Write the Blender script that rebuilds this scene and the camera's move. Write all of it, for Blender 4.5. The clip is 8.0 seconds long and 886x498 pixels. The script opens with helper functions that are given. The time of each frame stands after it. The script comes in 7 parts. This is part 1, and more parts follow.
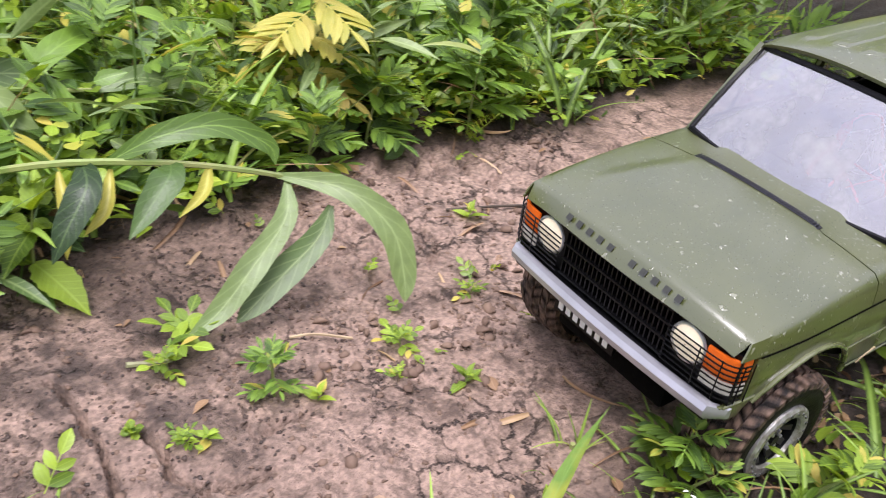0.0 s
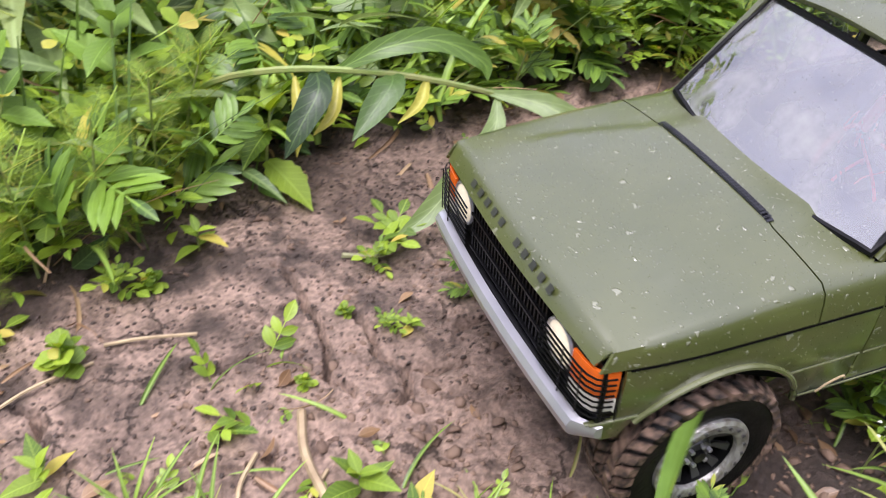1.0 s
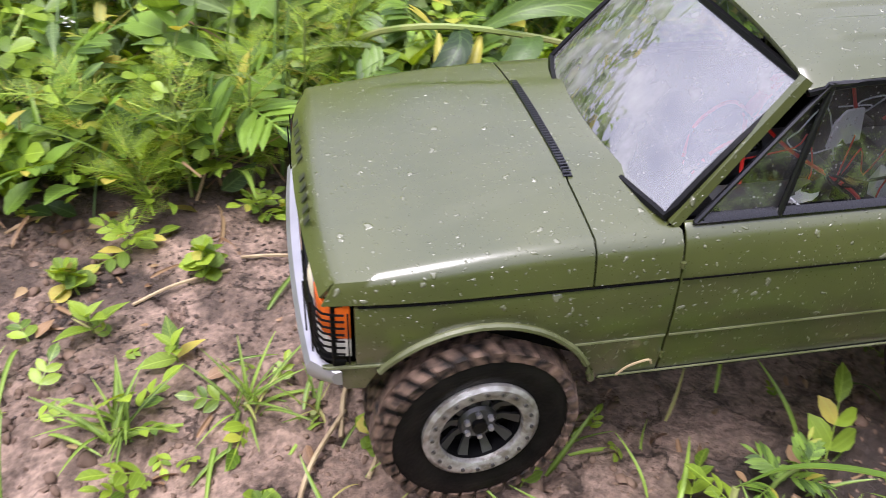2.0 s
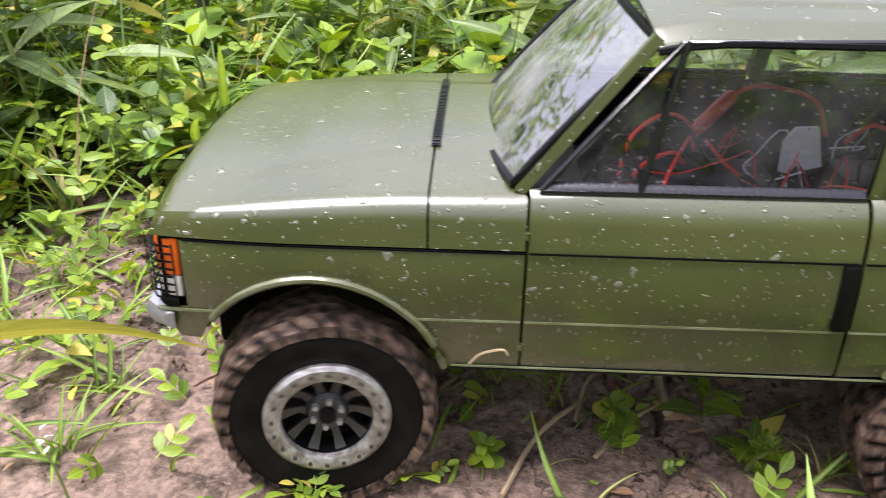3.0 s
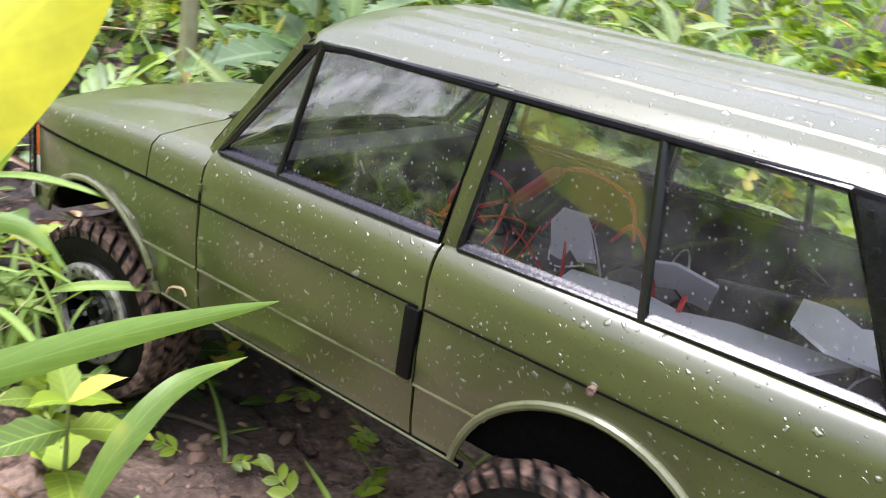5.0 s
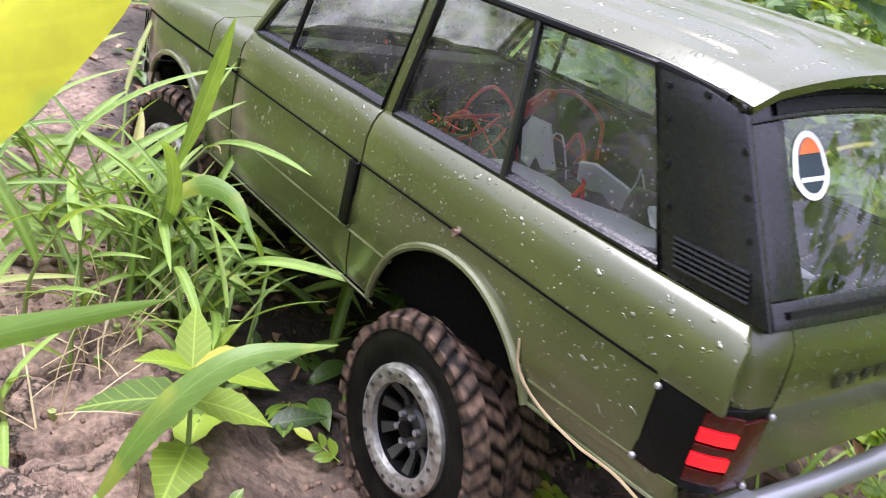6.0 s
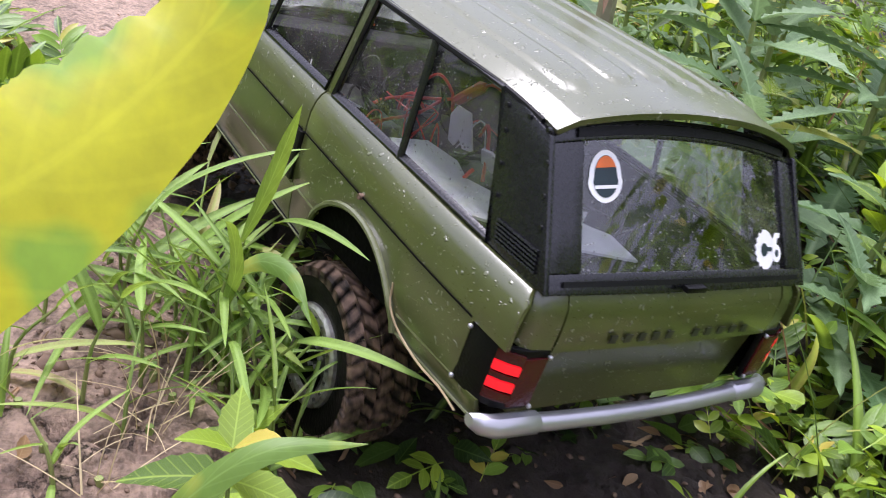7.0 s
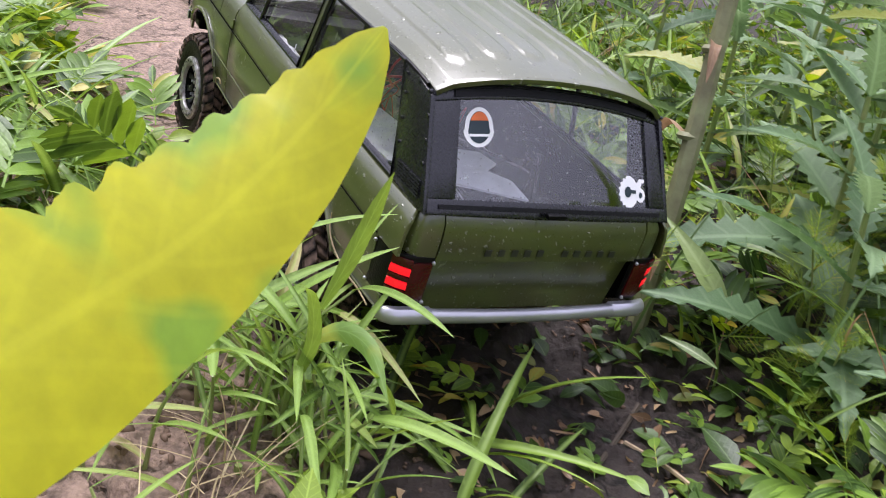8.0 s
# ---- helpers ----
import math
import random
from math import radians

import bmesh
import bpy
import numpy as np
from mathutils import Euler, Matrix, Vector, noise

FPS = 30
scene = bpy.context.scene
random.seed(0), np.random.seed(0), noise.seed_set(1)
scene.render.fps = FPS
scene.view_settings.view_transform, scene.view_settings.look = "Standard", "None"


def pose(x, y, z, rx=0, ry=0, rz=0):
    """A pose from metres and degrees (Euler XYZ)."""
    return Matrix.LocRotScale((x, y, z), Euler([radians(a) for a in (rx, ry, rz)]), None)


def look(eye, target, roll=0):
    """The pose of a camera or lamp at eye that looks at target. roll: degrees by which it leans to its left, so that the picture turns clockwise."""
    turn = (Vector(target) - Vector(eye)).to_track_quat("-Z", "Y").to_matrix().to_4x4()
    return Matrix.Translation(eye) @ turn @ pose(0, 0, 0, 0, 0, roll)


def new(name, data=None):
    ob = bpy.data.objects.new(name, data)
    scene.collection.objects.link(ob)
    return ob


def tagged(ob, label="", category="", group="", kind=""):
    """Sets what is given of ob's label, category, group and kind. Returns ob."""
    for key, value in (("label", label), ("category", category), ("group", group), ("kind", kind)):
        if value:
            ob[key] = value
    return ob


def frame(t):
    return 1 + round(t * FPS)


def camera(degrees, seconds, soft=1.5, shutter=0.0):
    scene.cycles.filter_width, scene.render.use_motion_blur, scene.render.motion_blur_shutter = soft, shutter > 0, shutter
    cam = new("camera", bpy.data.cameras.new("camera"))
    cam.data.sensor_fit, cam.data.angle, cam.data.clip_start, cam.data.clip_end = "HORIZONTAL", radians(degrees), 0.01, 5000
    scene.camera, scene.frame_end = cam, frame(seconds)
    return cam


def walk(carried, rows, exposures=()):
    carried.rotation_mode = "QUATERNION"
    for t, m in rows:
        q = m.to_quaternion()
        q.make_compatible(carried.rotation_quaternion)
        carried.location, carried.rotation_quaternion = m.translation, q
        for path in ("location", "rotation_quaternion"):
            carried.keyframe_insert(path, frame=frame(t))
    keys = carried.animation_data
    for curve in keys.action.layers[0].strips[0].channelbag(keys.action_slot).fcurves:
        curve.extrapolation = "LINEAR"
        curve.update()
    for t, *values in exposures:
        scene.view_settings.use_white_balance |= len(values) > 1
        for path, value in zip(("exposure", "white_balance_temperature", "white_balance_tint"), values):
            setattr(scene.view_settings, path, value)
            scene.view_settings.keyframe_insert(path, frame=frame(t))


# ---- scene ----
# ---------------------------------------------------------------- camera
cam = camera(53.4, 8.0, soft=0.7, shutter=0.3)
walk(cam, [
    (0.0, pose(-0.0587, 0.2637, 0.4197, 56.36, -6.84, 135.47)),
    (0.5, pose(-0.0483, 0.2772, 0.4126, 55.84, -4.79, 142.02)),
    (1.0, pose(-0.0250, 0.2904, 0.4057, 52.73, -3.49, 147.83)),
    (1.5, pose(-0.0178, 0.3044, 0.3892, 51.25, -2.79, 152.05)),
    (1.7, pose(-0.0163, 0.3179, 0.3935, 51.23, -2.76, 153.51)),
    (2.8, pose(-0.0224, 0.4028, 0.3016, 63.39, -1.02, 176.90)),
    (3.0, pose(-0.0212, 0.4062, 0.3017, 63.24, -0.60, 179.47)),
    (3.5, pose(-0.0308, 0.4046, 0.3192, 63.86, -0.24, -174.51)),
    (4.0, pose(-0.0107, 0.3687, 0.3297, 64.95, -3.71, -165.84)),
    (4.2, pose(0.0059, 0.3554, 0.3321, 65.34, -5.34, -160.77)),
    (5.3, pose(0.0644, 0.3249, 0.2953, 62.81, -16.92, -130.43)),
    (5.5, pose(0.0521, 0.2974, 0.2813, 63.13, -15.08, -125.13)),
    (6.0, pose(0.0464, 0.2186, 0.2731, 61.58, -11.09, -111.30)),
    (6.5, pose(0.0501, 0.2063, 0.2834, 62.82, -11.97, -106.57)),
    (7.0, pose(0.0500, 0.2020, 0.2868, 64.30, -11.48, -104.37)),
    (7.5, pose(0.0596, 0.1995, 0.2887, 65.34, -11.27, -101.49)),
    (8.0, pose(0.0805, 0.2043, 0.2828, 66.63, -12.44, -98.80)),
], exposures=((0.0, 1.22, 6150, 22), (1.5, 1.27, 6150, 22), (3.0, 1.5, 6250, 21), (3.5, 1.7, 6300, 20), (4.0, 1.75, 6300, 20), (5.5, 1.8, 6000, 23), (6.5, 1.45, 6000, 23), (7.0, 1.3, 6000, 23), (8.0, 1.15, 6100, 22)))

# ---------------------------------------------------------------- light: a bright overcast sky with a soft sun
world = bpy.data.worlds.new("sky")
scene.world = world
world.use_nodes = True
wn, wl = world.node_tree.nodes, world.node_tree.links
sky = wn.new("ShaderNodeTexSky")
sky.sky_type = "NISHITA"
sky.sun_disc = False
sky.sun_elevation = radians(72)
sky.sun_rotation = radians(65)
sky.air_density, sky.dust_density, sky.ozone_density = 1.0, 5.0, 1.2
soft_sky = wn.new("ShaderNodeHueSaturation")
soft_sky.inputs["Saturation"].default_value = 0.85
soft_sky.inputs["Value"].default_value = 1.0
wl.new(sky.outputs[0], soft_sky.inputs["Color"])
# the cloud cover: three times as bright overhead as at the horizon
way = wn.new("ShaderNodeTexCoord")
way_xyz = wn.new("ShaderNodeSeparateXYZ")
wl.new(way.outputs["Generated"], way_xyz.inputs[0])
lift = wn.new("ShaderNodeMapRange")
lift.inputs["To Min"].default_value, lift.inputs["To Max"].default_value = 0.33, 1.0
wl.new(way_xyz.outputs["Z"], lift.inputs["Value"])
cloud = wn.new("ShaderNodeTexNoise")
cloud.inputs["Scale"].default_value, cloud.inputs["Detail"].default_value = 2.2, 5.0
wl.new(way.outputs["Generated"], cloud.inputs["Vector"])
uneven = wn.new("ShaderNodeMapRange")
uneven.inputs["From Min"].default_value, uneven.inputs["From Max"].default_value = 0.3, 0.7
uneven.inputs["To Min"].default_value, uneven.inputs["To Max"].default_value = 0.8, 1.2
wl.new(cloud.outputs["Fac"], uneven.inputs["Value"])
level = wn.new("ShaderNodeMath")
level.operation = "MULTIPLY"
wl.new(lift.outputs[0], level.inputs[0])
wl.new(uneven.outputs[0], level.inputs[1])
cover = wn.new("ShaderNodeVectorMath")
cover.operation = "SCALE"
cover.inputs[0].default_value = (6.6, 6.7, 7.7)
wl.new(level.outputs[0], cover.inputs["Scale"])
overcast = wn.new("ShaderNodeMix")
overcast.data_type = "RGBA"
overcast.inputs["Factor"].default_value = 0.85
wl.new(soft_sky.outputs[0], overcast.inputs["A"])
wl.new(cover.outputs[0], overcast.inputs["B"])
wl.new(overcast.outputs["Result"], wn["Background"].inputs["Color"])
wn["Background"].inputs["Strength"].default_value = 0.12
sun_data = bpy.data.lights.new("sun", "SUN")
sun_data.energy, sun_data.angle, sun_data.color = 2.4, radians(35), (1.0, 0.97, 0.93)
sun = new("sun", sun_data)
sun.matrix_world = look((0.75, 0.35, 2.6), (0, 0, 0))


# ---------------------------------------------------------------- materials
def material(name, base, rough=0.5, metal=0.0, spots=None, scale=60.0, amount=0.25, bump=0.0, bump_scale=300.0, coat=0.0, spec=0.5):
    """A surface with a base colour that drifts at two scales, and a fine relief."""
    m = bpy.data.materials.new(name)
    m.use_nodes = True
    n, l = m.node_tree.nodes, m.node_tree.links
    p = n["Principled BSDF"]
    p.inputs["Roughness"].default_value = rough
    p.inputs["Metallic"].default_value = metal
    p.inputs["Coat Weight"].default_value = coat
    p.inputs["Coat Roughness"].default_value = 0.12
    p.inputs["Specular IOR Level"].default_value = spec
    co = n.new("ShaderNodeTexCoord")
    big = n.new("ShaderNodeTexNoise")
    big.inputs["Scale"].default_value = scale
    big.inputs["Detail"].default_value = 6.0
    l.new(co.outputs["Object"], big.inputs["Vector"])
    ramp = n.new("ShaderNodeMapRange")
    ramp.inputs["From Min"].default_value, ramp.inputs["From Max"].default_value = 0.35, 0.65
    l.new(big.outputs["Fac"], ramp.inputs["Value"])
    mix = n.new("ShaderNodeMix")
    mix.data_type = "RGBA"
    other = spots if spots else tuple(c * (1 - amount) for c in base)
    mix.inputs["A"].default_value = (*base, 1)
    mix.inputs["B"].default_value = (*other, 1)
    l.new(ramp.outputs[0], mix.inputs["Factor"])
    l.new(mix.outputs["Result"], p.inputs["Base Color"])
    fine = n.new("ShaderNodeTexNoise")
    fine.inputs["Scale"].default_value = bump_scale
    fine.inputs["Detail"].default_value = 4.0
    l.new(co.outputs["Object"], fine.inputs["Vector"])
    rr = n.new("ShaderNodeMapRange")
    rr.inputs["To Min"].default_value, rr.inputs["To Max"].default_value = max(0.02, rough * 0.75), min(1, rough * 1.25)
    l.new(fine.outputs["Fac"], rr.inputs["Value"])
    l.new(rr.outputs[0], p.inputs["Roughness"])
    if bump:
        b = n.new("ShaderNodeBump")
        b.inputs["Strength"].default_value = bump
        b.inputs["Distance"].default_value = 0.001
        l.new(fine.outputs["Fac"], b.inputs["Height"])
        l.new(b.outputs[0], p.inputs["Normal"])
    return m


def leaf_material(name, dark, light, old, old_share=0.08, veins=0.35, rough=0.42, glow=0.3):
    """A leaf: its green drifts from leaf to leaf, light comes through, some leaves are yellowed."""
    m = bpy.data.materials.new(name)
    m.use_nodes = True
    n, l = m.node_tree.nodes, m.node_tree.links
    p = n["Principled BSDF"]
    p.inputs["Roughness"].default_value = rough
    geo = n.new("ShaderNodeNewGeometry")
    info = n.new("ShaderNodeObjectInfo")
    add = n.new("ShaderNodeMath")
    add.operation = "ADD"
    l.new(geo.outputs["Random Per Island"], add.inputs[0])
    l.new(info.outputs["Random"], add.inputs[1])
    frac = n.new("ShaderNodeMath")
    frac.operation = "FRACT"
    l.new(add.outputs[0], frac.inputs[0])
    ramp = n.new("ShaderNodeValToRGB")
    e = ramp.color_ramp.elements
    e[0].position, e[0].color = 0.0, (*dark, 1)
    e[1].position, e[1].color = 1.0 - old_share, (*light, 1)
    last = e.new(min(0.999, 1.0 - old_share * 0.4))
    last.color = (*old, 1)
    l.new(frac.outputs[0], ramp.inputs[0])
    co = n.new("ShaderNodeTexCoord")
    noise_tex = n.new("ShaderNodeTexNoise")
    noise_tex.inputs["Scale"].default_value = 90.0
    noise_tex.inputs["Detail"].default_value = 5.0
    l.new(co.outputs["Object"], noise_tex.inputs["Vector"])
    vary = n.new("ShaderNodeHueSaturation")
    mr = n.new("ShaderNodeMapRange")
    mr.inputs["To Min"].default_value, mr.inputs["To Max"].default_value = 0.7, 1.3
    l.new(noise_tex.outputs["Fac"], mr.inputs["Value"])
    l.new(mr.outputs[0], vary.inputs["Value"])
    l.new(ramp.outputs[0], vary.inputs["Color"])
    l.new(vary.outputs[0], p.inputs["Base Color"])
    blade = n.new("ShaderNodeAttribute")
    blade.attribute_name = "blade"
    xyz = n.new("ShaderNodeSeparateXYZ")
    l.new(blade.outputs["Vector"], xyz.inputs[0])
    off = n.new("ShaderNodeMath")
    off.operation = "ABSOLUTE"
    l.new(xyz.outputs["Y"], off.inputs[0])
    rib = n.new("ShaderNodeMapRange")
    rib.inputs["From Min"].default_value, rib.inputs["From Max"].default_value = 0.006, 0.02
    rib.inputs["To Min"].default_value, rib.inputs["To Max"].default_value = 1.0, 0.0
    l.new(off.outputs[0], rib.inputs["Value"])
    lean = n.new("ShaderNodeMath")
    lean.operation = "MULTIPLY_ADD"
    lean.inputs[1].default_value = -0.9
    l.new(off.outputs[0], lean.inputs[0])
    l.new(xyz.outputs["X"], lean.inputs[2])
    turn = n.new("ShaderNodeMath")
    turn.operation = "MULTIPLY"
    turn.inputs[1].default_value = 50.0
    l.new(lean.outputs[0], turn.inputs[0])
    sine = n.new("ShaderNodeMath")
    sine.operation = "SINE"
    l.new(turn.outputs[0], sine.inputs[0])
    vein = n.new("ShaderNodeMapRange")
    vein.inputs["From Min"].default_value, vein.inputs["From Max"].default_value = 0.75, 1.0
    vein.inputs["To Max"].default_value = 0.45
    l.new(sine.outputs[0], vein.inputs["Value"])
    lines = n.new("ShaderNodeMath")
    lines.operation = "MAXIMUM"
    l.new(rib.outputs[0], lines.inputs[0])
    l.new(vein.outputs[0], lines.inputs[1])
    pale = n.new("ShaderNodeMix")
    pale.data_type = "RGBA"
    pale.inputs["B"].default_value = (*(0.05 + 1.5 * c for c in light), 1)
    weak = n.new("ShaderNodeMath")
    weak.operation = "MULTIPLY"
    weak.inputs[1].default_value = veins
    l.new(lines.outputs[0], weak.inputs[0])
    l.new(weak.outputs[0], pale.inputs["Factor"])
    l.new(vary.outputs[0], pale.inputs["A"])
    l.new(pale.outputs["Result"], p.inputs["Base Color"])
    b = n.new("ShaderNodeBump")
    b.inputs["Strength"].default_value = 0.35
    b.inputs["Distance"].default_value = 0.001
    fine = n.new("ShaderNodeTexNoise")
    fine.inputs["Scale"].default_value = 420.0
    l.new(co.outputs["Object"], fine.inputs["Vector"])
    l.new(fine.outputs["Fac"], b.inputs["Height"])
    l.new(b.outputs[0], p.inputs["Normal"])
    tr = n.new("ShaderNodeBsdfTranslucent")
    warm = n.new("ShaderNodeHueSaturation")
    warm.inputs["Hue"].default_value = 0.48
    warm.inputs["Saturation"].default_value = 1.1
    warm.inputs["Value"].default_value = 1.5
    l.new(pale.outputs["Result"], warm.inputs["Color"])
    l.new(warm.outputs[0], tr.inputs["Color"])
    mx = n.new("ShaderNodeMixShader")
    mx.inputs[0].default_value = glow
    l.new(p.outputs[0], mx.inputs[1])
    l.new(tr.outputs[0], mx.inputs[2])
    l.new(mx.outputs[0], n["Material Output"].inputs["Surface"])
    return m


def paint_material():
    """Olive paint with a soft clear coat, dried rain marks and dust specks."""
    m = material("olive_paint", (0.068, 0.077, 0.022), 0.3, 0.0, (0.054, 0.064, 0.018), 22.0, bump=0.06, bump_scale=900, coat=0.85)
    m.node_tree.nodes["Principled BSDF"].inputs["Coat Roughness"].default_value = 0.2
    m.node_tree.nodes["Principled BSDF"].inputs["Coat IOR"].default_value = 1.72
    n, l = m.node_tree.nodes, m.node_tree.links
    p = n["Principled BSDF"]
    src = p.inputs["Base Color"].links[0].from_socket
    co = n.new("ShaderNodeTexCoord")
    warp = n.new("ShaderNodeTexNoise")
    warp.inputs["Scale"].default_value = 160.0
    addv = n.new("ShaderNodeMixRGB")
    addv.inputs[0].default_value = 0.008
    l.new(co.outputs["Object"], warp.inputs["Vector"])
    l.new(co.outputs["Object"], addv.inputs[1])
    l.new(warp.outputs["Color"], addv.inputs[2])

    def drops(scale, from_, widest):
        """Drops in some cells only, of uneven size."""
        vor = n.new("ShaderNodeTexVoronoi")
        vor.inputs["Scale"].default_value = scale
        l.new(addv.outputs[0], vor.inputs["Vector"])
        size = n.new("ShaderNodeSeparateColor")
        l.new(vor.outputs["Color"], size.inputs[0])
        lim = n.new("ShaderNodeMapRange")
        lim.inputs["From Min"].default_value, lim.inputs["From Max"].default_value = from_, 1.0
        lim.inputs["To Max"].default_value = widest
        l.new(size.outputs[0], lim.inputs["Value"])
        less = n.new("ShaderNodeMath")
        less.operation = "SUBTRACT"
        l.new(lim.outputs[0], less.inputs[0])
        l.new(vor.outputs["Distance"], less.inputs[1])
        spot = n.new("ShaderNodeMapRange")
        spot.interpolation_type = "SMOOTHSTEP"
        spot.inputs["From Min"].default_value, spot.inputs["From Max"].default_value = 0.0, 0.14
        l.new(less.outputs[0], spot.inputs["Value"])
        return spot.outputs[0]

    both = n.new("ShaderNodeMath")
    both.operation = "MAXIMUM"
    l.new(drops(380.0, 0.15, 0.33), both.inputs[0])
    l.new(drops(170.0, 0.6, 0.33), both.inputs[1])
    weak = n.new("ShaderNodeMath")
    weak.operation = "MULTIPLY"
    weak.inputs[1].default_value = 0.3
    l.new(both.outputs[0], weak.inputs[0])
    mix = n.new("ShaderNodeMix")
    mix.data_type = "RGBA"
    mix.inputs["B"].default_value = (0.4, 0.4, 0.32, 1)
    l.new(weak.outputs[0], mix.inputs["Factor"])
    l.new(src, mix.inputs["A"])
    l.new(mix.outputs["Result"], p.inputs["Base Color"])
    b = n.new("ShaderNodeBump")
    b.inputs["Strength"].default_value = 0.6
    b.inputs["Distance"].default_value = 0.0008
    l.new(both.outputs[0], b.inputs["Height"])
    l.new(b.outputs[0], p.inputs["Normal"])
    l.new(b.outputs[0], p.inputs["Coat Normal"])
    return m


def glass_material(name, tint, dirt=0.25, mirror=0.09, haze_from=0.55, hazy=1.0):
    """Thin clear glass: mirrors at a slant, with dried drops on it."""
    m = bpy.data.materials.new(name)
    m.use_nodes = True
    n, l = m.node_tree.nodes, m.node_tree.links
    n.remove(n["Principled BSDF"])
    clear = n.new("ShaderNodeBsdfTransparent")
    clear.inputs["Color"].default_value = (*tint, 1)
    gloss = n.new("ShaderNodeBsdfGlossy")
    gloss.inputs["Roughness"].default_value = 0.03
    # the same mirror from both sides of the pane: a base share, rising at a slant
    slant = n.new("ShaderNodeLayerWeight")
    slant.inputs["Blend"].default_value = 0.5
    rise = n.new("ShaderNodeMath")
    rise.operation = "POWER"
    rise.inputs[1].default_value = 4.0
    l.new(slant.outputs["Facing"], rise.inputs[0])
    share = n.new("ShaderNodeMapRange")
    share.inputs["To Min"].default_value, share.inputs["To Max"].default_value = mirror, 1.0
    l.new(rise.outputs[0], share.inputs["Value"])
    mix = n.new("ShaderNodeMixShader")
    l.new(share.outputs[0], mix.inputs[0])
    l.new(clear.outputs[0], mix.inputs[1])
    l.new(gloss.outputs[0], mix.inputs[2])
    co = n.new("ShaderNodeTexCoord")
    vor = n.new("ShaderNodeTexVoronoi")
    vor.inputs["Scale"].default_value = 520.0
    l.new(co.outputs["Object"], vor.inputs["Vector"])
    sep = n.new("ShaderNodeSeparateColor")
    l.new(vor.outputs["Color"], sep.inputs[0])
    lim = n.new("ShaderNodeMapRange")
    lim.inputs["From Min"].default_value, lim.inputs["From Max"].default_value = 0.35, 1.0
    lim.inputs["To Max"].default_value = 0.36
    l.new(sep.outputs[0], lim.inputs["Value"])
    sub = n.new("ShaderNodeMath")
    sub.operation = "SUBTRACT"
    l.new(lim.outputs[0], sub.inputs[0])
    l.new(vor.outputs["Distance"], sub.inputs[1])
    drop = n.new("ShaderNodeMapRange")
    drop.inputs["From Max"].default_value = 0.06
    drop.inputs["To Max"].default_value = min(0.34, dirt * 2.2)
    l.new(sub.outputs[0], drop.inputs["Value"])
    haze = n.new("ShaderNodeTexNoise")
    haze.inputs["Scale"].default_value = 45.0
    haze.inputs["Detail"].default_value = 8.0
    l.new(co.outputs["Object"], haze.inputs["Vector"])
    hz = n.new("ShaderNodeMapRange")
    hz.inputs["From Min"].default_value, hz.inputs["From Max"].default_value = haze_from, 0.85
    hz.inputs["To Max"].default_value = dirt * hazy
    l.new(haze.outputs["Fac"], hz.inputs["Value"])
    mx = n.new("ShaderNodeMath")
    mx.operation = "MAXIMUM"
    l.new(drop.outputs[0], mx.inputs[0])
    l.new(hz.outputs[0], mx.inputs[1])
    dust = n.new("ShaderNodeBsdfDiffuse")
    dust.inputs["Color"].default_value = (0.6, 0.6, 0.58, 1)
    lit = n.new("ShaderNodeBsdfTranslucent")
    lit.inputs["Color"].default_value = (0.75, 0.76, 0.76, 1)
    film_ = n.new("ShaderNodeMixShader")
    film_.inputs[0].default_value = 0.5
    l.new(dust.outputs[0], film_.inputs[1])
    l.new(lit.outputs[0], film_.inputs[2])
    mix2 = n.new("ShaderNodeMixShader")
    l.new(mx.outputs[0], mix2.inputs[0])
    l.new(mix.outputs[0], mix2.inputs[1])
    l.new(film_.outputs[0], mix2.inputs[2])
    l.new(mix2.outputs[0], n["Material Output"].inputs["Surface"])
    return m


def lens_material(name, base, glow):
    m = material(name, base, 0.15, amount=0.2, scale=150, bump=0.4, bump_scale=500)
    p = m.node_tree.nodes["Principled BSDF"]
    p.inputs["Emission Color"].default_value = (*base, 1)
    p.inputs["Emission Strength"].default_value = glow
    return m


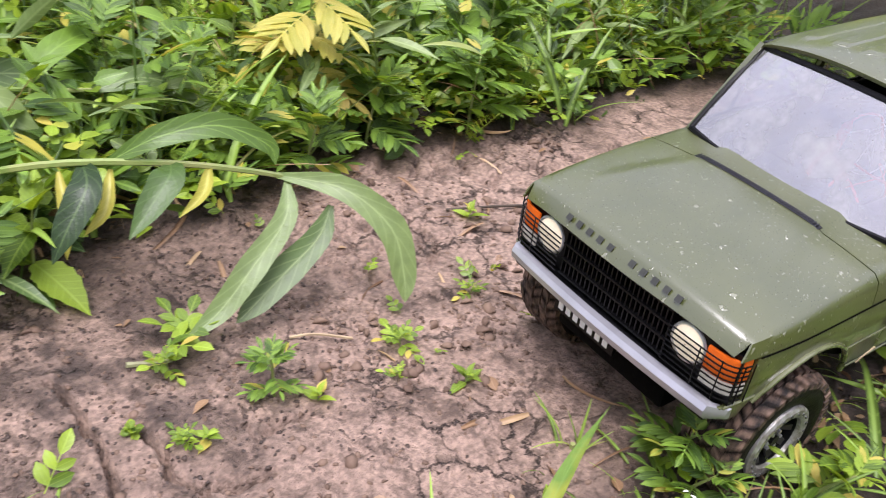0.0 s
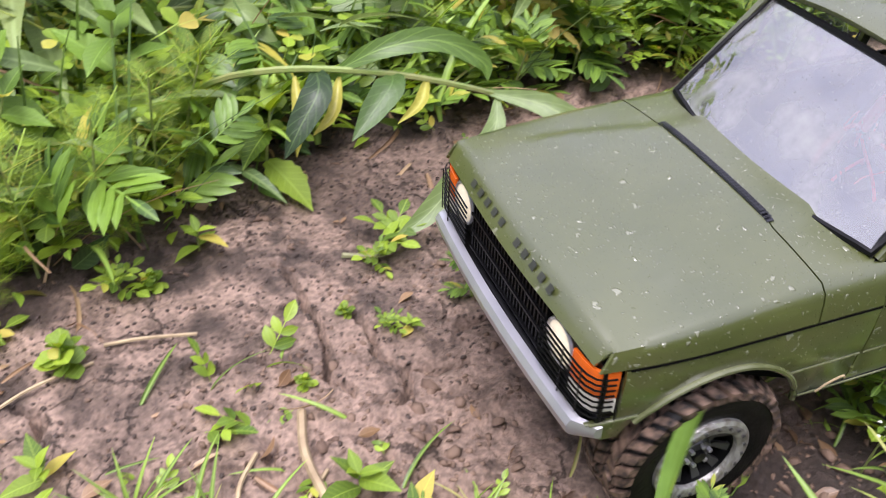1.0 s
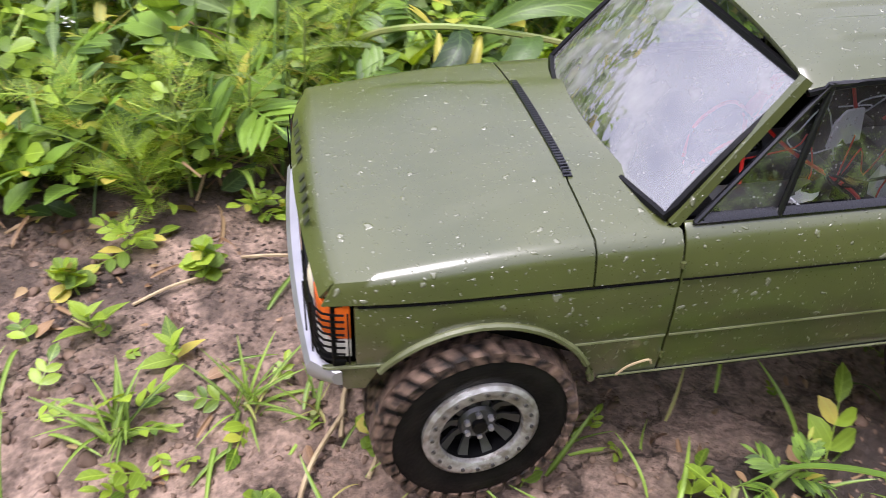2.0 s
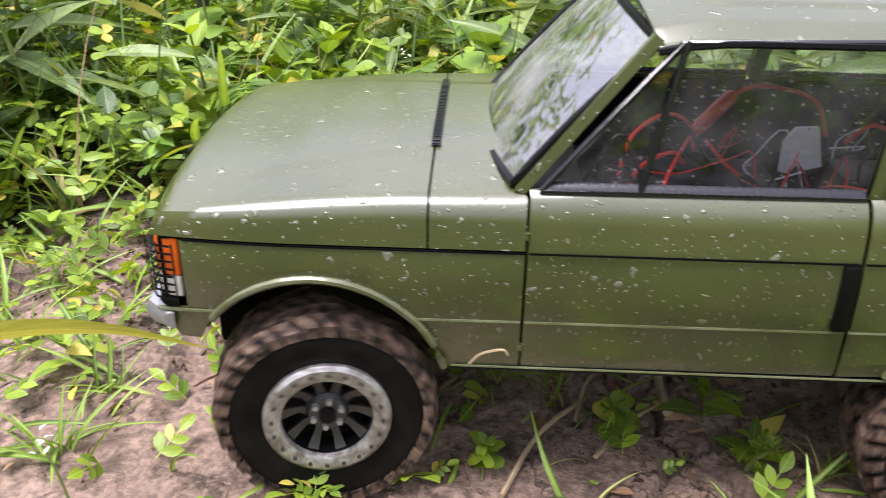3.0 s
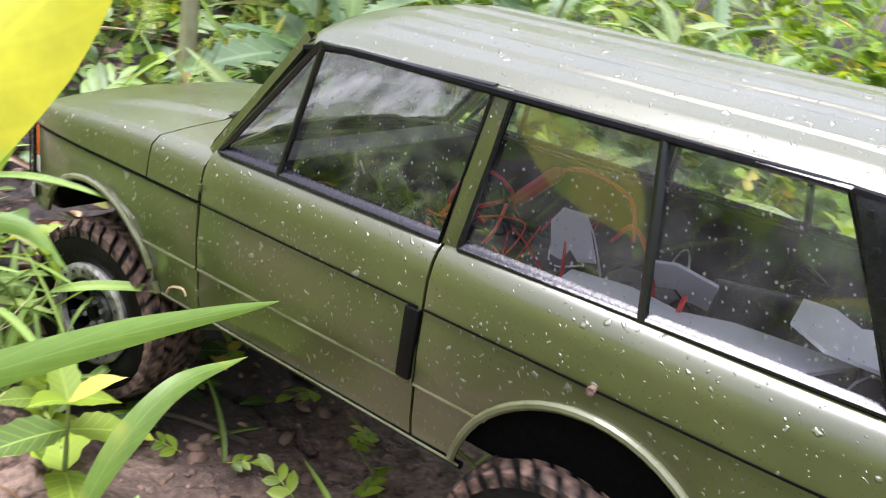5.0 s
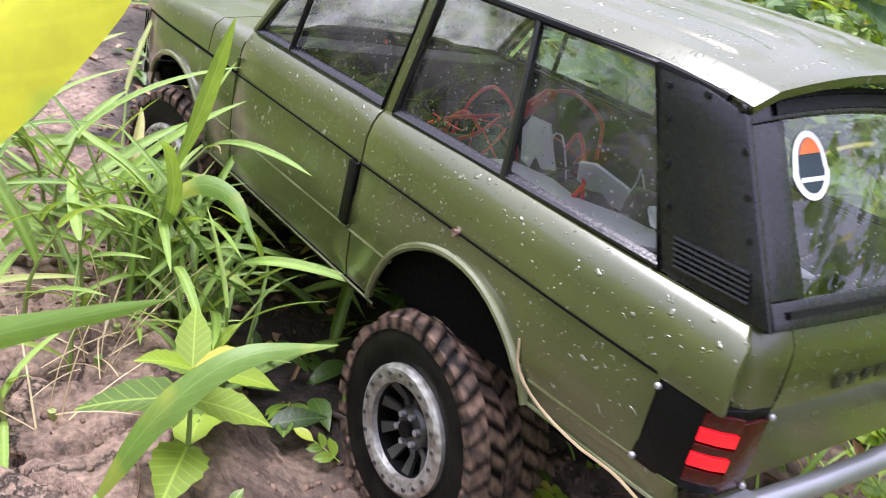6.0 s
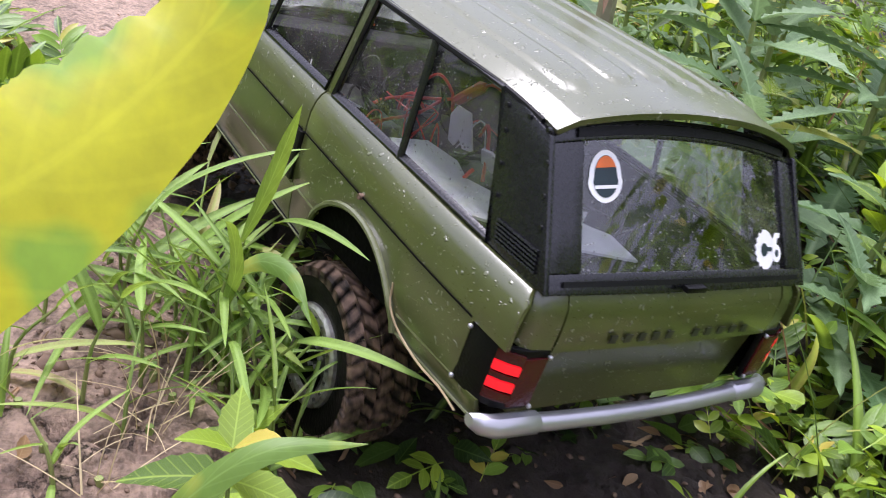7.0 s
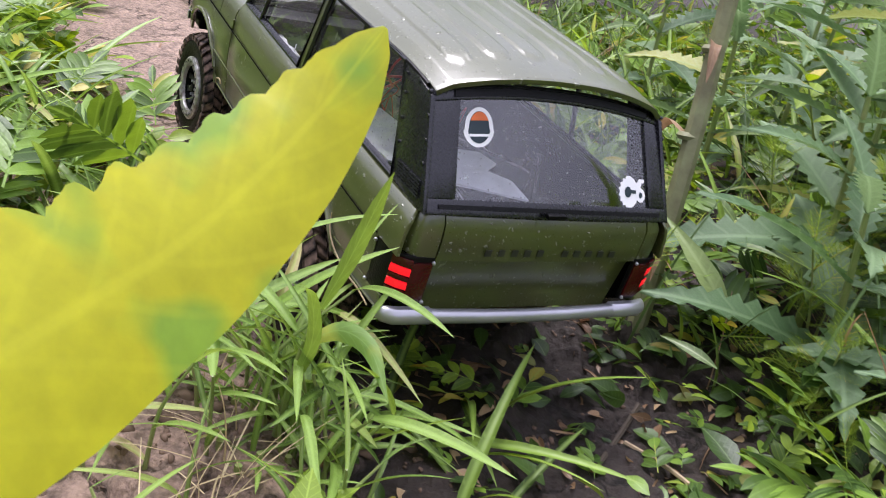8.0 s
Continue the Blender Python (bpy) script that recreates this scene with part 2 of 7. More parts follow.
def soil_material():
    m = material("pale_clay_soil", (0.36, 0.252, 0.19), 0.7, 0.0, (0.24, 0.165, 0.122), 9.0, bump=0.7, bump_scale=160)
    n, l = m.node_tree.nodes, m.node_tree.links
    p = n["Principled BSDF"]
    src = p.inputs["Base Color"].links[0].from_socket
    co = n.new("ShaderNodeTexCoord")
    # dark rotted crumbs and damp patches
    crumb = n.new("ShaderNodeTexNoise")
    crumb.inputs["Scale"].default_value = 42.0
    crumb.inputs["Detail"].default_value = 9.0
    crumb.inputs["Roughness"].default_value = 0.7
    l.new(co.outputs["Object"], crumb.inputs["Vector"])
    mr = n.new("ShaderNodeMapRange")
    mr.inputs["From Min"].default_value, mr.inputs["From Max"].default_value = 0.5, 0.64
    mr.inputs["To Max"].default_value = 0.8
    l.new(crumb.outputs["Fac"], mr.inputs["Value"])
    mix = n.new("ShaderNodeMix")
    mix.data_type = "RGBA"
    mix.inputs["B"].default_value = (0.06, 0.038, 0.026, 1)
    l.new(mr.outputs[0], mix.inputs["Factor"])
    grit = n.new("ShaderNodeTexNoise")
    grit.inputs["Scale"].default_value = 240.0
    grit.inputs["Detail"].default_value = 6.0
    l.new(co.outputs["Object"], grit.inputs["Vector"])
    gm = n.new("ShaderNodeMapRange")
    gm.inputs["From Min"].default_value, gm.inputs["From Max"].default_value = 0.35, 0.65
    gm.inputs["To Min"].default_value, gm.inputs["To Max"].default_value = 0.62, 1.3
    l.new(grit.outputs["Fac"], gm.inputs["Value"])
    gh = n.new("ShaderNodeHueSaturation")
    l.new(gm.outputs[0], gh.inputs["Value"])
    l.new(src, gh.inputs["Color"])
    l.new(gh.outputs[0], mix.inputs["A"])
    vor = n.new("ShaderNodeTexVoronoi")
    vor.feature = "DISTANCE_TO_EDGE"
    vor.inputs["Scale"].default_value = 17.0
    warp = n.new("ShaderNodeMixRGB")
    warp.inputs[0].default_value = 0.045
    l.new(co.outputs["Object"], warp.inputs[1])
    l.new(crumb.outputs["Color"], warp.inputs[2])
    l.new(warp.outputs[0], vor.inputs["Vector"])
    crack = n.new("ShaderNodeMapRange")
    crack.inputs["From Min"].default_value, crack.inputs["From Max"].default_value = 0.0, 0.022
    l.new(vor.outputs["Distance"], crack.inputs["Value"])
    part_ = n.new("ShaderNodeTexNoise")
    part_.inputs["Scale"].default_value = 6.0
    l.new(co.outputs["Object"], part_.inputs["Vector"])
    where = n.new("ShaderNodeMapRange")
    where.inputs["From Min"].default_value, where.inputs["From Max"].default_value = 0.45, 0.6
    l.new(part_.outputs["Fac"], where.inputs["Value"])
    depth = n.new("ShaderNodeMix")
    depth.inputs["A"].default_value = 1.0
    l.new(where.outputs[0], depth.inputs["Factor"])
    l.new(crack.outputs[0], depth.inputs["B"])
    mid = n.new("ShaderNodeTexNoise")
    mid.inputs["Scale"].default_value = 70.0
    mid.inputs["Detail"].default_value = 10.0
    mid.inputs["Roughness"].default_value = 0.65
    l.new(co.outputs["Object"], mid.inputs["Vector"])
    sum_ = n.new("ShaderNodeMath")
    sum_.operation = "MULTIPLY_ADD"
    sum_.inputs[1].default_value = 0.5
    l.new(depth.outputs["Result"], sum_.inputs[0])
    l.new(mid.outputs["Fac"], sum_.inputs[2])
    rel = n.new("ShaderNodeBump")
    rel.inputs["Strength"].default_value = 1.0
    rel.inputs["Distance"].default_value = 0.01
    l.new(sum_.outputs[0], rel.inputs["Height"])
    l.new(rel.outputs[0], p.inputs["Normal"])
    # cracks also turn dark in the base colour, standing for the shade inside them
    gap = n.new("ShaderNodeMath")
    gap.operation = "MULTIPLY_ADD"
    gap.inputs[1].default_value, gap.inputs[2].default_value = -0.85, 0.85
    l.new(depth.outputs["Result"], gap.inputs[0])
    crack_shade = n.new("ShaderNodeMix")
    crack_shade.data_type = "RGBA"
    crack_shade.inputs["B"].default_value = (0.04, 0.026, 0.018, 1)
    l.new(gap.outputs[0], crack_shade.inputs["Factor"])
    l.new(mix.outputs["Result"], crack_shade.inputs["A"])
    # near-black where the sheet carries this weight: dark loam under the weeds and in the dip, their shade put into the
    # colour
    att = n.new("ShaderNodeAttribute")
    att.attribute_name = "shaded_loam"
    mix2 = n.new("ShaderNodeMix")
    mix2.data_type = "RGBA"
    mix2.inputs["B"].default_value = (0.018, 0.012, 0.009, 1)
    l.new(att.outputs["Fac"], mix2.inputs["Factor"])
    l.new(crack_shade.outputs["Result"], mix2.inputs["A"])
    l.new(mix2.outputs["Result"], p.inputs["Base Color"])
    return m


PAINT = paint_material()
# paler olive for lips and edges: the sky's highlight put into the colour
EDGE_LIT = material("edge_highlight", (0.15, 0.16, 0.085), 0.25, 0.0, (0.08, 0.09, 0.035), 45, bump=0.1, coat=0.5)
BLACK = material("black_plastic", (0.003, 0.003, 0.0035), 0.4, spec=0.2, bump=0.25, bump_scale=700)
GLOSSY = material("wet_black_rubber", (0.006, 0.006, 0.008), 0.16, spec=0.7, bump=0.1, bump_scale=700)
MATT = material("matt_black_vinyl", (0.006, 0.006, 0.009), 0.27, spec=0.6, bump=0.12, bump_scale=500)
# near black for hollow and hidden parts, their shade put into the colour
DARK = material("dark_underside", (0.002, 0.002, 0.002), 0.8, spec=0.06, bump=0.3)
SILVER = material("satin_silver", (0.5, 0.5, 0.53), 0.32, 0.7, (0.4, 0.4, 0.43), 25, bump=0.03, bump_scale=600)
RING = material("cast_silver_ring", (0.55, 0.55, 0.54), 0.34, 0.7, (0.25, 0.23, 0.2), 220, bump=0.6, bump_scale=600)
STEEL = material("dark_wheel_metal", (0.10, 0.10, 0.10), 0.35, 0.7, bump=0.2)
RUBBER = material("tyre_rubber", (0.003, 0.003, 0.003), 0.5, 0.0, (0.009, 0.008, 0.007), 90, spec=0.14, bump=0.4, bump_scale=500)
MUDDY = material("muddy_tread", (0.17, 0.11, 0.078), 0.7, 0.0, (0.006, 0.005, 0.0045), 190, spec=0.3, bump=1.0, bump_scale=500)
GLASS = glass_material("window_glass", (0.88, 0.89, 0.89), 0.4, 0.15, 0.36, 0.4)
SCREEN = glass_material("windscreen_glass", (0.62, 0.63, 0.68), 0.6, 0.46, 0.32)
AMBER = lens_material("amber_lens", (0.5, 0.09, 0.008), 0.15)
CLEARLENS = lens_material("clear_lens", (0.5, 0.48, 0.42), 0.1)
LAMP = lens_material("headlamp_glass", (0.6, 0.53, 0.38), 0.3)
RED = lens_material("red_lens", (0.05, 0.002, 0.003), 0.03)
REDLIT = lens_material("lit_red_lens", (0.6, 0.008, 0.012), 0.55)
REDWIRE = material("red_wire", (0.65, 0.025, 0.015), 0.4, amount=0.3, scale=50)
WHITE = material("white_plate", (0.85, 0.86, 0.9), 0.35, amount=0.12)
LETTER = material("dark_letter", (0.03, 0.032, 0.025), 0.4)
STICKER = material("white_sticker", (0.85, 0.85, 0.85), 0.5, amount=0.05)
ORANGE = material("orange_sticker", (0.8, 0.17, 0.03), 0.5)
TEAL = material("dark_teal_sticker", (0.012, 0.03, 0.04), 0.5)
SOIL = soil_material()
STRAW = material("dry_straw", (0.42, 0.33, 0.19), 0.7, 0.0, (0.26, 0.19, 0.11), 60, bump=0.4)
STEM = material("green_stem", (0.16, 0.24, 0.05), 0.45, 0.0, (0.24, 0.26, 0.09), 40, bump=0.2)
BARKY = material("dark_stalk", (0.06, 0.045, 0.03), 0.8, bump=0.5)
GRASS = leaf_material("grass_blade", (0.053, 0.096, 0.015), (0.239, 0.374, 0.048), (0.42, 0.36, 0.14), 0.12)
VERGE = leaf_material("verge_grass_blade", (0.065, 0.13, 0.018), (0.22, 0.35, 0.06), (0.36, 0.32, 0.13), 0.1, rough=0.34)
BROAD = leaf_material("broad_weed_leaf", (0.035, 0.078, 0.013), (0.196, 0.333, 0.040), (0.42, 0.38, 0.06), 0.07)
HERB = leaf_material("light_herb_leaf", (0.07, 0.135, 0.013), (0.29, 0.42, 0.036), (0.5, 0.42, 0.08), 0.08)
WILLOW = leaf_material("long_weed_leaf", (0.075, 0.13, 0.035), (0.23, 0.31, 0.105), (0.45, 0.42, 0.1), 0.04)
# deep green; on the lowest leaves this colour carries the undergrowth's shade
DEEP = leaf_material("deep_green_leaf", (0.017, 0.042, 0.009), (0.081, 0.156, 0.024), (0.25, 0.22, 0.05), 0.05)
BROWN = leaf_material("withered_leaf", (0.16, 0.09, 0.045), (0.3, 0.19, 0.1), (0.42, 0.3, 0.16), 0.2, glow=0.2)
PETAL = material("white_petal", (0.8, 0.8, 0.76), 0.6)


# ---------------------------------------------------------------- mesh helpers
def put(name, me, parent=None, m=None, label=""):
    ob = new(name, me)
    if parent is not None:
        ob.parent = parent
    if m is not None:
        ob.matrix_basis = m
    if label:
        ob["label"] = label
    return ob


def part(name, bm, mat, parent, label="", bevel=0.0, angle=35):
    """Links a bmesh as one mesh object under a thing or a part."""
    bmesh.ops.recalc_face_normals(bm, faces=bm.faces[:])
    if bevel:
        sharp = [e for e in bm.edges if len(e.link_faces) == 2 and e.calc_face_angle(0) > radians(40)]
        bmesh.ops.bevel(bm, geom=sharp, offset=bevel, segments=2, profile=0.5, affect="EDGES", clamp_overlap=True)
    me = bpy.data.meshes.new(name)
    bm.to_mesh(me)
    bm.free()
    me.materials.append(mat)
    me.polygons.foreach_set("use_smooth", [True] * len(me.polygons))
    me.set_sharp_from_angle(angle=radians(angle))
    return put(name, me, parent, None, label)


def lerp_table(table, v):
    xs, ys = zip(*table)
    return float(np.interp(v, xs, ys))


def box_bm(x0, x1, y0, y1, z0, z1, bm=None):
    bm = bm or bmesh.new()
    vs = [bm.verts.new((x, y, z)) for x in (x0, x1) for y in (y0, y1) for z in (z0, z1)]
    for f in ((0, 1, 3, 2), (4, 6, 7, 5), (0, 4, 5, 1), (2, 3, 7, 6), (0, 2, 6, 4), (1, 5, 7, 3)):
        bm.faces.new([vs[i] for i in f])
    return bm


def grid_bm(rows, bm=None, close=False):
    """A sheet of quads through rows of points."""
    bm = bm or bmesh.new()
    vs = [[bm.verts.new(p) for p in r] for r in rows]
    for a, b in zip(vs, vs[1:]):
        k = len(a)
        for i in range(k if close else k - 1):
            j = (i + 1) % k
            bm.faces.new((a[i], a[j], b[j], b[i]))
    return bm


def thick(bm, t):
    bmesh.ops.recalc_face_normals(bm, faces=bm.faces[:])
    bmesh.ops.solidify(bm, geom=bm.faces[:], thickness=t)
    return bm


def tube_bm(points, radius, sides=8, bm=None, flat=1.0):
    """A round bar along points; radius may be a list. flat squeezes it along z."""
    bm = bm or bmesh.new()
    pts = [Vector(p) for p in points]
    rad = radius if isinstance(radius, (list, tuple)) else [radius] * len(pts)
    rings = []
    up = Vector((0.123, 0.31, 0.94)).normalized()
    for i, p in enumerate(pts):
        d = (pts[min(i + 1, len(pts) - 1)] - pts[max(i - 1, 0)]).normalized()
        if abs(d.dot(up)) > 0.95:
            up = Vector((0.94, 0.2, 0.1)).normalized()
        s = d.cross(up).normalized()
        u = s.cross(d)
        rings.append([bm.verts.new(p + (s * math.cos(a) + u * math.sin(a) * flat) * rad[i]) for a in (2 * math.pi * k / sides for k in range(sides))])
    for a, b in zip(rings, rings[1:]):
        for k in range(sides):
            bm.faces.new((a[k], a[(k + 1) % sides], b[(k + 1) % sides], b[k]))
    bm.faces.new(rings[0][::-1])
    bm.faces.new(rings[-1])
    return bm


def catmull(points, n):
    """A smooth line through points."""
    P = [Vector(p) for p in points]
    P = [2 * P[0] - P[1]] + P + [2 * P[-1] - P[-2]]
    out = []
    for i in range(n + 1):
        u = i / n * (len(P) - 3)
        k = min(int(u), len(P) - 4)
        t = u - k
        a, b, c, d = P[k:k + 4]
        out.append(0.5 * (2 * b + (c - a) * t + (2 * a - 5 * b + 4 * c - d) * t * t + (3 * b - a - 3 * c + d) * t ** 3))
    return out


# ---------------------------------------------------------------- the scale car
SIDE = ((0.078, 0.0950), (0.090, 0.0972), (0.1045, 0.0982), (0.107, 0.0993), (0.120, 0.1001), (0.1385, 0.1003), (0.150, 0.0991), (0.1565, 0.0974), (0.1605, 0.0952), (0.1635, 0.0918))


def taper(x):
    if x > 0.15:
        return 1 - 0.045 * ((x - 0.15) / 0.065) ** 2
    if x < -0.19:
        return 1 - 0.032 * ((-0.19 - x) / 0.08) ** 2
    return 1.0


def side_y(x, z):
    return lerp_table(SIDE, z) * taper(x)


def glass_y(x, z):
    return (0.0928 - (z - 0.163) * 0.112) * (1 - 0.05 * max(0, (-x - 0.02) / 0.22))


def panel(name, outline, mat, parent, sgn, depth=0.0022, place=side_y, cuts=(), zs=(0.09, 0.1045, 0.107, 0.12, 0.15, 0.1565, 0.1605), label="", out=0.0, bevel=0.0005):
    """A pressed panel of the car's flank, from its outline in x and z."""
    bm = bmesh.new()
    bm.faces.new([bm.verts.new((x, 0, z)) for x, z in outline])
    for z in zs:
        bmesh.ops.bisect_plane(bm, geom=bm.verts[:] + bm.edges[:] + bm.faces[:], plane_co=(0, 0, z), plane_no=(0, 0, 1))
    for x in cuts:
        bmesh.ops.bisect_plane(bm, geom=bm.verts[:] + bm.edges[:] + bm.faces[:], plane_co=(x, 0, 0), plane_no=(1, 0, 0))
    bmesh.ops.triangulate(bm, faces=[f for f in bm.faces if len(f.verts) > 4])
    inner = {}
    front = list(bm.faces)
    edges = [e for e in bm.edges if len(e.link_faces) == 1]
    for v in list(bm.verts):
        y = place(v.co.x, v.co.z) + out
        inner[v] = bm.verts.new((v.co.x, sgn * (y - depth), v.co.z))
        v.co.y = sgn * y
    for f in front:
        bm.faces.new([inner[v] for v in reversed(f.verts)])
    for e in edges:
        a, b = e.verts
        bm.faces.new((a, b, inner[b], inner[a]))
    bmesh.ops.recalc_face_normals(bm, faces=bm.faces[:])
    return part(name, bm, mat, parent, label, bevel=bevel)


def arch(cx, cz, r, z_from, z_to, n=22):
    """Points over a wheel arch, from the front foot to the rear foot."""
    a0, a1 = math.asin((z_from - cz) / r), math.pi - math.asin((z_to - cz) / r)
    return [(cx + r * math.cos(a0 + (a1 - a0) * i / n), cz + r * math.sin(a0 + (a1 - a0) * i / n)) for i in range(n + 1)]


FRONT_ARCH = arch(0.146, 0.067, 0.0565, 0.0895, 0.080)
REAR_ARCH = arch(-0.154, 0.0715, 0.057, 0.083, 0.096)


def bonnet_z(x, y):
    z = 0.1660 - 0.0100 * ((x - 0.0985) / 0.112) ** 1.6 if x > 0.0985 else 0.1660
    z -= 0.0066 * (abs(y) / 0.094) ** 2.5
    edge = 0.053 + 0.28 * (x - 0.0985)
    raise_ = max(0.0, min(1.0, (edge - abs(y)) / 0.0035)) * max(0.0, min(1.0, (0.185 - x) / 0.03))
    return z + 0.0018 * raise_ * raise_ * (3 - 2 * raise_)


def build_bonnet(parent):
    rows = []
    tops = [-0.0935 + 0.187 * i / 44 for i in range(45)]
    skirt = ((0.1395, 1.0), (0.145, 1.0), (0.151, 1.0), (0.1555, 1.0))
    for s in [i / 26 for i in range(27)]:
        row = []
        for z, _ in skirt:
            drop = 0.0075 * max(0, s - 0.2) * (z - 0.1395) / 0.016
            xf = 0.2148 - 0.006 * (z - 0.1395) / 0.016
            x = 0.0988 + s * (xf - 0.0988)
            row.append((x, -side_y(x, z), z - drop))
        left = []
        for y in tops:
            u = abs(y) / 0.0935
            xf = 0.2115 - 0.0035 * u * u
            x = 0.0988 + s * (xf - 0.0988)
            row.append((x, y * (taper(x) * 1.0), bonnet_z(x, y)))
        for z, _ in reversed(skirt):
            drop = 0.0075 * max(0, s - 0.2) * (z - 0.1395) / 0.016
            xf = 0.2148 - 0.006 * (z - 0.1395) / 0.016
            x = 0.0988 + s * (xf - 0.0988)
            row.append((x, side_y(x, z), z - drop))
        rows.append(row)
    # the sloping nose under the front edge
    last = rows[-1]
    for k in (0.3, 0.7, 1.0):
        row = []
        for i, p in enumerate(last):
            y = p[1]
            u = min(1, abs(y) / 0.0945)
            xe, ze = 0.2215 - 0.0066 * u ** 2, 0.1445 - 0.0055 * u ** 4
            if 4 <= i < len(last) - 4:
                row.append((p[0] + (xe - p[0]) * k, y, p[2] + (ze - p[2]) * (k ** 1.25)))
            else:
                row.append((p[0] + 0.0004 * k, y * (1 - 0.012 * k), p[2] - 0.0004 * k))
        rows.append(row)
    bm = grid_bm(rows)
    thick(bm, 0.0016)
    return part("bonnet", bm, PAINT, parent, "olive clamshell bonnet with dried rain marks", angle=50)


def screen_base(y):
    return 0.0635 + 0.0145 * (1 - (y / 0.089) ** 2)


def build_scuttle(parent):
    rows = []
    for s in [i / 8 for i in range(9)]:
        row = []
        for sg, zz in ((-1, (0.1395, 0.145, 0.151, 0.1555)), (0, None), (1, (0.1555, 0.151, 0.145, 0.1395))):
            if sg:
                for z in zz:
                    x = 0.0588 + s * (0.0978 - 0.0588)
                    row.append((x, sg * side_y(x, z), z))
            else:
                for i in range(25):
                    y = -0.0935 + 0.187 * i / 24
                    xb = screen_base(y) - 0.0035 if abs(y) < 0.088 else 0.0588
                    x = xb + s * (0.0978 - xb)
                    row.append((x, y, bonnet_z(0.0985, y) + (1 - s) * 0.0008))
        rows.append(row)
    bm = grid_bm(rows)
    thick(bm, 0.0016)
    return part("scuttle_panel", bm, PAINT, parent, angle=50)


def roof_z(x, y):
    w = 0.0862 if x > -0.1 else 0.0862 - 0.005 * (-x - 0.1) / 0.14
    u = min(1, abs(y) / w)
    z = 0.2412 - 0.0152 * u ** 2.2 - 0.0025 * max(0, u - 0.9) / 0.1
    z -= 0.0045 * max(0, (x + 0.02) / 0.036) ** 2 + 0.0045 * max(0, (-0.19 - x) / 0.055) ** 2
    for rib in (-0.06, -0.036, -0.012, 0.012, 0.036, 0.06):
        d = math.hypot(y - rib, max(0.0, -0.215 - x, x + 0.012))
        z += 0.0011 * max(0.0, min(1.0, (0.0078 - d) / 0.0016))
    return z


def build_roof(parent):
    rows = []
    for i in range(71):
        s = i / 70
        row = []
        for k in range(181):
            v = -1 + 2 * k / 180
            xf, xr = 0.0125 + 0.0065 * (1 - v * v), -0.2405 - 0.0075 * (1 - v * v)
            x = xf + (xr - xf) * s
            w = 0.0868 if x > -0.1 else 0.0868 - 0.0055 * (-x - 0.1) / 0.14
            y = v * w
            row.append((x, y, roof_z(x, y)))
        rows.append(row)
    bm = grid_bm(rows)
    thick(bm, 0.003)
    return part("roof", bm, PAINT, parent, "olive ribbed roof with a pale sheen", bevel=0.0008, angle=45)


def build_screen(parent):
    rows = []
    for i in range(11):
        k = i / 10
        row = []
        for j in range(21):
            v = -1 + 2 * j / 20
            w = 0.0868 + (0.0815 - 0.0868) * k
            y = v * w
            xb = screen_base(y)
            xt = 0.0115 + 0.0085 * (1 - v * v)
            bulge = 0.0015 * math.sin(math.pi * k)
            row.append((xb + (xt - xb) * k + bulge, y, 0.1635 + (0.2205 + 0.006 * (1 - v * v) - 0.1635) * k))
        rows.append(row)
    pane = part("windscreen", grid_bm(rows), SCREEN, parent, "windscreen with dried drops, mirroring the sky")
    pane.visible_shadow = False
    edge = rows[0] + [r[-1] for r in rows[1:]] + rows[-1][::-1][1:] + [r[0] for r in rows[::-1][1:-1]]
    part("screen_rubber", tube_bm(edge + edge[:1], 0.0022, 6), BLACK, pane)
    return pane


def frame_bars(name, pts, parent, w=0.0016, sgn=1, closed=True, out=0.0006):
    p3 = [(x, sgn * (glass_y(x, z) + out), z) for x, z in pts]
    if closed:
        p3.append(p3[0])
        p3.append(p3[1])
    return part(name, tube_bm(p3, w, 8), GLOSSY, parent)


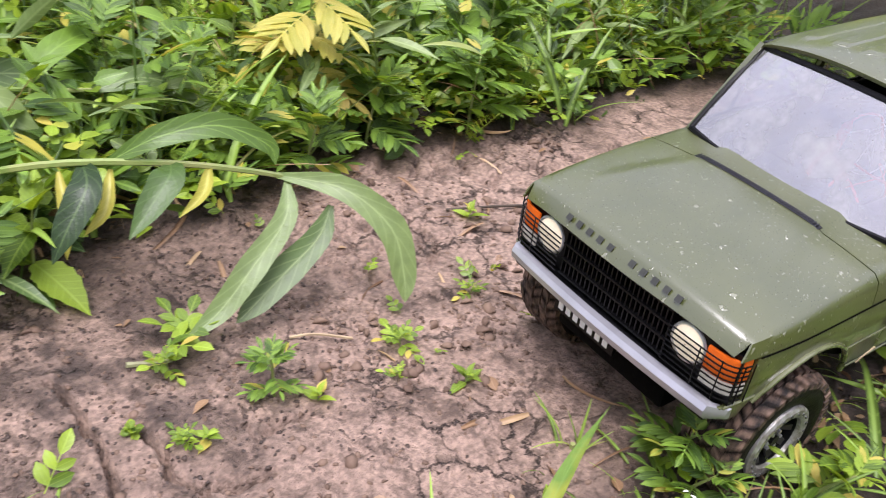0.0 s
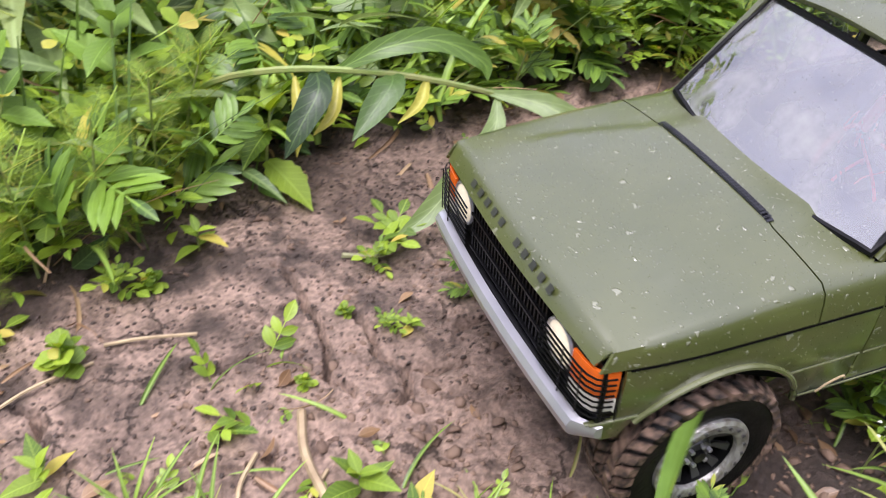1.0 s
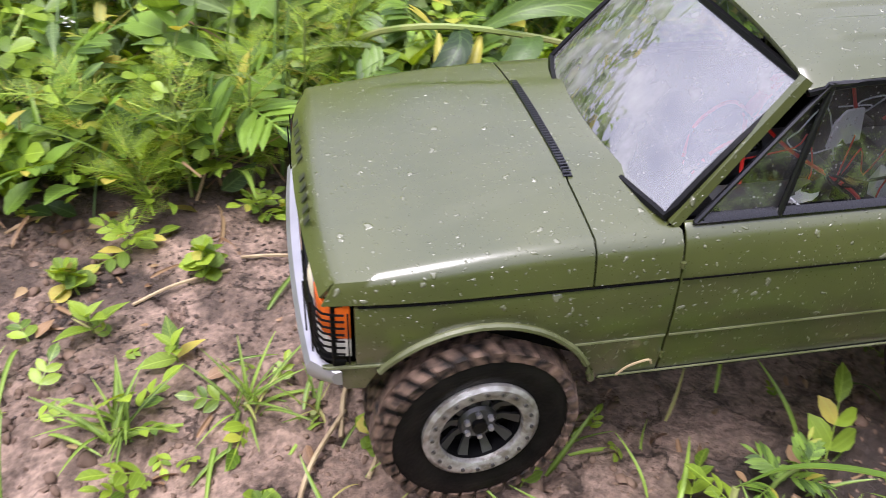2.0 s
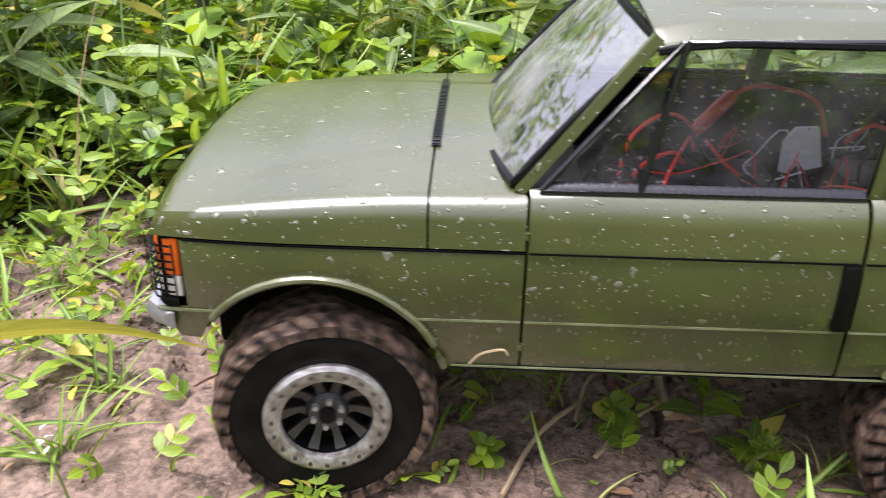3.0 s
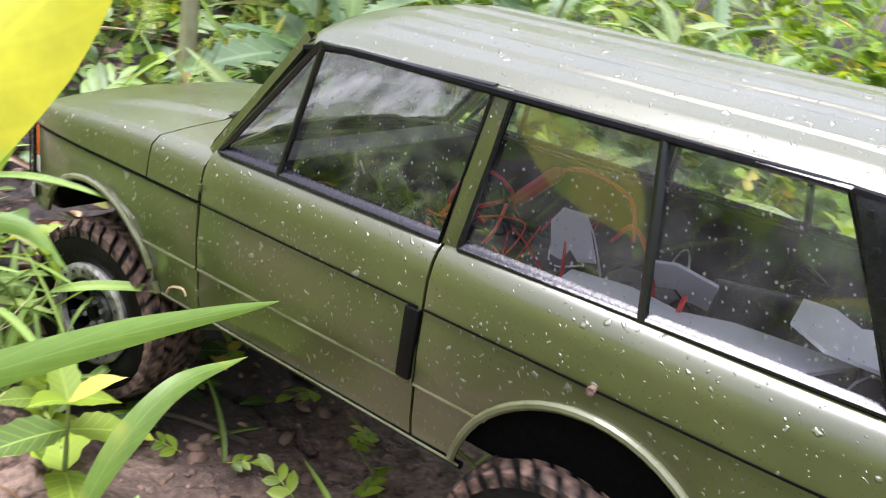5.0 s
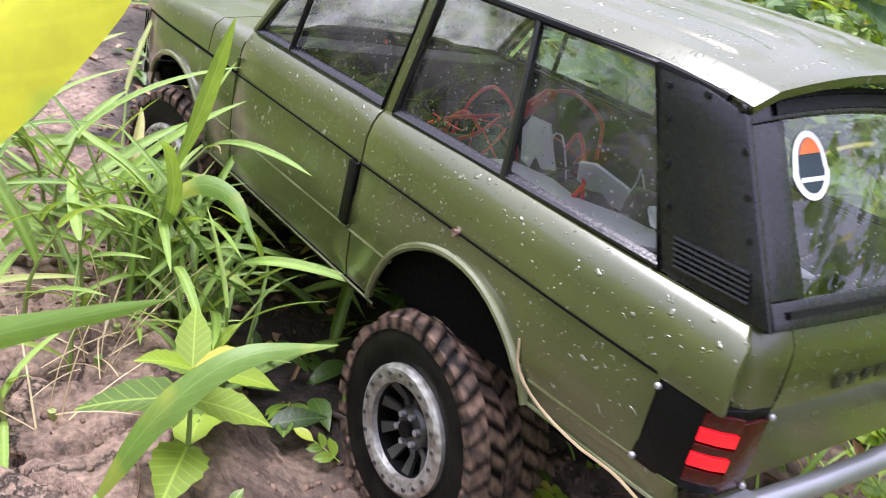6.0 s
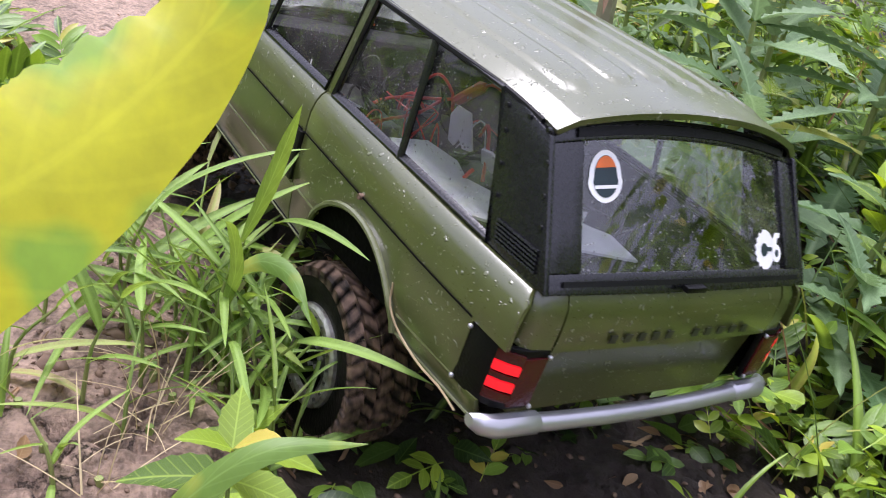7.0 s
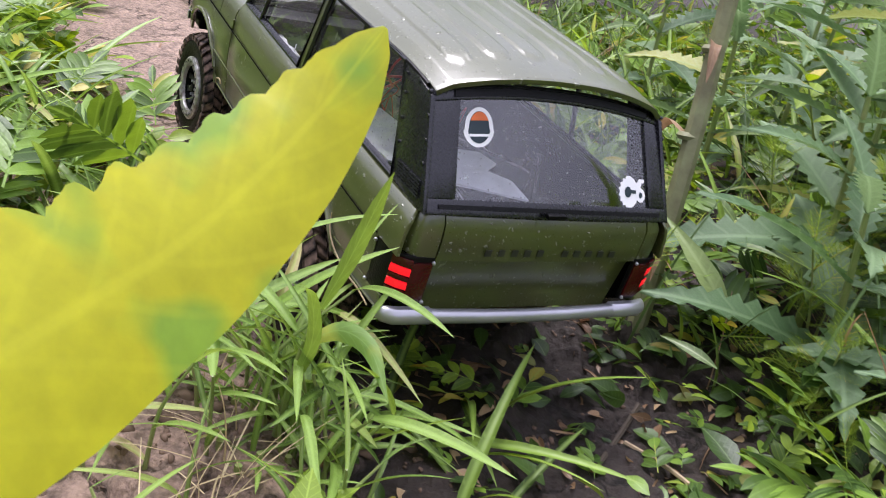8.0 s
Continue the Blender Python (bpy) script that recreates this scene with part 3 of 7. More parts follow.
def build_flank(car, sgn):
    # bonnet line to sill, ahead of the door
    wing = [(0.0588, 0.0815)] + [(0.0588, 0.1378), (0.2015, 0.1378), (0.2015, 0.1052), (0.2165, 0.1035), (0.2065, 0.0895)] + FRONT_ARCH
    panel("front_wing", wing, PAINT, car, sgn, cuts=(0.08, 0.1, 0.12, 0.146, 0.17, 0.185))
    door = [(0.0577, 0.0815), (0.0577, 0.1632), (-0.0748, 0.1632), (-0.0762, 0.0822)]
    panel("door", door, PAINT, car, sgn, cuts=(0.03, 0.0, -0.03, -0.055))
    low = [(x, z) for x, z in reversed(REAR_ARCH)]
    quarter = [(-0.0775, 0.0822), (-0.0763, 0.1632), (-0.2690, 0.1632), (-0.2735, 0.158), (-0.2755, 0.1375), (-0.2535, 0.1375), (-0.2535, 0.1085), (-0.2700, 0.1085), (-0.2700, 0.0985)] + low
    panel("rear_quarter_panel", quarter, PAINT, car, sgn, cuts=(-0.1, -0.125, -0.154, -0.18, -0.2, -0.22, -0.24, -0.255, -0.265))
    # pressed lips: over the arches and along the flank, the sky's highlight put into their pale colour
    lip = [(x, sgn * (side_y(x, z) + 0.0006), z) for x, z in FRONT_ARCH[2:]]
    part("arch_lip", tube_bm(lip, 0.0019, 8), EDGE_LIT, car)
    lip = [(x, sgn * (side_y(x, z) + 0.0006), z) for x, z in REAR_ARCH]
    part("arch_lip", tube_bm(lip, 0.0019, 8), EDGE_LIT, car)
    for x0, x1, z0, z1 in ((0.1035, 0.0592, 0.1052, 0.1055), (0.0572, -0.0742, 0.1055, 0.106), (-0.0766, -0.111, 0.106, 0.1063), (-0.2045, -0.2535, 0.1058, 0.1085), (0.2145, 0.189, 0.1035, 0.1045)):
        line = [(x0 + (x1 - x0) * i / 6, sgn * (side_y(x0 + (x1 - x0) * i / 6, 0.106) - 0.0002), z0 + (z1 - z0) * i / 6) for i in range(7)]
        part("swage_line", tube_bm(line, 0.0009, 6), EDGE_LIT, car)
    # pale bar with the highlight of the lower edge in its colour
    line = [(-0.2065 - 0.0615 * i / 6, sgn * (side_y(-0.2065 - 0.0615 * i / 6, 0.098) + 0.0002), 0.0968 + 0.0019 * i / 6) for i in range(7)]
    part("lower_edge", tube_bm(line, 0.0008, 6), EDGE_LIT, car)
    # the dark crease under the waist
    for x0, x1 in ((0.2, 0.0592), (0.0572, -0.0742), (-0.0766, -0.252)):
        line = [(x0 + (x1 - x0) * i / 8, sgn * (side_y(x0 + (x1 - x0) * i / 8, 0.1384) + 0.00005), 0.1384) for i in range(9)]
        part("waist_groove", tube_bm(line, 0.0005, 5), DARK, car)
    sill = [(0.088 - 0.19 * i / 6, sgn * 0.0945, 0.0803) for i in range(7)]
    part("sill", tube_bm(sill, 0.0018, 6), BLACK, car)
    # thin pale bar added for the bright line along the sill
    part("sill_edge", tube_bm([(x, y + sgn * 0.0016, z + 0.0006) for x, y, z in sill], 0.0006, 6), EDGE_LIT, car)
    # door handle recess and fuel cap
    y = sgn * (side_y(-0.072, 0.12))
    h = box_bm(-0.0755, -0.0685, y - sgn * 0.002, y + sgn * 0.0012, 0.1075, 0.1375)
    part("door_handle", h, BLACK, car, "black upright door handle", bevel=0.0008)
    part("fuel_cap", tube_bm([(-0.15, sgn * 0.0985, 0.1383), (-0.15, sgn * 0.1022, 0.1383)], 0.0016, 10), MUDDY, car)
    for z in (0.146, 0.0925):
        part("door_hinge", tube_bm([(0.0583, sgn * (side_y(0.058, z)), z - 0.0015), (0.0583, sgn * (side_y(0.058, z)), z + 0.0015)], 0.0013, 8), PAINT, car)
    # greenhouse: pillars
    a0, a1 = Vector((0.0615, sgn * 0.0905, 0.1615)), Vector((0.0118, sgn * 0.0845, 0.2235))
    rows = []
    for i in range(9):
        p = a0 + (a1 - a0) * (i / 8)
        rows.append([p + Vector(o) for o in ((0.0022, 0.0006 * sgn, 0.001), (-0.0012, 0.0012 * sgn, -0.0014), (-0.0012, -0.0035 * sgn, -0.0014), (0.0022, -0.0035 * sgn, 0.001))])
    part("front_pillar", grid_bm(rows, close=True), PAINT, car, bevel=0.0)
    panel("door_pillar", [(-0.0745, 0.163), (-0.0830, 0.2245), (-0.0902, 0.2245), (-0.0818, 0.163)], PAINT, car, sgn, 0.004, glass_y, zs=(0.18, 0.2), out=0.0008)
    # side glass
    front_pane = [(0.0535, 0.1635), (0.0035, 0.2215), (-0.0822, 0.2235), (-0.0738, 0.1635)]
    rear_pane = [(-0.0828, 0.1635), (-0.0908, 0.2228), (-0.2040, 0.2215), (-0.2335, 0.1645)]
    for title, o in (("door_window", front_pane), ("quarter_window", rear_pane)):
        g = bmesh.new()
        g.faces.new([g.verts.new((x, sgn * (glass_y(x, z) - 0.0012), z)) for x, z in o])
        pane = part(title, g, GLASS, car, "clear side window speckled with drops")
        pane.visible_shadow = False
        frame_bars("window_frame", o, pane, 0.0015, sgn)
    for x0, x1 in ((0.050, -0.0735), (-0.0835, -0.2325)):
        ledge = grid_bm([[(x0 + (x1 - x0) * i / 8, sgn * (0.0915 + d) * (1 - 0.05 * max(0, (-(x0 + (x1 - x0) * i / 8) - 0.02) / 0.22)), z) for i in range(9)] for d, z in ((0.0, 0.1668), (0.0018, 0.1658), (0.0030, 0.1642))])
        part("window_ledge", thick(ledge, 0.0008), MATT, car)
    frame_bars("window_divider", [(0.0145, 0.1635), (0.0018, 0.2225)], car, 0.0016, sgn, False)
    frame_bars("window_divider", [(-0.1570, 0.1635), (-0.1475, 0.2225)], car, 0.0019, sgn, False)
    # black corner panel with louvres and rivets
    corner = panel("corner_panel", [(-0.2325, 0.1638), (-0.2035, 0.2222), (-0.2250, 0.2202), (-0.2405, 0.2172), (-0.2755, 0.1638)], MATT, car, sgn, 0.003, glass_y, zs=(0.178, 0.19, 0.21), out=0.0012, label="black vinyl corner panel with louvres")
    for i in range(6):
        f = (i + 0.5) / 6
        z = 0.1668 + 0.0095 * f
        x0, x1 = -0.2385 + 0.004 * f, -0.2665 + 0.004 * f
        p = [(x0 + (x1 - x0) * k / 3, sgn * (glass_y(x0 + (x1 - x0) * k / 3, z) + 0.0017), z + 0.0012 * k / 3) for k in range(4)]
        part("louvre", tube_bm(p, 0.0007, 5), MATT, corner)
    for x, z in ((-0.211, 0.217), (-0.226, 0.2185), (-0.2155, 0.2075), (-0.2215, 0.195), (-0.2275, 0.183), (-0.2385, 0.2185), (-0.2455, 0.2075), (-0.252, 0.196), (-0.258, 0.185)):
        yy = sgn * (glass_y(x, z) + 0.0012)
        part("rivet", tube_bm([(x, yy - sgn * 0.001, z), (x, yy + sgn * 0.0009, z)], 0.0011, 8), MATT, corner)
    # roof gutter
    gut = []
    for i in range(21):
        x = 0.0125 - 0.2445 * i / 20
        y = 0.0868 - 0.0055 * max(0.0, -x - 0.1) / 0.14
        gut.append((x, sgn * y, min(0.2222, roof_z(x, y) - 0.0016)))
    part("roof_gutter", tube_bm(gut, 0.0016, 6), BLACK, car)


def front_lamp(car, sgn):
    """Wrap-round corner lamp: amber above, clear below, behind a wire guard."""
    plan = [(0.2170, 0.0745), (0.2165, 0.082), (0.2152, 0.0885), (0.2125, 0.0930), (0.2085, 0.0950), (0.2035, 0.0960)]
    for name, z0, z1, mat in (("indicator_lens", 0.1205, 0.1372, AMBER), ("side_lamp_lens", 0.1105, 0.1197, CLEARLENS)):
        bm = grid_bm([[(x, sgn * y, z) for x, y in plan] for z in (z0, (z0 + z1) / 2, z1)])
        part(name, thick(bm, 0.002), mat, car, bevel=0.0004)
    cx, cy = 0.2162, sgn * 0.0614
    ring = [(cx, cy + 0.0122 * math.cos(a), 0.1285 + 0.0122 * math.sin(a)) for a in (2 * math.pi * k / 28 for k in range(29))]
    lampo = bmesh.new()
    rows = [[(cx + 0.003 * (1 - (r / 0.0118) ** 2), cy + r * math.cos(2 * math.pi * k / 28), 0.1285 + r * math.sin(2 * math.pi * k / 28)) for k in range(28)] for r in (0.0005, 0.004, 0.0075, 0.010, 0.0118)]
    grid_bm(rows, lampo, True)
    lamp = part("headlamp", lampo, LAMP, car, "round headlamp, lit warm white")
    part("headlamp_ring", tube_bm(ring, 0.0011, 6), SILVER, lamp)
    for i in range(8):
        z = 0.1095 + 0.0036 * i
        pts = [(0.2205, sgn * 0.0478, z)] + [(x + 0.0024, sgn * (y + 0.0012), z) for x, y in plan]
        part("guard_wire", tube_bm(pts, 0.00055, 5), BLACK, car)
    for x, y in ((0.2215, 0.073), (0.2196, 0.0875), (0.2045, 0.0985), (0.2115, 0.0972)):
        part("guard_wire", tube_bm([(x, sgn * y, 0.1085), (x, sgn * y, 0.1365)], 0.00045, 5), BLACK, car)


def tail_lamp(car, sgn):
    plan = [(-0.2525, 0.0978), (-0.262, 0.0970), (-0.2695, 0.0950), (-0.2745, 0.0910), (-0.2770, 0.0850), (-0.2775, 0.0730)]
    bm = grid_bm([[(x, sgn * y, z) for x, y in plan] for z in (0.1075, 0.1225, 0.1380)])
    base = part("tail_lamp", thick(bm, 0.003), BLACK, car, "black tail lamp with a lit red lens", bevel=0.0006)
    inner = [(x - 0.0012, (y + 0.0012)) for x, y in plan]
    for k, (z0, z1, mat) in enumerate(((0.1105, 0.1152, RED), (0.1160, 0.1206, REDLIT), (0.1213, 0.1240, RED), (0.1247, 0.1293, REDLIT), (0.1300, 0.1350, RED))):
        bm = grid_bm([[(inner[i][0], sgn * inner[i][1], z) for i in (2, 3, 4)] for z in (z0, (z0 + z1) / 2, z1)])
        for v in bm.verts:
            v.co.z += 0.0016 * math.cos((abs(v.co.y) - 0.092) / 0.006)
        part("lamp_lens", thick(bm, 0.0015), mat, base, bevel=0.0003)
    bm = grid_bm([[(inner[i][0], sgn * inner[i][1], z) for i in (4, 5)] for z in (0.1098, 0.122, 0.1345)])
    part("lamp_lens", thick(bm, 0.0015), RED, base, bevel=0.0003)
    for x, y, z in ((-0.2545, 0.0995, 0.1355), (-0.2545, 0.0995, 0.1098), (-0.279, 0.0742, 0.1355), (-0.279, 0.0742, 0.1098)):
        bm = bmesh.new()
        bmesh.ops.create_icosphere(bm, subdivisions=2, radius=0.0012, matrix=Matrix.Translation((x, sgn * y, z)))
        part("lamp_screw", bm, SILVER, base)


def badge_bars(name, m, width, high, mat, parent):
    """A row of raised bars in place of a maker's lettering: five, a gap, five."""
    step = width / 11
    for i in range(11):
        if i != 5:
            x = -width / 2 + step * (i + 0.5)
            bm = box_bm(x - step * 0.24, x + step * 0.24, 0.0, high, 0.0, 0.0003)
            bm.transform(m)
            part(name, bm, mat, parent)


def build_front(car):
    part("grille_backing", box_bm(0.206, 0.2115, -0.0945, 0.0945, 0.1045, 0.1405), BLACK, car)
    for i in range(25):
        y = -0.0462 + 0.0924 * i / 24
        part("grille_bar", box_bm(0.2105, 0.2168, y - 0.0006, y + 0.0006, 0.108, 0.1415), BLACK, car)
    for z in (0.108, 0.1195, 0.131, 0.1415):
        part("grille_rail", box_bm(0.214, 0.2178, -0.0472, 0.0472, z - 0.0007, z + 0.0007), BLACK, car)
    # bumper
    prof = ((0.0, -0.0058), (0.0035, -0.0052), (0.0062, -0.0025), (0.0068, 0.0022), (0.0045, 0.0055), (0.0, 0.0062))
    rows = []
    for i in range(25):
        v = -1 + 2 * i / 24
        y = v * 0.0965
        x = 0.2205 - 0.0045 * v * v - (0.008 * ((abs(v) - 0.93) / 0.07) ** 2 if abs(v) > 0.93 else 0)
        s = 1 - (0.35 * (abs(v) - 0.93) / 0.07 if abs(v) > 0.93 else 0)
        rows.append([(x + px * s, y, 0.0985 + pz * s) for px, pz in prof])
    bm = grid_bm(rows, close=True)
    bm.verts.ensure_lookup_table()
    bm.faces.new(bm.verts[:6])
    bm.faces.new(bm.verts[-6:])
    part("front_bumper", bm, SILVER, car, "satin silver front bumper")
    part("bumper_backing", box_bm(0.196, 0.2195, -0.088, 0.088, 0.0895, 0.1035), BLACK, car, bevel=0.002)
    plate = part("number_plate", box_bm(0.2135, 0.2165, -0.045, 0.012, 0.0785, 0.0895), BLACK, car, "small black number plate")
    for i in range(7):
        y = -0.041 + 0.0072 * i
        part("plate_bar", box_bm(0.2164, 0.2169, y, y + 0.0045, 0.081, 0.087), STICKER, plate)
    badge_bars("badge_bar", Matrix.Translation((0.2185, 0, 0.1493)) @ pose(0, 0, 0, 52, 0, 90), 0.104, 0.0042, LETTER, car)
    ys = [-0.0515 + 0.103 * i / 12 for i in range(13)]
    vent = part("bonnet_vent", thick(grid_bm([[(x, y, bonnet_z(0.0985, y) + dz) for y in ys] for x, dz in ((0.0953, 0.0003), (0.0957, 0.0010), (0.0997, 0.0010), (0.1001, 0.0003))]), 0.001), GLOSSY, car, "black louvred vent strip")
    for i in range(40):
        y = -0.049 + 0.098 * i / 39
        part("vent_slat", box_bm(0.0959, 0.0995, y - 0.0005, y + 0.0005, bonnet_z(0.0985, y) + 0.0010, bonnet_z(0.0985, y) + 0.0014), GLOSSY, vent)


def build_rear(car):
    # rear corners, lower gate and the panel under it
    for sgn in (-1, 1):
        rows = [[(-0.2690, sgn * 0.0900, z), (-0.2735, sgn * 0.0876, z), (-0.2762, sgn * 0.0838, z), (-0.2772, sgn * 0.0735, z)] for z in (0.1378, 0.150)]
        rows += [[(-0.2685, sgn * 0.0892, 0.158), (-0.2728, sgn * 0.0868, 0.158), (-0.2755, sgn * 0.083, 0.158), (-0.2765, sgn * 0.0735, 0.158)],
                 [(-0.2660, sgn * 0.0870, 0.1632), (-0.2695, sgn * 0.0845, 0.1632), (-0.2725, sgn * 0.0815, 0.1632), (-0.2735, sgn * 0.0735, 0.1632)]]
        part("rear_corner", thick(grid_bm(rows), 0.002), PAINT, car)
    rows = [[(-0.2765 + dx - 0.0012 * (1 - (y / 0.0725) ** 2), y, z) for y in (-0.0725, -0.05, -0.025, 0, 0.025, 0.05, 0.0725)] for dx, z in ((0.0035, 0.1345), (-0.0005, 0.1362), (-0.0012, 0.142), (-0.0008, 0.152), (0.0002, 0.158), (0.0030, 0.1625))]
    gate = part("lower_tailgate", thick(grid_bm(rows), 0.003), PAINT, car, angle=50)
    badge_bars("badge_bar", Matrix.Translation((-0.2793, -0.004, 0.1405)) @ pose(0, 0, 0, 90, 0, -90), 0.1, 0.0042, LETTER, gate)
    part("rear_panel", thick(grid_bm([[(x, y, z) for y in (-0.0722, -0.036, 0, 0.036, 0.0722)] for x, z in ((-0.2728, 0.1350), (-0.2715, 0.1300), (-0.2695, 0.115), (-0.2668, 0.0955))]), 0.003), PAINT, car, angle=50)
    # upper gate: a black frame, slanted, with the glass in it
    low, high = Vector((-0.2758, 0, 0.1645)), Vector((-0.2335, 0, 0.2245))

    def on(v, k, out=0.0):
        p = low + (high - low) * k
        crown = 0.009 * (1 - (v / 0.08) ** 2) * k
        return (p.x - out - 0.0015 * (1 - (v / 0.085) ** 2), v, p.z + crown + out * 0.5)

    def sheet(y0, y1, k0, k1, out, n=12):
        w = lambda y, k: y * (1 - 0.075 * k)
        return grid_bm([[on(w(y0 + (y1 - y0) * i / n, k), k, out) for i in range(n + 1)] for k in (k0, k0 + (k1 - k0) * 0.33, k0 + (k1 - k0) * 0.66, k1)])

    gate_up = part("upper_tailgate", thick(sheet(-0.0865, 0.0865, 0.0, 0.115, 0.0), 0.004), MATT, car, "black upper tailgate frame", bevel=0.0005)
    part("gate_rail", thick(sheet(-0.0865, 0.0865, 0.83, 0.93, 0.0), 0.004), MATT, gate_up, bevel=0.0005)
    part("gate_post", thick(sheet(0.0695, 0.0865, 0.117, 0.828, 0.0, 3), 0.004), MATT, gate_up, bevel=0.0005)
    part("gate_post", thick(sheet(-0.0865, -0.0725, 0.117, 0.828, 0.0, 3), 0.004), MATT, gate_up, bevel=0.0005)
    part("gate_rail", thick(sheet(-0.074, 0.074, 0.85, 0.9, 0.0012), 0.002), BLACK, gate_up)
    part("gate_rail", thick(sheet(-0.074, 0.074, 0.908, 0.926, 0.0012), 0.002), BLACK, gate_up)
    part("gate_rail", thick(sheet(-0.08, 0.08, 0.045, 0.075, 0.0012), 0.002), BLACK, gate_up)
    part("rear_glass", sheet(-0.073, 0.0705, 0.1, 0.84, -0.0015), GLASS, car, "tinted rear window with two stickers").visible_shadow = False
    part("gate_latch", box_bm(-0.2815, -0.278, -0.002, 0.011, 0.1665, 0.1692), BLACK, gate_up, bevel=0.0004)

    def decal(name, shape, y, k, mat, up=0.0, label=""):
        bm = bmesh.new()
        bm.faces.new([bm.verts.new(on(y - a, k + b / 0.0645, -0.0011 + up * 0.5)) for a, b in shape])
        bmesh.ops.triangulate(bm, faces=bm.faces[:])
        return part(name, bm, mat, car, label)

    dome = [(0.0088 * math.cos(a) * (1.12 if math.sin(a) < 0 else 1), 0.0092 * math.sin(a)) for a in (2 * math.pi * i / 28 for i in range(28))]
    decal("sticker", dome, 0.0535, 0.63, STICKER, 0.0, "white outlined oval sticker")
    decal("sticker", [(a * 0.72, b * 0.8) for a, b in dome], 0.0535, 0.63, TEAL, 0.0004)
    decal("sticker", [(a * 0.7, b * 0.78) for a, b in dome if b > 0.003], 0.0535, 0.63, ORANGE, 0.0008)
    decal("sticker", [(-0.0062, -0.0042), (0.0062, -0.0042), (0.0062, -0.003), (-0.0062, -0.003)], 0.0535, 0.63, STICKER, 0.0008)
    gear = [((0.0083 if i % 2 else 0.0070) * math.cos(2 * math.pi * i / 32), (0.0083 if i % 2 else 0.0070) * math.sin(2 * math.pi * i / 32)) for i in range(32)]
    decal("sticker", gear, -0.0555, 0.235, STICKER, 0.0, "white gear-shaped sticker")
    decal("sticker", [(0.0028 * math.cos(a), 0.0028 * math.sin(a)) for a in (2 * math.pi * i / 12 for i in range(12))], -0.0550, 0.235, TEAL, 0.0004)
    decal("sticker", [(0.0, -0.0006), (0.0075, -0.0006), (0.0075, 0.0012), (0.0, 0.0012)], -0.0555, 0.235, TEAL, 0.0004)
    decal("sticker", [(0.0038 * math.cos(q), 0.0038 * math.sin(q)) for q in (2 * math.pi * i / 16 for i in range(16))], -0.0655, 0.215, STICKER, 0.0003)
    decal("sticker", [(0.0016 * math.cos(q), 0.0016 * math.sin(q)) for q in (2 * math.pi * i / 12 for i in range(12))], -0.0655, 0.215, TEAL, 0.0006)
    decal("sticker", [(-0.0038, -0.0004), (-0.0012, -0.0004), (0.0008, 0.0062), (0.0032, 0.0068), (0.0032, 0.0085), (-0.0012, 0.0085), (-0.0036, 0.0058)], -0.0655, 0.215, STICKER, 0.0004)
    # bumper: a bar with thicker end caps
    bar = part("rear_bumper", tube_bm([(-0.2795 - 0.0035 * (1 - (y / 0.08) ** 2), y, 0.101) for y in (-0.088, -0.06, -0.03, 0, 0.03, 0.06, 0.088)], 0.0043, 12), SILVER, car, "satin silver rear bumper bar")
    for sgn in (-1, 1):
        rows = []
        for y, x, r in ((0.066, -0.2802, 0.0039), (0.068, -0.2800, 0.0054), (0.090, -0.2792, 0.0054), (0.096, -0.2765, 0.0048), (0.099, -0.2735, 0.003)):
            rows.append([(x + r * math.cos(a), sgn * y, 0.101 + r * math.sin(a)) for a in (2 * math.pi * k / 10 for k in range(10))])
        bm = grid_bm(rows, close=True)
        bm.verts.ensure_lookup_table()
        bm.faces.new(bm.verts[:10])
        bm.faces.new(bm.verts[-10:])
        part("bumper_end", bm, SILVER, bar)


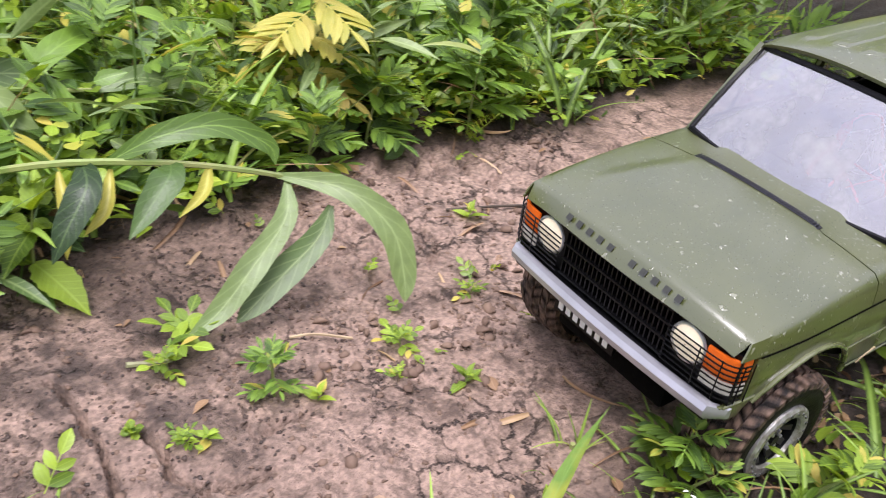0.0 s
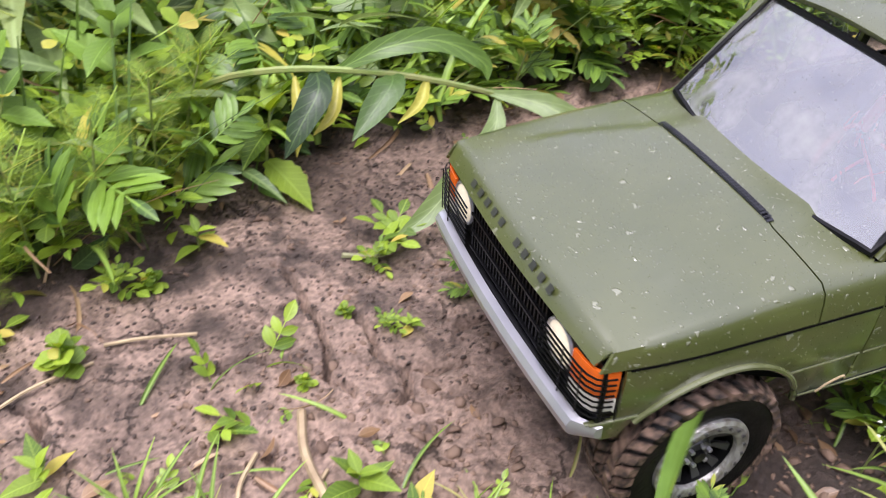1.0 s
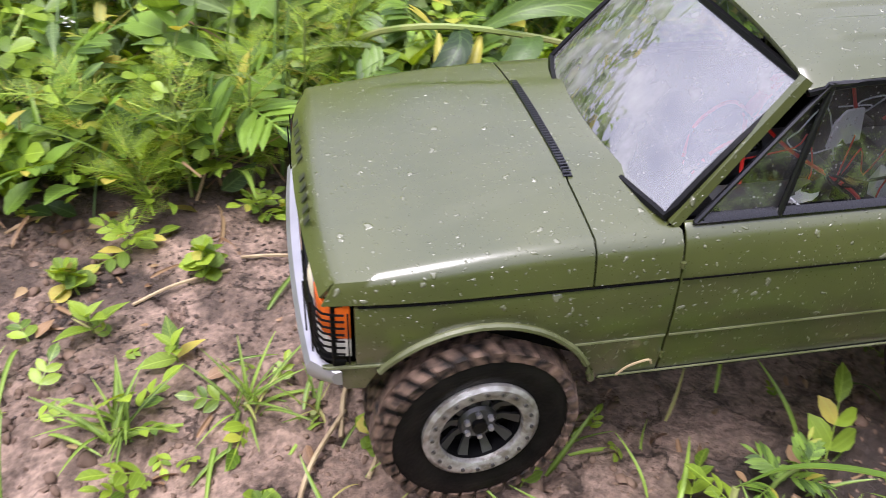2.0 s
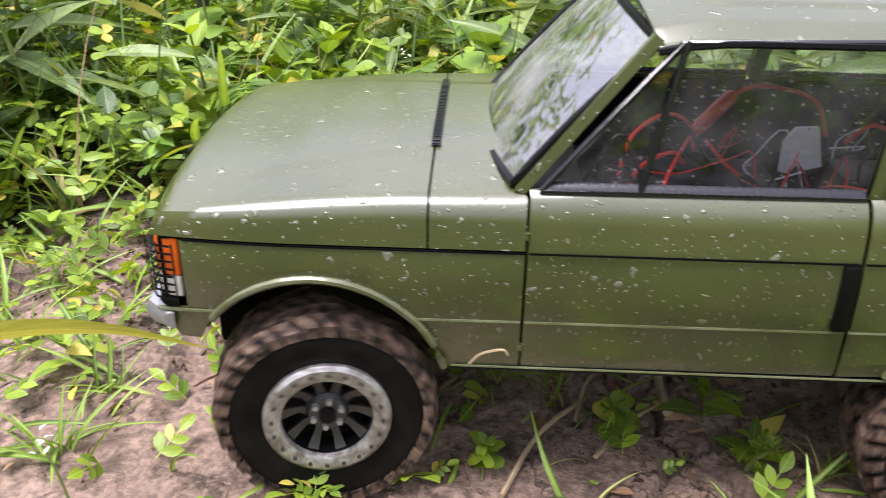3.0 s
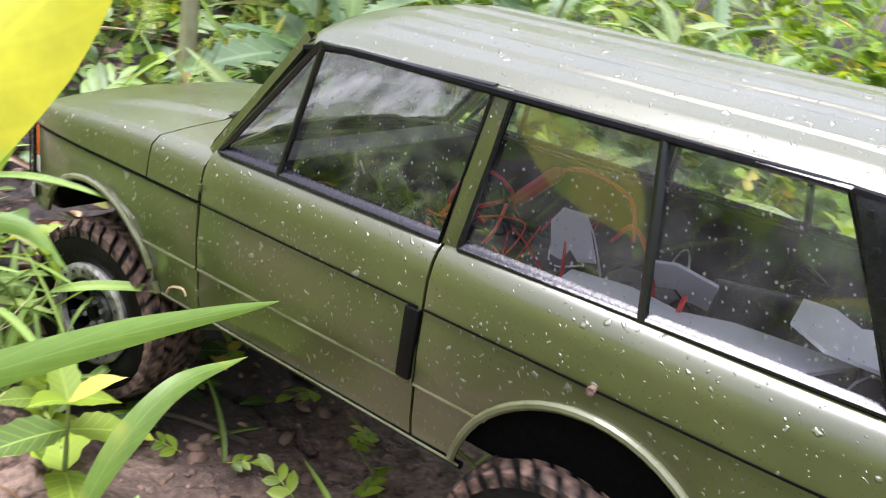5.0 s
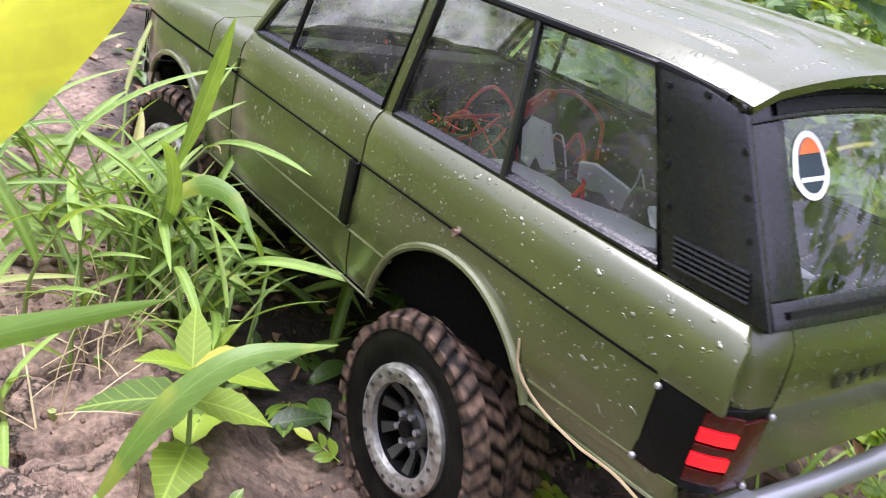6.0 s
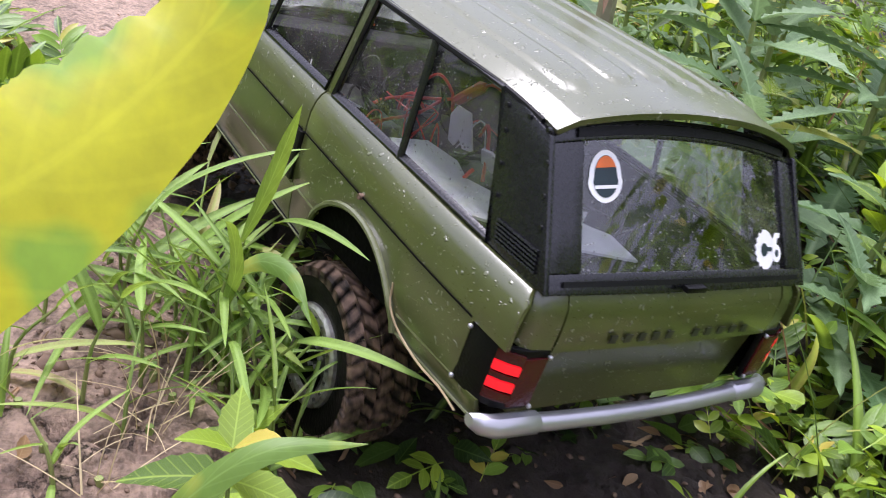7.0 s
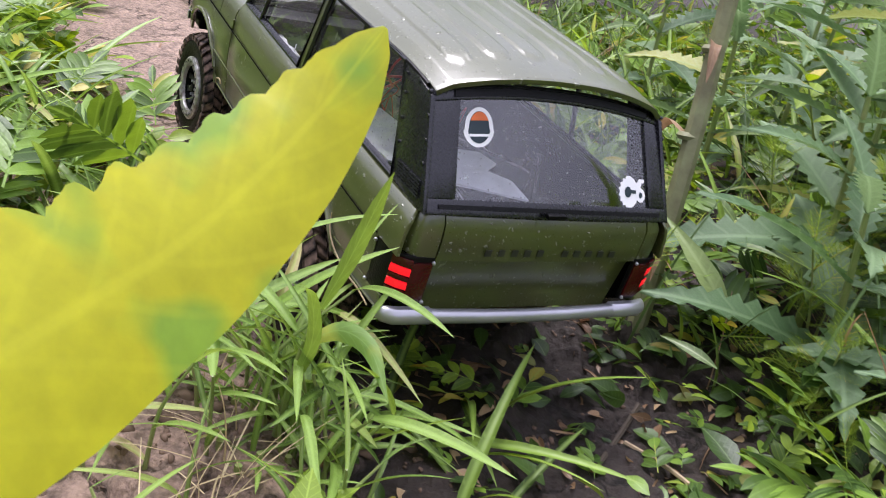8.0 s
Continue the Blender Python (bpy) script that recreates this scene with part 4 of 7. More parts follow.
def build_cabin(car):
    """Dark lining behind the panels, the cabin's shade in its colour, and the bare chassis seen through the windows."""
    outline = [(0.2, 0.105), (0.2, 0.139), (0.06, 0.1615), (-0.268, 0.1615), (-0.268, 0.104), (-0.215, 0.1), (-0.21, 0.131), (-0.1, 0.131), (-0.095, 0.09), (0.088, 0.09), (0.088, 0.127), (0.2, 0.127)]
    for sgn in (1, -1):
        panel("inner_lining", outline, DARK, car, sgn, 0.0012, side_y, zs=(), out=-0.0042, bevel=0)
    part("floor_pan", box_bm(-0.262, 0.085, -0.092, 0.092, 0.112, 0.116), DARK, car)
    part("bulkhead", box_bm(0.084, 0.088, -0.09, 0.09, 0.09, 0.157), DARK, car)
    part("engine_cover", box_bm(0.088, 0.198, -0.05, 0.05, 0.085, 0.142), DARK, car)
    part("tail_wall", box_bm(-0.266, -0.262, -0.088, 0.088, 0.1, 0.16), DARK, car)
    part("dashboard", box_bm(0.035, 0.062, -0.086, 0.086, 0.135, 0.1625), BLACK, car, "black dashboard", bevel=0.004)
    # box made wide to keep light from passing under the car
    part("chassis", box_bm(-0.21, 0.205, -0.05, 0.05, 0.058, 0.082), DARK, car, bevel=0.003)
    for x in (0.146, -0.148):
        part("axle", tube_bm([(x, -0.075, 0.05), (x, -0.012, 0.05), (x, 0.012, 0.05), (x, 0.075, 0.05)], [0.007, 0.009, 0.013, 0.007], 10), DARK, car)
        for sgn in (-1, 1):
            part("shock_absorber", tube_bm([(x - 0.012, sgn * 0.052, 0.055), (x - 0.02, sgn * 0.048, 0.122)], 0.006, 10), STEEL, car)
    part("battery", box_bm(-0.075, -0.005, -0.045, 0.005, 0.116, 0.130), BLACK, car, bevel=0.003)
    part("speed_controller", box_bm(-0.135, -0.1, -0.02, 0.02, 0.116, 0.14), BLACK, car, bevel=0.002)
    part("gearbox", box_bm(-0.05, 0.02, 0.02, 0.05, 0.116, 0.135), STEEL, car, bevel=0.003)
    for m, s in ((pose(-0.080, 0.0, 0.151, 80, 12, 8), (0.011, 0.013)), (pose(-0.140, 0.012, 0.152, 48, -10, 14), (0.017, 0.012)), (pose(-0.158, 0.056, 0.153, 6, 2, 0), (0.056, 0.024)), (pose(-0.212, 0.028, 0.160, 8, -6, 4), (0.026, 0.036)), (pose(-0.032, 0.045, 0.1385, 20, 0, 30), (0.009, 0.006)), (pose(0.012, 0.072, 0.1475, 8, 0, 0), (0.024, 0.006))):
        bm = bmesh.new()
        top = [(-1, -1), (-0.2, -1), (0.1, -0.55), (0.55, -1), (1, -0.8), (0.85, 0.5), (0.3, 1), (-0.75, 0.8)]
        low = [bm.verts.new((a * s[0], b * s[1], 0.0)) for a, b in top]
        high = [bm.verts.new((a * s[0], b * s[1], 0.0014)) for a, b in top]
        bm.faces.new(low[::-1])
        bm.faces.new(high)
        for i in range(len(top)):
            j = (i + 1) % len(top)
            bm.faces.new((low[i], low[j], high[j], high[i]))
        bm.transform(m)
        part("white_plate", bm, WHITE, car, "pale plastic plate on the chassis")
    bm = bmesh.new()
    bmesh.ops.create_cone(bm, cap_ends=True, segments=24, radius1=0.015, radius2=0.015, depth=0.03, matrix=pose(-0.165, 0.0, 0.142, 0, 90, 25))
    part("motor", bm, BLACK, car, "black electric motor", bevel=0.001)
    wires = (
        [(0.006, -0.015, 0.118), (0.004, -0.018, 0.135), (-0.001, -0.02, 0.150), (-0.016, -0.02, 0.161), (-0.030, -0.024, 0.154), (-0.034, -0.026, 0.14)],
        [(0.004, -0.01, 0.118), (-0.004, -0.005, 0.138), (-0.018, -0.004, 0.146), (-0.026, -0.01, 0.138)],
        [(-0.006, 0.03, 0.122), (-0.014, 0.012, 0.14), (-0.034, -0.026, 0.152), (-0.05, -0.03, 0.168), (-0.066, -0.03, 0.174), (-0.092, -0.028, 0.168), (-0.1, -0.024, 0.15)],
        [(-0.036, -0.012, 0.15), (-0.045, 0.01, 0.143), (-0.058, 0.045, 0.14), (-0.064, 0.05, 0.13)],
        [(-0.09, 0.045, 0.142), (-0.11, 0.04, 0.150), (-0.13, 0.045, 0.146), (-0.15, 0.048, 0.148), (-0.152, 0.04, 0.158)],
        [(-0.1, 0.0, 0.155), (-0.11, 0.005, 0.166), (-0.122, 0.01, 0.158), (-0.13, 0.012, 0.14)],
    )
    for w in wires:
        fine = [tuple(q) for q in catmull(w, 5 * (len(w) - 1))]
        part("red_wire", tube_bm(fine, 0.0011, 6), REDWIRE, car)
    part("wire_connector", tube_bm([(-0.032, -0.025, 0.149), (-0.036, -0.027, 0.153), (-0.05, -0.03, 0.168), (-0.053, -0.03, 0.170)], [0.0025, 0.004, 0.004, 0.002], 8), REDWIRE, car)
    stalk = [(-0.196, 0.1, 0.118), (-0.2, 0.1005, 0.108), (-0.212, 0.1003, 0.1015), (-0.232, 0.0998, 0.0985), (-0.25, 0.0992, 0.0992), (-0.262, 0.0975, 0.0962)]
    part("caught_straw", tube_bm(catmull(stalk, 14), 0.00055, 5), STRAW, car, "dry straw caught behind the wheel")
    part("caught_straw", tube_bm(catmull([(0.08, 0.0992, 0.084), (0.075, 0.1005, 0.09), (0.066, 0.1005, 0.0925), (0.0635, 0.1, 0.0895)], 10), 0.0006, 5), STRAW, car, "dry straw stuck to the flank")
    rng = random.Random(4)
    for k in range(20):
        x, y = rng.uniform(-0.22, 0.01), rng.uniform(-0.06, 0.07)
        p = [(x, y, 0.118)]
        for _ in range(5):
            p.append((p[-1][0] + rng.uniform(-0.02, 0.02), p[-1][1] + rng.uniform(-0.015, 0.015), 0.14 + rng.uniform(-0.012, 0.018)))
        kind, mat = (("black_wire", BLACK), ("black_wire", BLACK), ("white_wire", WHITE), ("black_wire", BLACK), ("red_wire", REDWIRE))[k % 5]
        part(kind, tube_bm(catmull(p, 20), 0.0009 if mat is BLACK else 0.0005, 5), mat, car)
    for k in range(12):
        x, y, a = rng.uniform(-0.23, -0.02), rng.uniform(-0.06, 0.065), rng.uniform(0, 90)
        bm = box_bm(-rng.uniform(0.004, 0.014), 0.006, -rng.uniform(0.003, 0.008), 0.004, 0.0, rng.uniform(0.006, 0.02))
        bm.transform(pose(x, y, 0.124, rng.uniform(-20, 20), rng.uniform(-20, 20), a))
        part("circuit_box", bm, (BLACK, STEEL, BLACK, WHITE)[k % 4], car, bevel=0.0006)


TYRE_R = 0.0515


def build_wheel(car, at, sgn):
    """Tyre with lugs, bead ring with bolts, ten spokes and a hub; turns about its y axis."""
    prof = [(0.0285, 0.0175), (0.034, 0.0195), (0.041, 0.0200), (0.0455, 0.0182), (0.0478, 0.0145), (0.0482, 0.0), (0.0478, -0.0145), (0.0455, -0.0182), (0.041, -0.0200), (0.034, -0.0195), (0.0285, -0.0175)]
    n = 56
    bm = grid_bm([[(r * math.cos(2 * math.pi * k / n), y, r * math.sin(2 * math.pi * k / n)) for r, y in prof] for k in range(n + 1)])
    bmesh.ops.remove_doubles(bm, verts=bm.verts[:], dist=1e-6)
    wheel = part("wheel", bm, RUBBER, car, "black off-road tyre caked with brown mud")
    wheel.location = at
    wheel.rotation_mode = "QUATERNION"
    lugs = bmesh.new()
    rng = random.Random(int(1000 * at[0]))
    for k in range(34):
        for row, (y0, y1, off) in enumerate(((0.0128, 0.0203, 0.0), (0.0050, 0.0118, 0.5), (-0.0036, 0.0038, 0.1), (-0.0118, -0.0050, 0.6), (-0.0203, -0.0128, 0.1))):
            a = 2 * math.pi * (k + off + 0.14 * rng.random()) / 34
            w = 0.052 + 0.018 * rng.random()
            top = TYRE_R - 0.0014 * rng.random() ** 2
            outer = row in (0, 4)
            vs = []
            for r in (0.0468 if not outer else 0.0435, top):
                for y in (y0, y1):
                    drop = 0.0026 if outer and abs(y) > 0.015 and r == top else 0.0
                    for s in (-1, 1):
                        aa = a + s * w * (0.9 if r == top else 1.05) + (0.05 if y == y1 else -0.05) * (1 if row in (0, 2) else -1)
                        vs.append(lugs.verts.new(((r - drop) * math.cos(aa), y, (r - drop) * math.sin(aa))))
            for f in ((0, 1, 3, 2), (4, 6, 7, 5), (0, 4, 5, 1), (2, 3, 7, 6), (0, 2, 6, 4), (1, 5, 7, 3)):
                lugs.faces.new([vs[i] for i in f])
    part("tread", lugs, MUDDY, wheel, "lugs clogged with brown mud")
    y0 = 0.0175 * sgn
    ring = [(0.0205, 0.0), (0.0208, 0.0028), (0.0222, 0.0036), (0.0268, 0.0036), (0.0288, 0.0022), (0.0290, -0.001)]
    bm = grid_bm([[(r * math.cos(2 * math.pi * k / 48), y0 + sgn * d, r * math.sin(2 * math.pi * k / 48)) for r, d in ring] for k in range(49)])
    bmesh.ops.remove_doubles(bm, verts=bm.verts[:], dist=1e-6)
    bead = part("beadlock_ring", bm, RING, wheel, "scuffed silver beadlock ring")
    bolt = None
    for k in range(20):
        a = 2 * math.pi * k / 20
        c = Vector((0.0247 * math.cos(a), y0 + sgn * 0.0034, 0.0247 * math.sin(a)))
        if bolt is None:
            b = bmesh.new()
            bmesh.ops.create_cone(b, cap_ends=True, segments=6, radius1=0.0011, radius2=0.0009, depth=0.0018, matrix=pose(0, 0, 0, 90, 0, 0))
            bolt = part("bolt", b, STEEL, bead)
            bolt.location = c
        else:
            put("bolt", bolt.data, bead, Matrix.Translation(c))
    dish = grid_bm([[(r * math.cos(2 * math.pi * k / 40), sgn * y, r * math.sin(2 * math.pi * k / 40)) for r, y in ((0.0208, 0.0178), (0.0200, 0.006), (0.001, 0.004))] for k in range(41)])
    part("rim_barrel", dish, BLACK, wheel)
    for k in range(10):
        a = 2 * math.pi * k / 10
        ca, sa = math.cos(a), math.sin(a)
        rows = []
        for r, w, y in ((0.008, 0.0022, 0.0125), (0.013, 0.0016, 0.0118), (0.0205, 0.0026, 0.0155)):
            rows.append([(r * ca - s * w * sa, sgn * (y + dy), r * sa + s * w * ca) for s, dy in ((-1, -0.002), (-1, 0), (1, 0), (1, -0.002))])
        part("spoke", grid_bm(rows, close=True), STEEL, wheel)
    hub = tube_bm([(0, sgn * 0.006, 0), (0, sgn * 0.0128, 0), (0, sgn * 0.0145, 0), (0, sgn * 0.0152, 0)], [0.0098, 0.0098, 0.0085, 0.005], 20)
    hubo = part("hub", hub, STEEL, wheel)
    for k in range(6):
        a = 2 * math.pi * k / 6
        c = (0.0068 * math.cos(a), sgn * 0.0135, 0.0068 * math.sin(a))
        part("lug_nut", tube_bm([c, (c[0], sgn * 0.0172, c[2])], 0.0014, 6), SILVER, hubo)
    part("hub_cap", tube_bm([(0, sgn * 0.014, 0), (0, sgn * 0.0178, 0)], 0.0038, 14), BLACK, hubo)
    return wheel


def build_car():
    car = new("model_car")
    tagged(car, "olive green scale model off-road car, wet and muddy, on soil", "model car")
    build_bonnet(car)
    build_scuttle(car)
    build_roof(car)
    build_screen(car)
    for sgn in (1, -1):
        build_flank(car, sgn)
        front_lamp(car, sgn)
        tail_lamp(car, sgn)
    build_front(car)
    build_rear(car)
    build_cabin(car)
    wheels = [build_wheel(car, (x, sgn * 0.0825, 0.05), sgn) for x, sgn in ((0.146, 1), (0.146, -1), (-0.148, 1), (-0.148, -1))]
    return car, wheels


CAR, WHEELS = build_car()


# ---------------------------------------------------------------- ground
def smooth(a, b, v):
    t = np.clip((v - a) / (b - a), 0, 1)
    return t * t * (3 - 2 * t)


def fbm(x, y, f, octaves=4, seed=0):
    """Smooth value noise of grids, in numpy."""
    rng = np.random.RandomState(seed)
    out, amp = np.zeros_like(x), 1.0
    for _ in range(octaves):
        tab = rng.rand(64, 64)
        u, v = x * f + rng.rand() * 50, y * f + rng.rand() * 50
        i, j = np.floor(u).astype(int), np.floor(v).astype(int)
        a, b = u - i, v - j
        a, b = a * a * (3 - 2 * a), b * b * (3 - 2 * b)
        g = lambda p, q: tab[p % 64, q % 64]
        out += amp * ((g(i, j) * (1 - a) + g(i + 1, j) * a) * (1 - b) + (g(i, j + 1) * (1 - a) + g(i + 1, j + 1) * a) * b - 0.5)
        f, amp = f * 2.03, amp * 0.5
    return out


def bare(x, y):
    """1 on the trodden bare soil, 0 under the weeds."""
    back = np.interp(x, [-1.2, -0.75, -0.55, -0.35, -0.2, -0.05, 0.1, 0.3, 0.42, 0.6, 1.4], [-0.2, -0.26, -0.31, -0.32, -0.30, -0.235, -0.26, -0.27, 0.05, 0.12, 0.15])
    near = np.interp(x, [-1.2, -0.5, -0.3, -0.1, 0.1, 0.3, 0.6, 1.4], [0.12, 0.10, 0.10, 0.16, 0.2, 0.27, 0.42, 0.5])
    wob = 0.05 * fbm(x, y, 9, 3, 5)
    return smooth(-0.03, 0.03, y - back + wob) * smooth(-0.03, 0.03, near - y + wob) * smooth(-1.3, -1.1, x) * smooth(1.9, 1.5, x)


CRACKS = (
    ((-0.21, -0.19), (-0.212, -0.15), (-0.213, -0.125), (-0.205, -0.095), (-0.195, -0.07), (-0.2, -0.045)),
    ((-0.235, -0.115), (-0.24, -0.095), (-0.232, -0.075), (-0.245, -0.055), (-0.262, -0.045), (-0.285, -0.04)),
    ((-0.245, -0.055), (-0.236, -0.036), (-0.215, -0.03)),
    ((-0.12, -0.12), (-0.135, -0.105), (-0.15, -0.11), (-0.17, -0.095)),
    ((-0.02, -0.13), (-0.03, -0.115), (-0.028, -0.1)),
    ((-0.06, -0.03), (-0.085, -0.045), (-0.11, -0.05), (-0.135, -0.07)),
    ((0.25, 0.02), (0.3, 0.035), (0.36, 0.03), (0.42, 0.05)),
)


CELL_RNG = np.random.RandomState(77)
CELLS = np.stack([CELL_RNG.uniform(-0.85, 0.5, 420), CELL_RNG.uniform(-0.34, 0.3, 420)], 1)


def dry_cracks(x, y):
    """1 along the shrinkage cracks between plates of dried clay, in patches."""
    wx, wy = (x + 0.012 * fbm(x, y, 40, 3, 51)).ravel(), (y + 0.012 * fbm(x, y, 40, 3, 52)).ravel()
    out = np.zeros(len(wx))
    inside = np.flatnonzero((wx > -0.85) & (wx < 0.5) & (wy > -0.34) & (wy < 0.3))
    for part_of in np.array_split(inside, max(1, len(inside) // 20000)):
        if len(part_of):
            d2 = (wx[part_of, None] - CELLS[None, :, 0]) ** 2 + (wy[part_of, None] - CELLS[None, :, 1]) ** 2
            two = np.sqrt(np.partition(d2, 1, axis=1)[:, :2])
            out[part_of] = np.exp(-(((two[:, 1] - two[:, 0]) / 0.0042) ** 2))
    return out.reshape(x.shape) * smooth(-0.02, 0.16, fbm(x, y, 8, 2, 53))


def track(x, y):
    """The lie of the path: level, then a dip, then up again."""
    mid = np.interp(x, [-0.69, -0.4, -0.16, 0.1, 0.37, 0.47, 0.62, 0.8], [0.087, 0.036, -0.003, 0.0, 0.006, 0.024, 0.07, 0.127])
    low = np.interp(x, [-0.8, -0.5, -0.42, -0.3, -0.2, 0.0, 0.22, 0.31, 0.38, 0.45, 0.6, 0.66, 0.73, 0.82], [-0.006, -0.007, -0.012, -0.004, 0.002, 0.003, 0.004, -0.016, -0.03, -0.038, -0.042, -0.033, -0.016, -0.002])
    return low * (1 - smooth(0.105, 0.16, y - mid)) * (1 - smooth(0.15, 0.4, mid - y))


def height(x, y):
    b = bare(x, y)
    h = track(x, y) + 0.004 * fbm(x, y, 3.0, 3, 1) + 0.004 * fbm(x, y, 22, 4, 2) + 0.0022 * fbm(x, y, 95, 3, 3)
    h += (1 - b) * (0.012 * fbm(x, y, 30, 4, 4) + 0.004)
    clod = fbm(x, y, 60, 3, 8)
    h += 0.005 * smooth(0.12, 0.5, clod) * (0.65 + 0.65 * (1 - b))
    d = np.full_like(x, 9.0)
    wx, wy = x + 0.006 * fbm(x, y, 70, 3, 11), y + 0.006 * fbm(x, y, 70, 3, 12)
    for line in CRACKS:
        for (x0, y0), (x1, y1) in zip(line, line[1:]):
            k = np.clip(((wx - x0) * (x1 - x0) + (wy - y0) * (y1 - y0)) / ((x1 - x0) ** 2 + (y1 - y0) ** 2), 0, 1)
            d = np.minimum(d, np.hypot(wx - x0 - k * (x1 - x0), wy - y0 - k * (y1 - y0)))
    h -= 0.02 * np.exp(-((d / 0.0024) ** 4))
    h -= 0.008 * dry_cracks(x, y) * b
    far = smooth(1.5, 6, np.hypot(x - 0.2, y))
    return h * (1 - far) + far * 0.05 * fbm(x, y, 0.3, 2, 6)


def axis(lo, hi, fine, reach):
    core = np.arange(lo, hi, fine)
    steps = fine * 1.22 ** np.arange(1, 60)
    out = np.cumsum(steps)
    out = out[out < reach]
    return np.concatenate([lo - out[::-1], core, core[-1] + out])


def build_ground():
    gx, gy = axis(-0.8, 0.85, 0.0023, 400), axis(-0.36, 0.3, 0.0023, 400)
    X, Y = np.meshgrid(gx, gy, indexing="ij")
    Z = height(X, Y)
    verts = np.stack([X, Y, Z], -1).reshape(-1, 3)
    ny = len(gy)
    i, j = np.meshgrid(np.arange(len(gx) - 1), np.arange(ny - 1), indexing="ij")
    a = (i * ny + j).ravel()
    faces = np.stack([a, a + ny, a + ny + 1, a + 1], 1)
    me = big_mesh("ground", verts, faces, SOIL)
    att = me.attributes.new("shaded_loam", "FLOAT", "POINT")
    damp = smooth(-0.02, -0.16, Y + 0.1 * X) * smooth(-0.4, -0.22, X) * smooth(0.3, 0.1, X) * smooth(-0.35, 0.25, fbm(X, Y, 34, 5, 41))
    # low: the dip and the path into it, coloured darker for the shade there
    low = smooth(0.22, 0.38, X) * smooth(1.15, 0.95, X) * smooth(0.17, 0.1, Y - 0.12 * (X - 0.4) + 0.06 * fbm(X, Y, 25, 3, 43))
    shaded_loam = np.maximum(0.95 * low, np.maximum(np.clip(1 - bare(X, Y), 0, 1) * 0.9, 0.8 * damp))
    att.data.foreach_set("value", shaded_loam.ravel().astype(np.float32))
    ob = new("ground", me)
    return tagged(ob, "bare pale clay soil, cracked, damp, dark loam under weeds with shade in its colour", "ground", kind="structure")


def big_mesh(name, verts, faces, mat, smooth_faces=True, blade=None):
    """A mesh from numpy arrays; faces all have the same number of corners."""
    me = bpy.data.meshes.new(name)
    k = faces.shape[1]
    me.vertices.add(len(verts))
    me.vertices.foreach_set("co", np.asarray(verts, np.float32).ravel())
    me.loops.add(faces.size)
    me.loops.foreach_set("vertex_index", faces.astype(np.int32).ravel())
    me.polygons.add(len(faces))
    me.polygons.foreach_set("loop_start", np.arange(0, faces.size, k, dtype=np.int32))
    me.polygons.foreach_set("loop_total", np.full(len(faces), k, np.int32))
    if smooth_faces:
        me.polygons.foreach_set("use_smooth", np.ones(len(faces), bool))
    me.materials.append(mat)
    me.update(calc_edges=True)
    if blade is not None:
        at = me.attributes.new("blade", "FLOAT_VECTOR", "POINT")
        at.data.foreach_set("vector", np.asarray(blade, np.float32).ravel())
    return me


build_ground()


def ground_z(x, y):
    return float(height(np.array([float(x)]), np.array([float(y)]))[0])


# ---------------------------------------------------------------- leaves: templates along +x, up +z, one long
def leaf_sheet(shape, n=10, fold=0.18, droop=0.25, wave=0.0, teeth=0, tooth=0.0):
    """A leaf blade of quads: shape gives the half width along its length."""
    xs = np.linspace(0, 1, n + 1)
    w = np.array([lerp_table(shape, x) for x in xs])
    rows = []
    for i, x in enumerate(xs):
        ww = w[i] * (1 + (tooth if i % 2 else -tooth)) if teeth else w[i]
        z = -droop * x * x
        back = 0.02 if teeth and i % 2 else 0.0
        rows.append([(x - back, -ww, z + fold * ww + wave * math.sin(9 * x)), (x, -ww * 0.5, z + fold * ww * 0.35), (x, 0, z), (x, ww * 0.5, z + fold * ww * 0.35), (x - back, ww, z + fold * ww + wave * math.sin(9 * x + 2))])
    v = np.array(rows).reshape(-1, 3)
    f = np.array([(r * 5 + c, r * 5 + c + 1, r * 5 + c + 6, r * 5 + c + 5) for r in range(n) for c in range(4)])
    return v, f


def leaf_strip(shape, n, fold=0.2, droop=0.2, ribbed=True):
    """A small leaf or lobe of few quads: a midrib and two edges, or edges alone."""
    cols = (-1, 0, 1) if ribbed else (-1, 1)
    rows = []
    for i in range(n + 1):
        x = i / n
        w = lerp_table(shape, x)
        rows.append([(x, c * w, -droop * x * x + fold * w * abs(c)) for c in cols])
    k = len(cols)
    f = [(r * k + c, r * k + c + 1, (r + 1) * k + c + 1, (r + 1) * k + c) for r in range(n) for c in range(k - 1)]
    return np.array(rows).reshape(-1, 3), np.array(f)


def merge(pieces):
    vs, fs, o = [], [], 0
    for v, f in pieces:
        vs.append(v)
        fs.append(f + o)
        o += len(v)
    return np.concatenate(vs), np.concatenate(fs)


def moved(piece, m, s=1.0):
    v, f = piece
    r = np.array(m)
    return v * s @ r[:3, :3].T + r[:3, 3], f


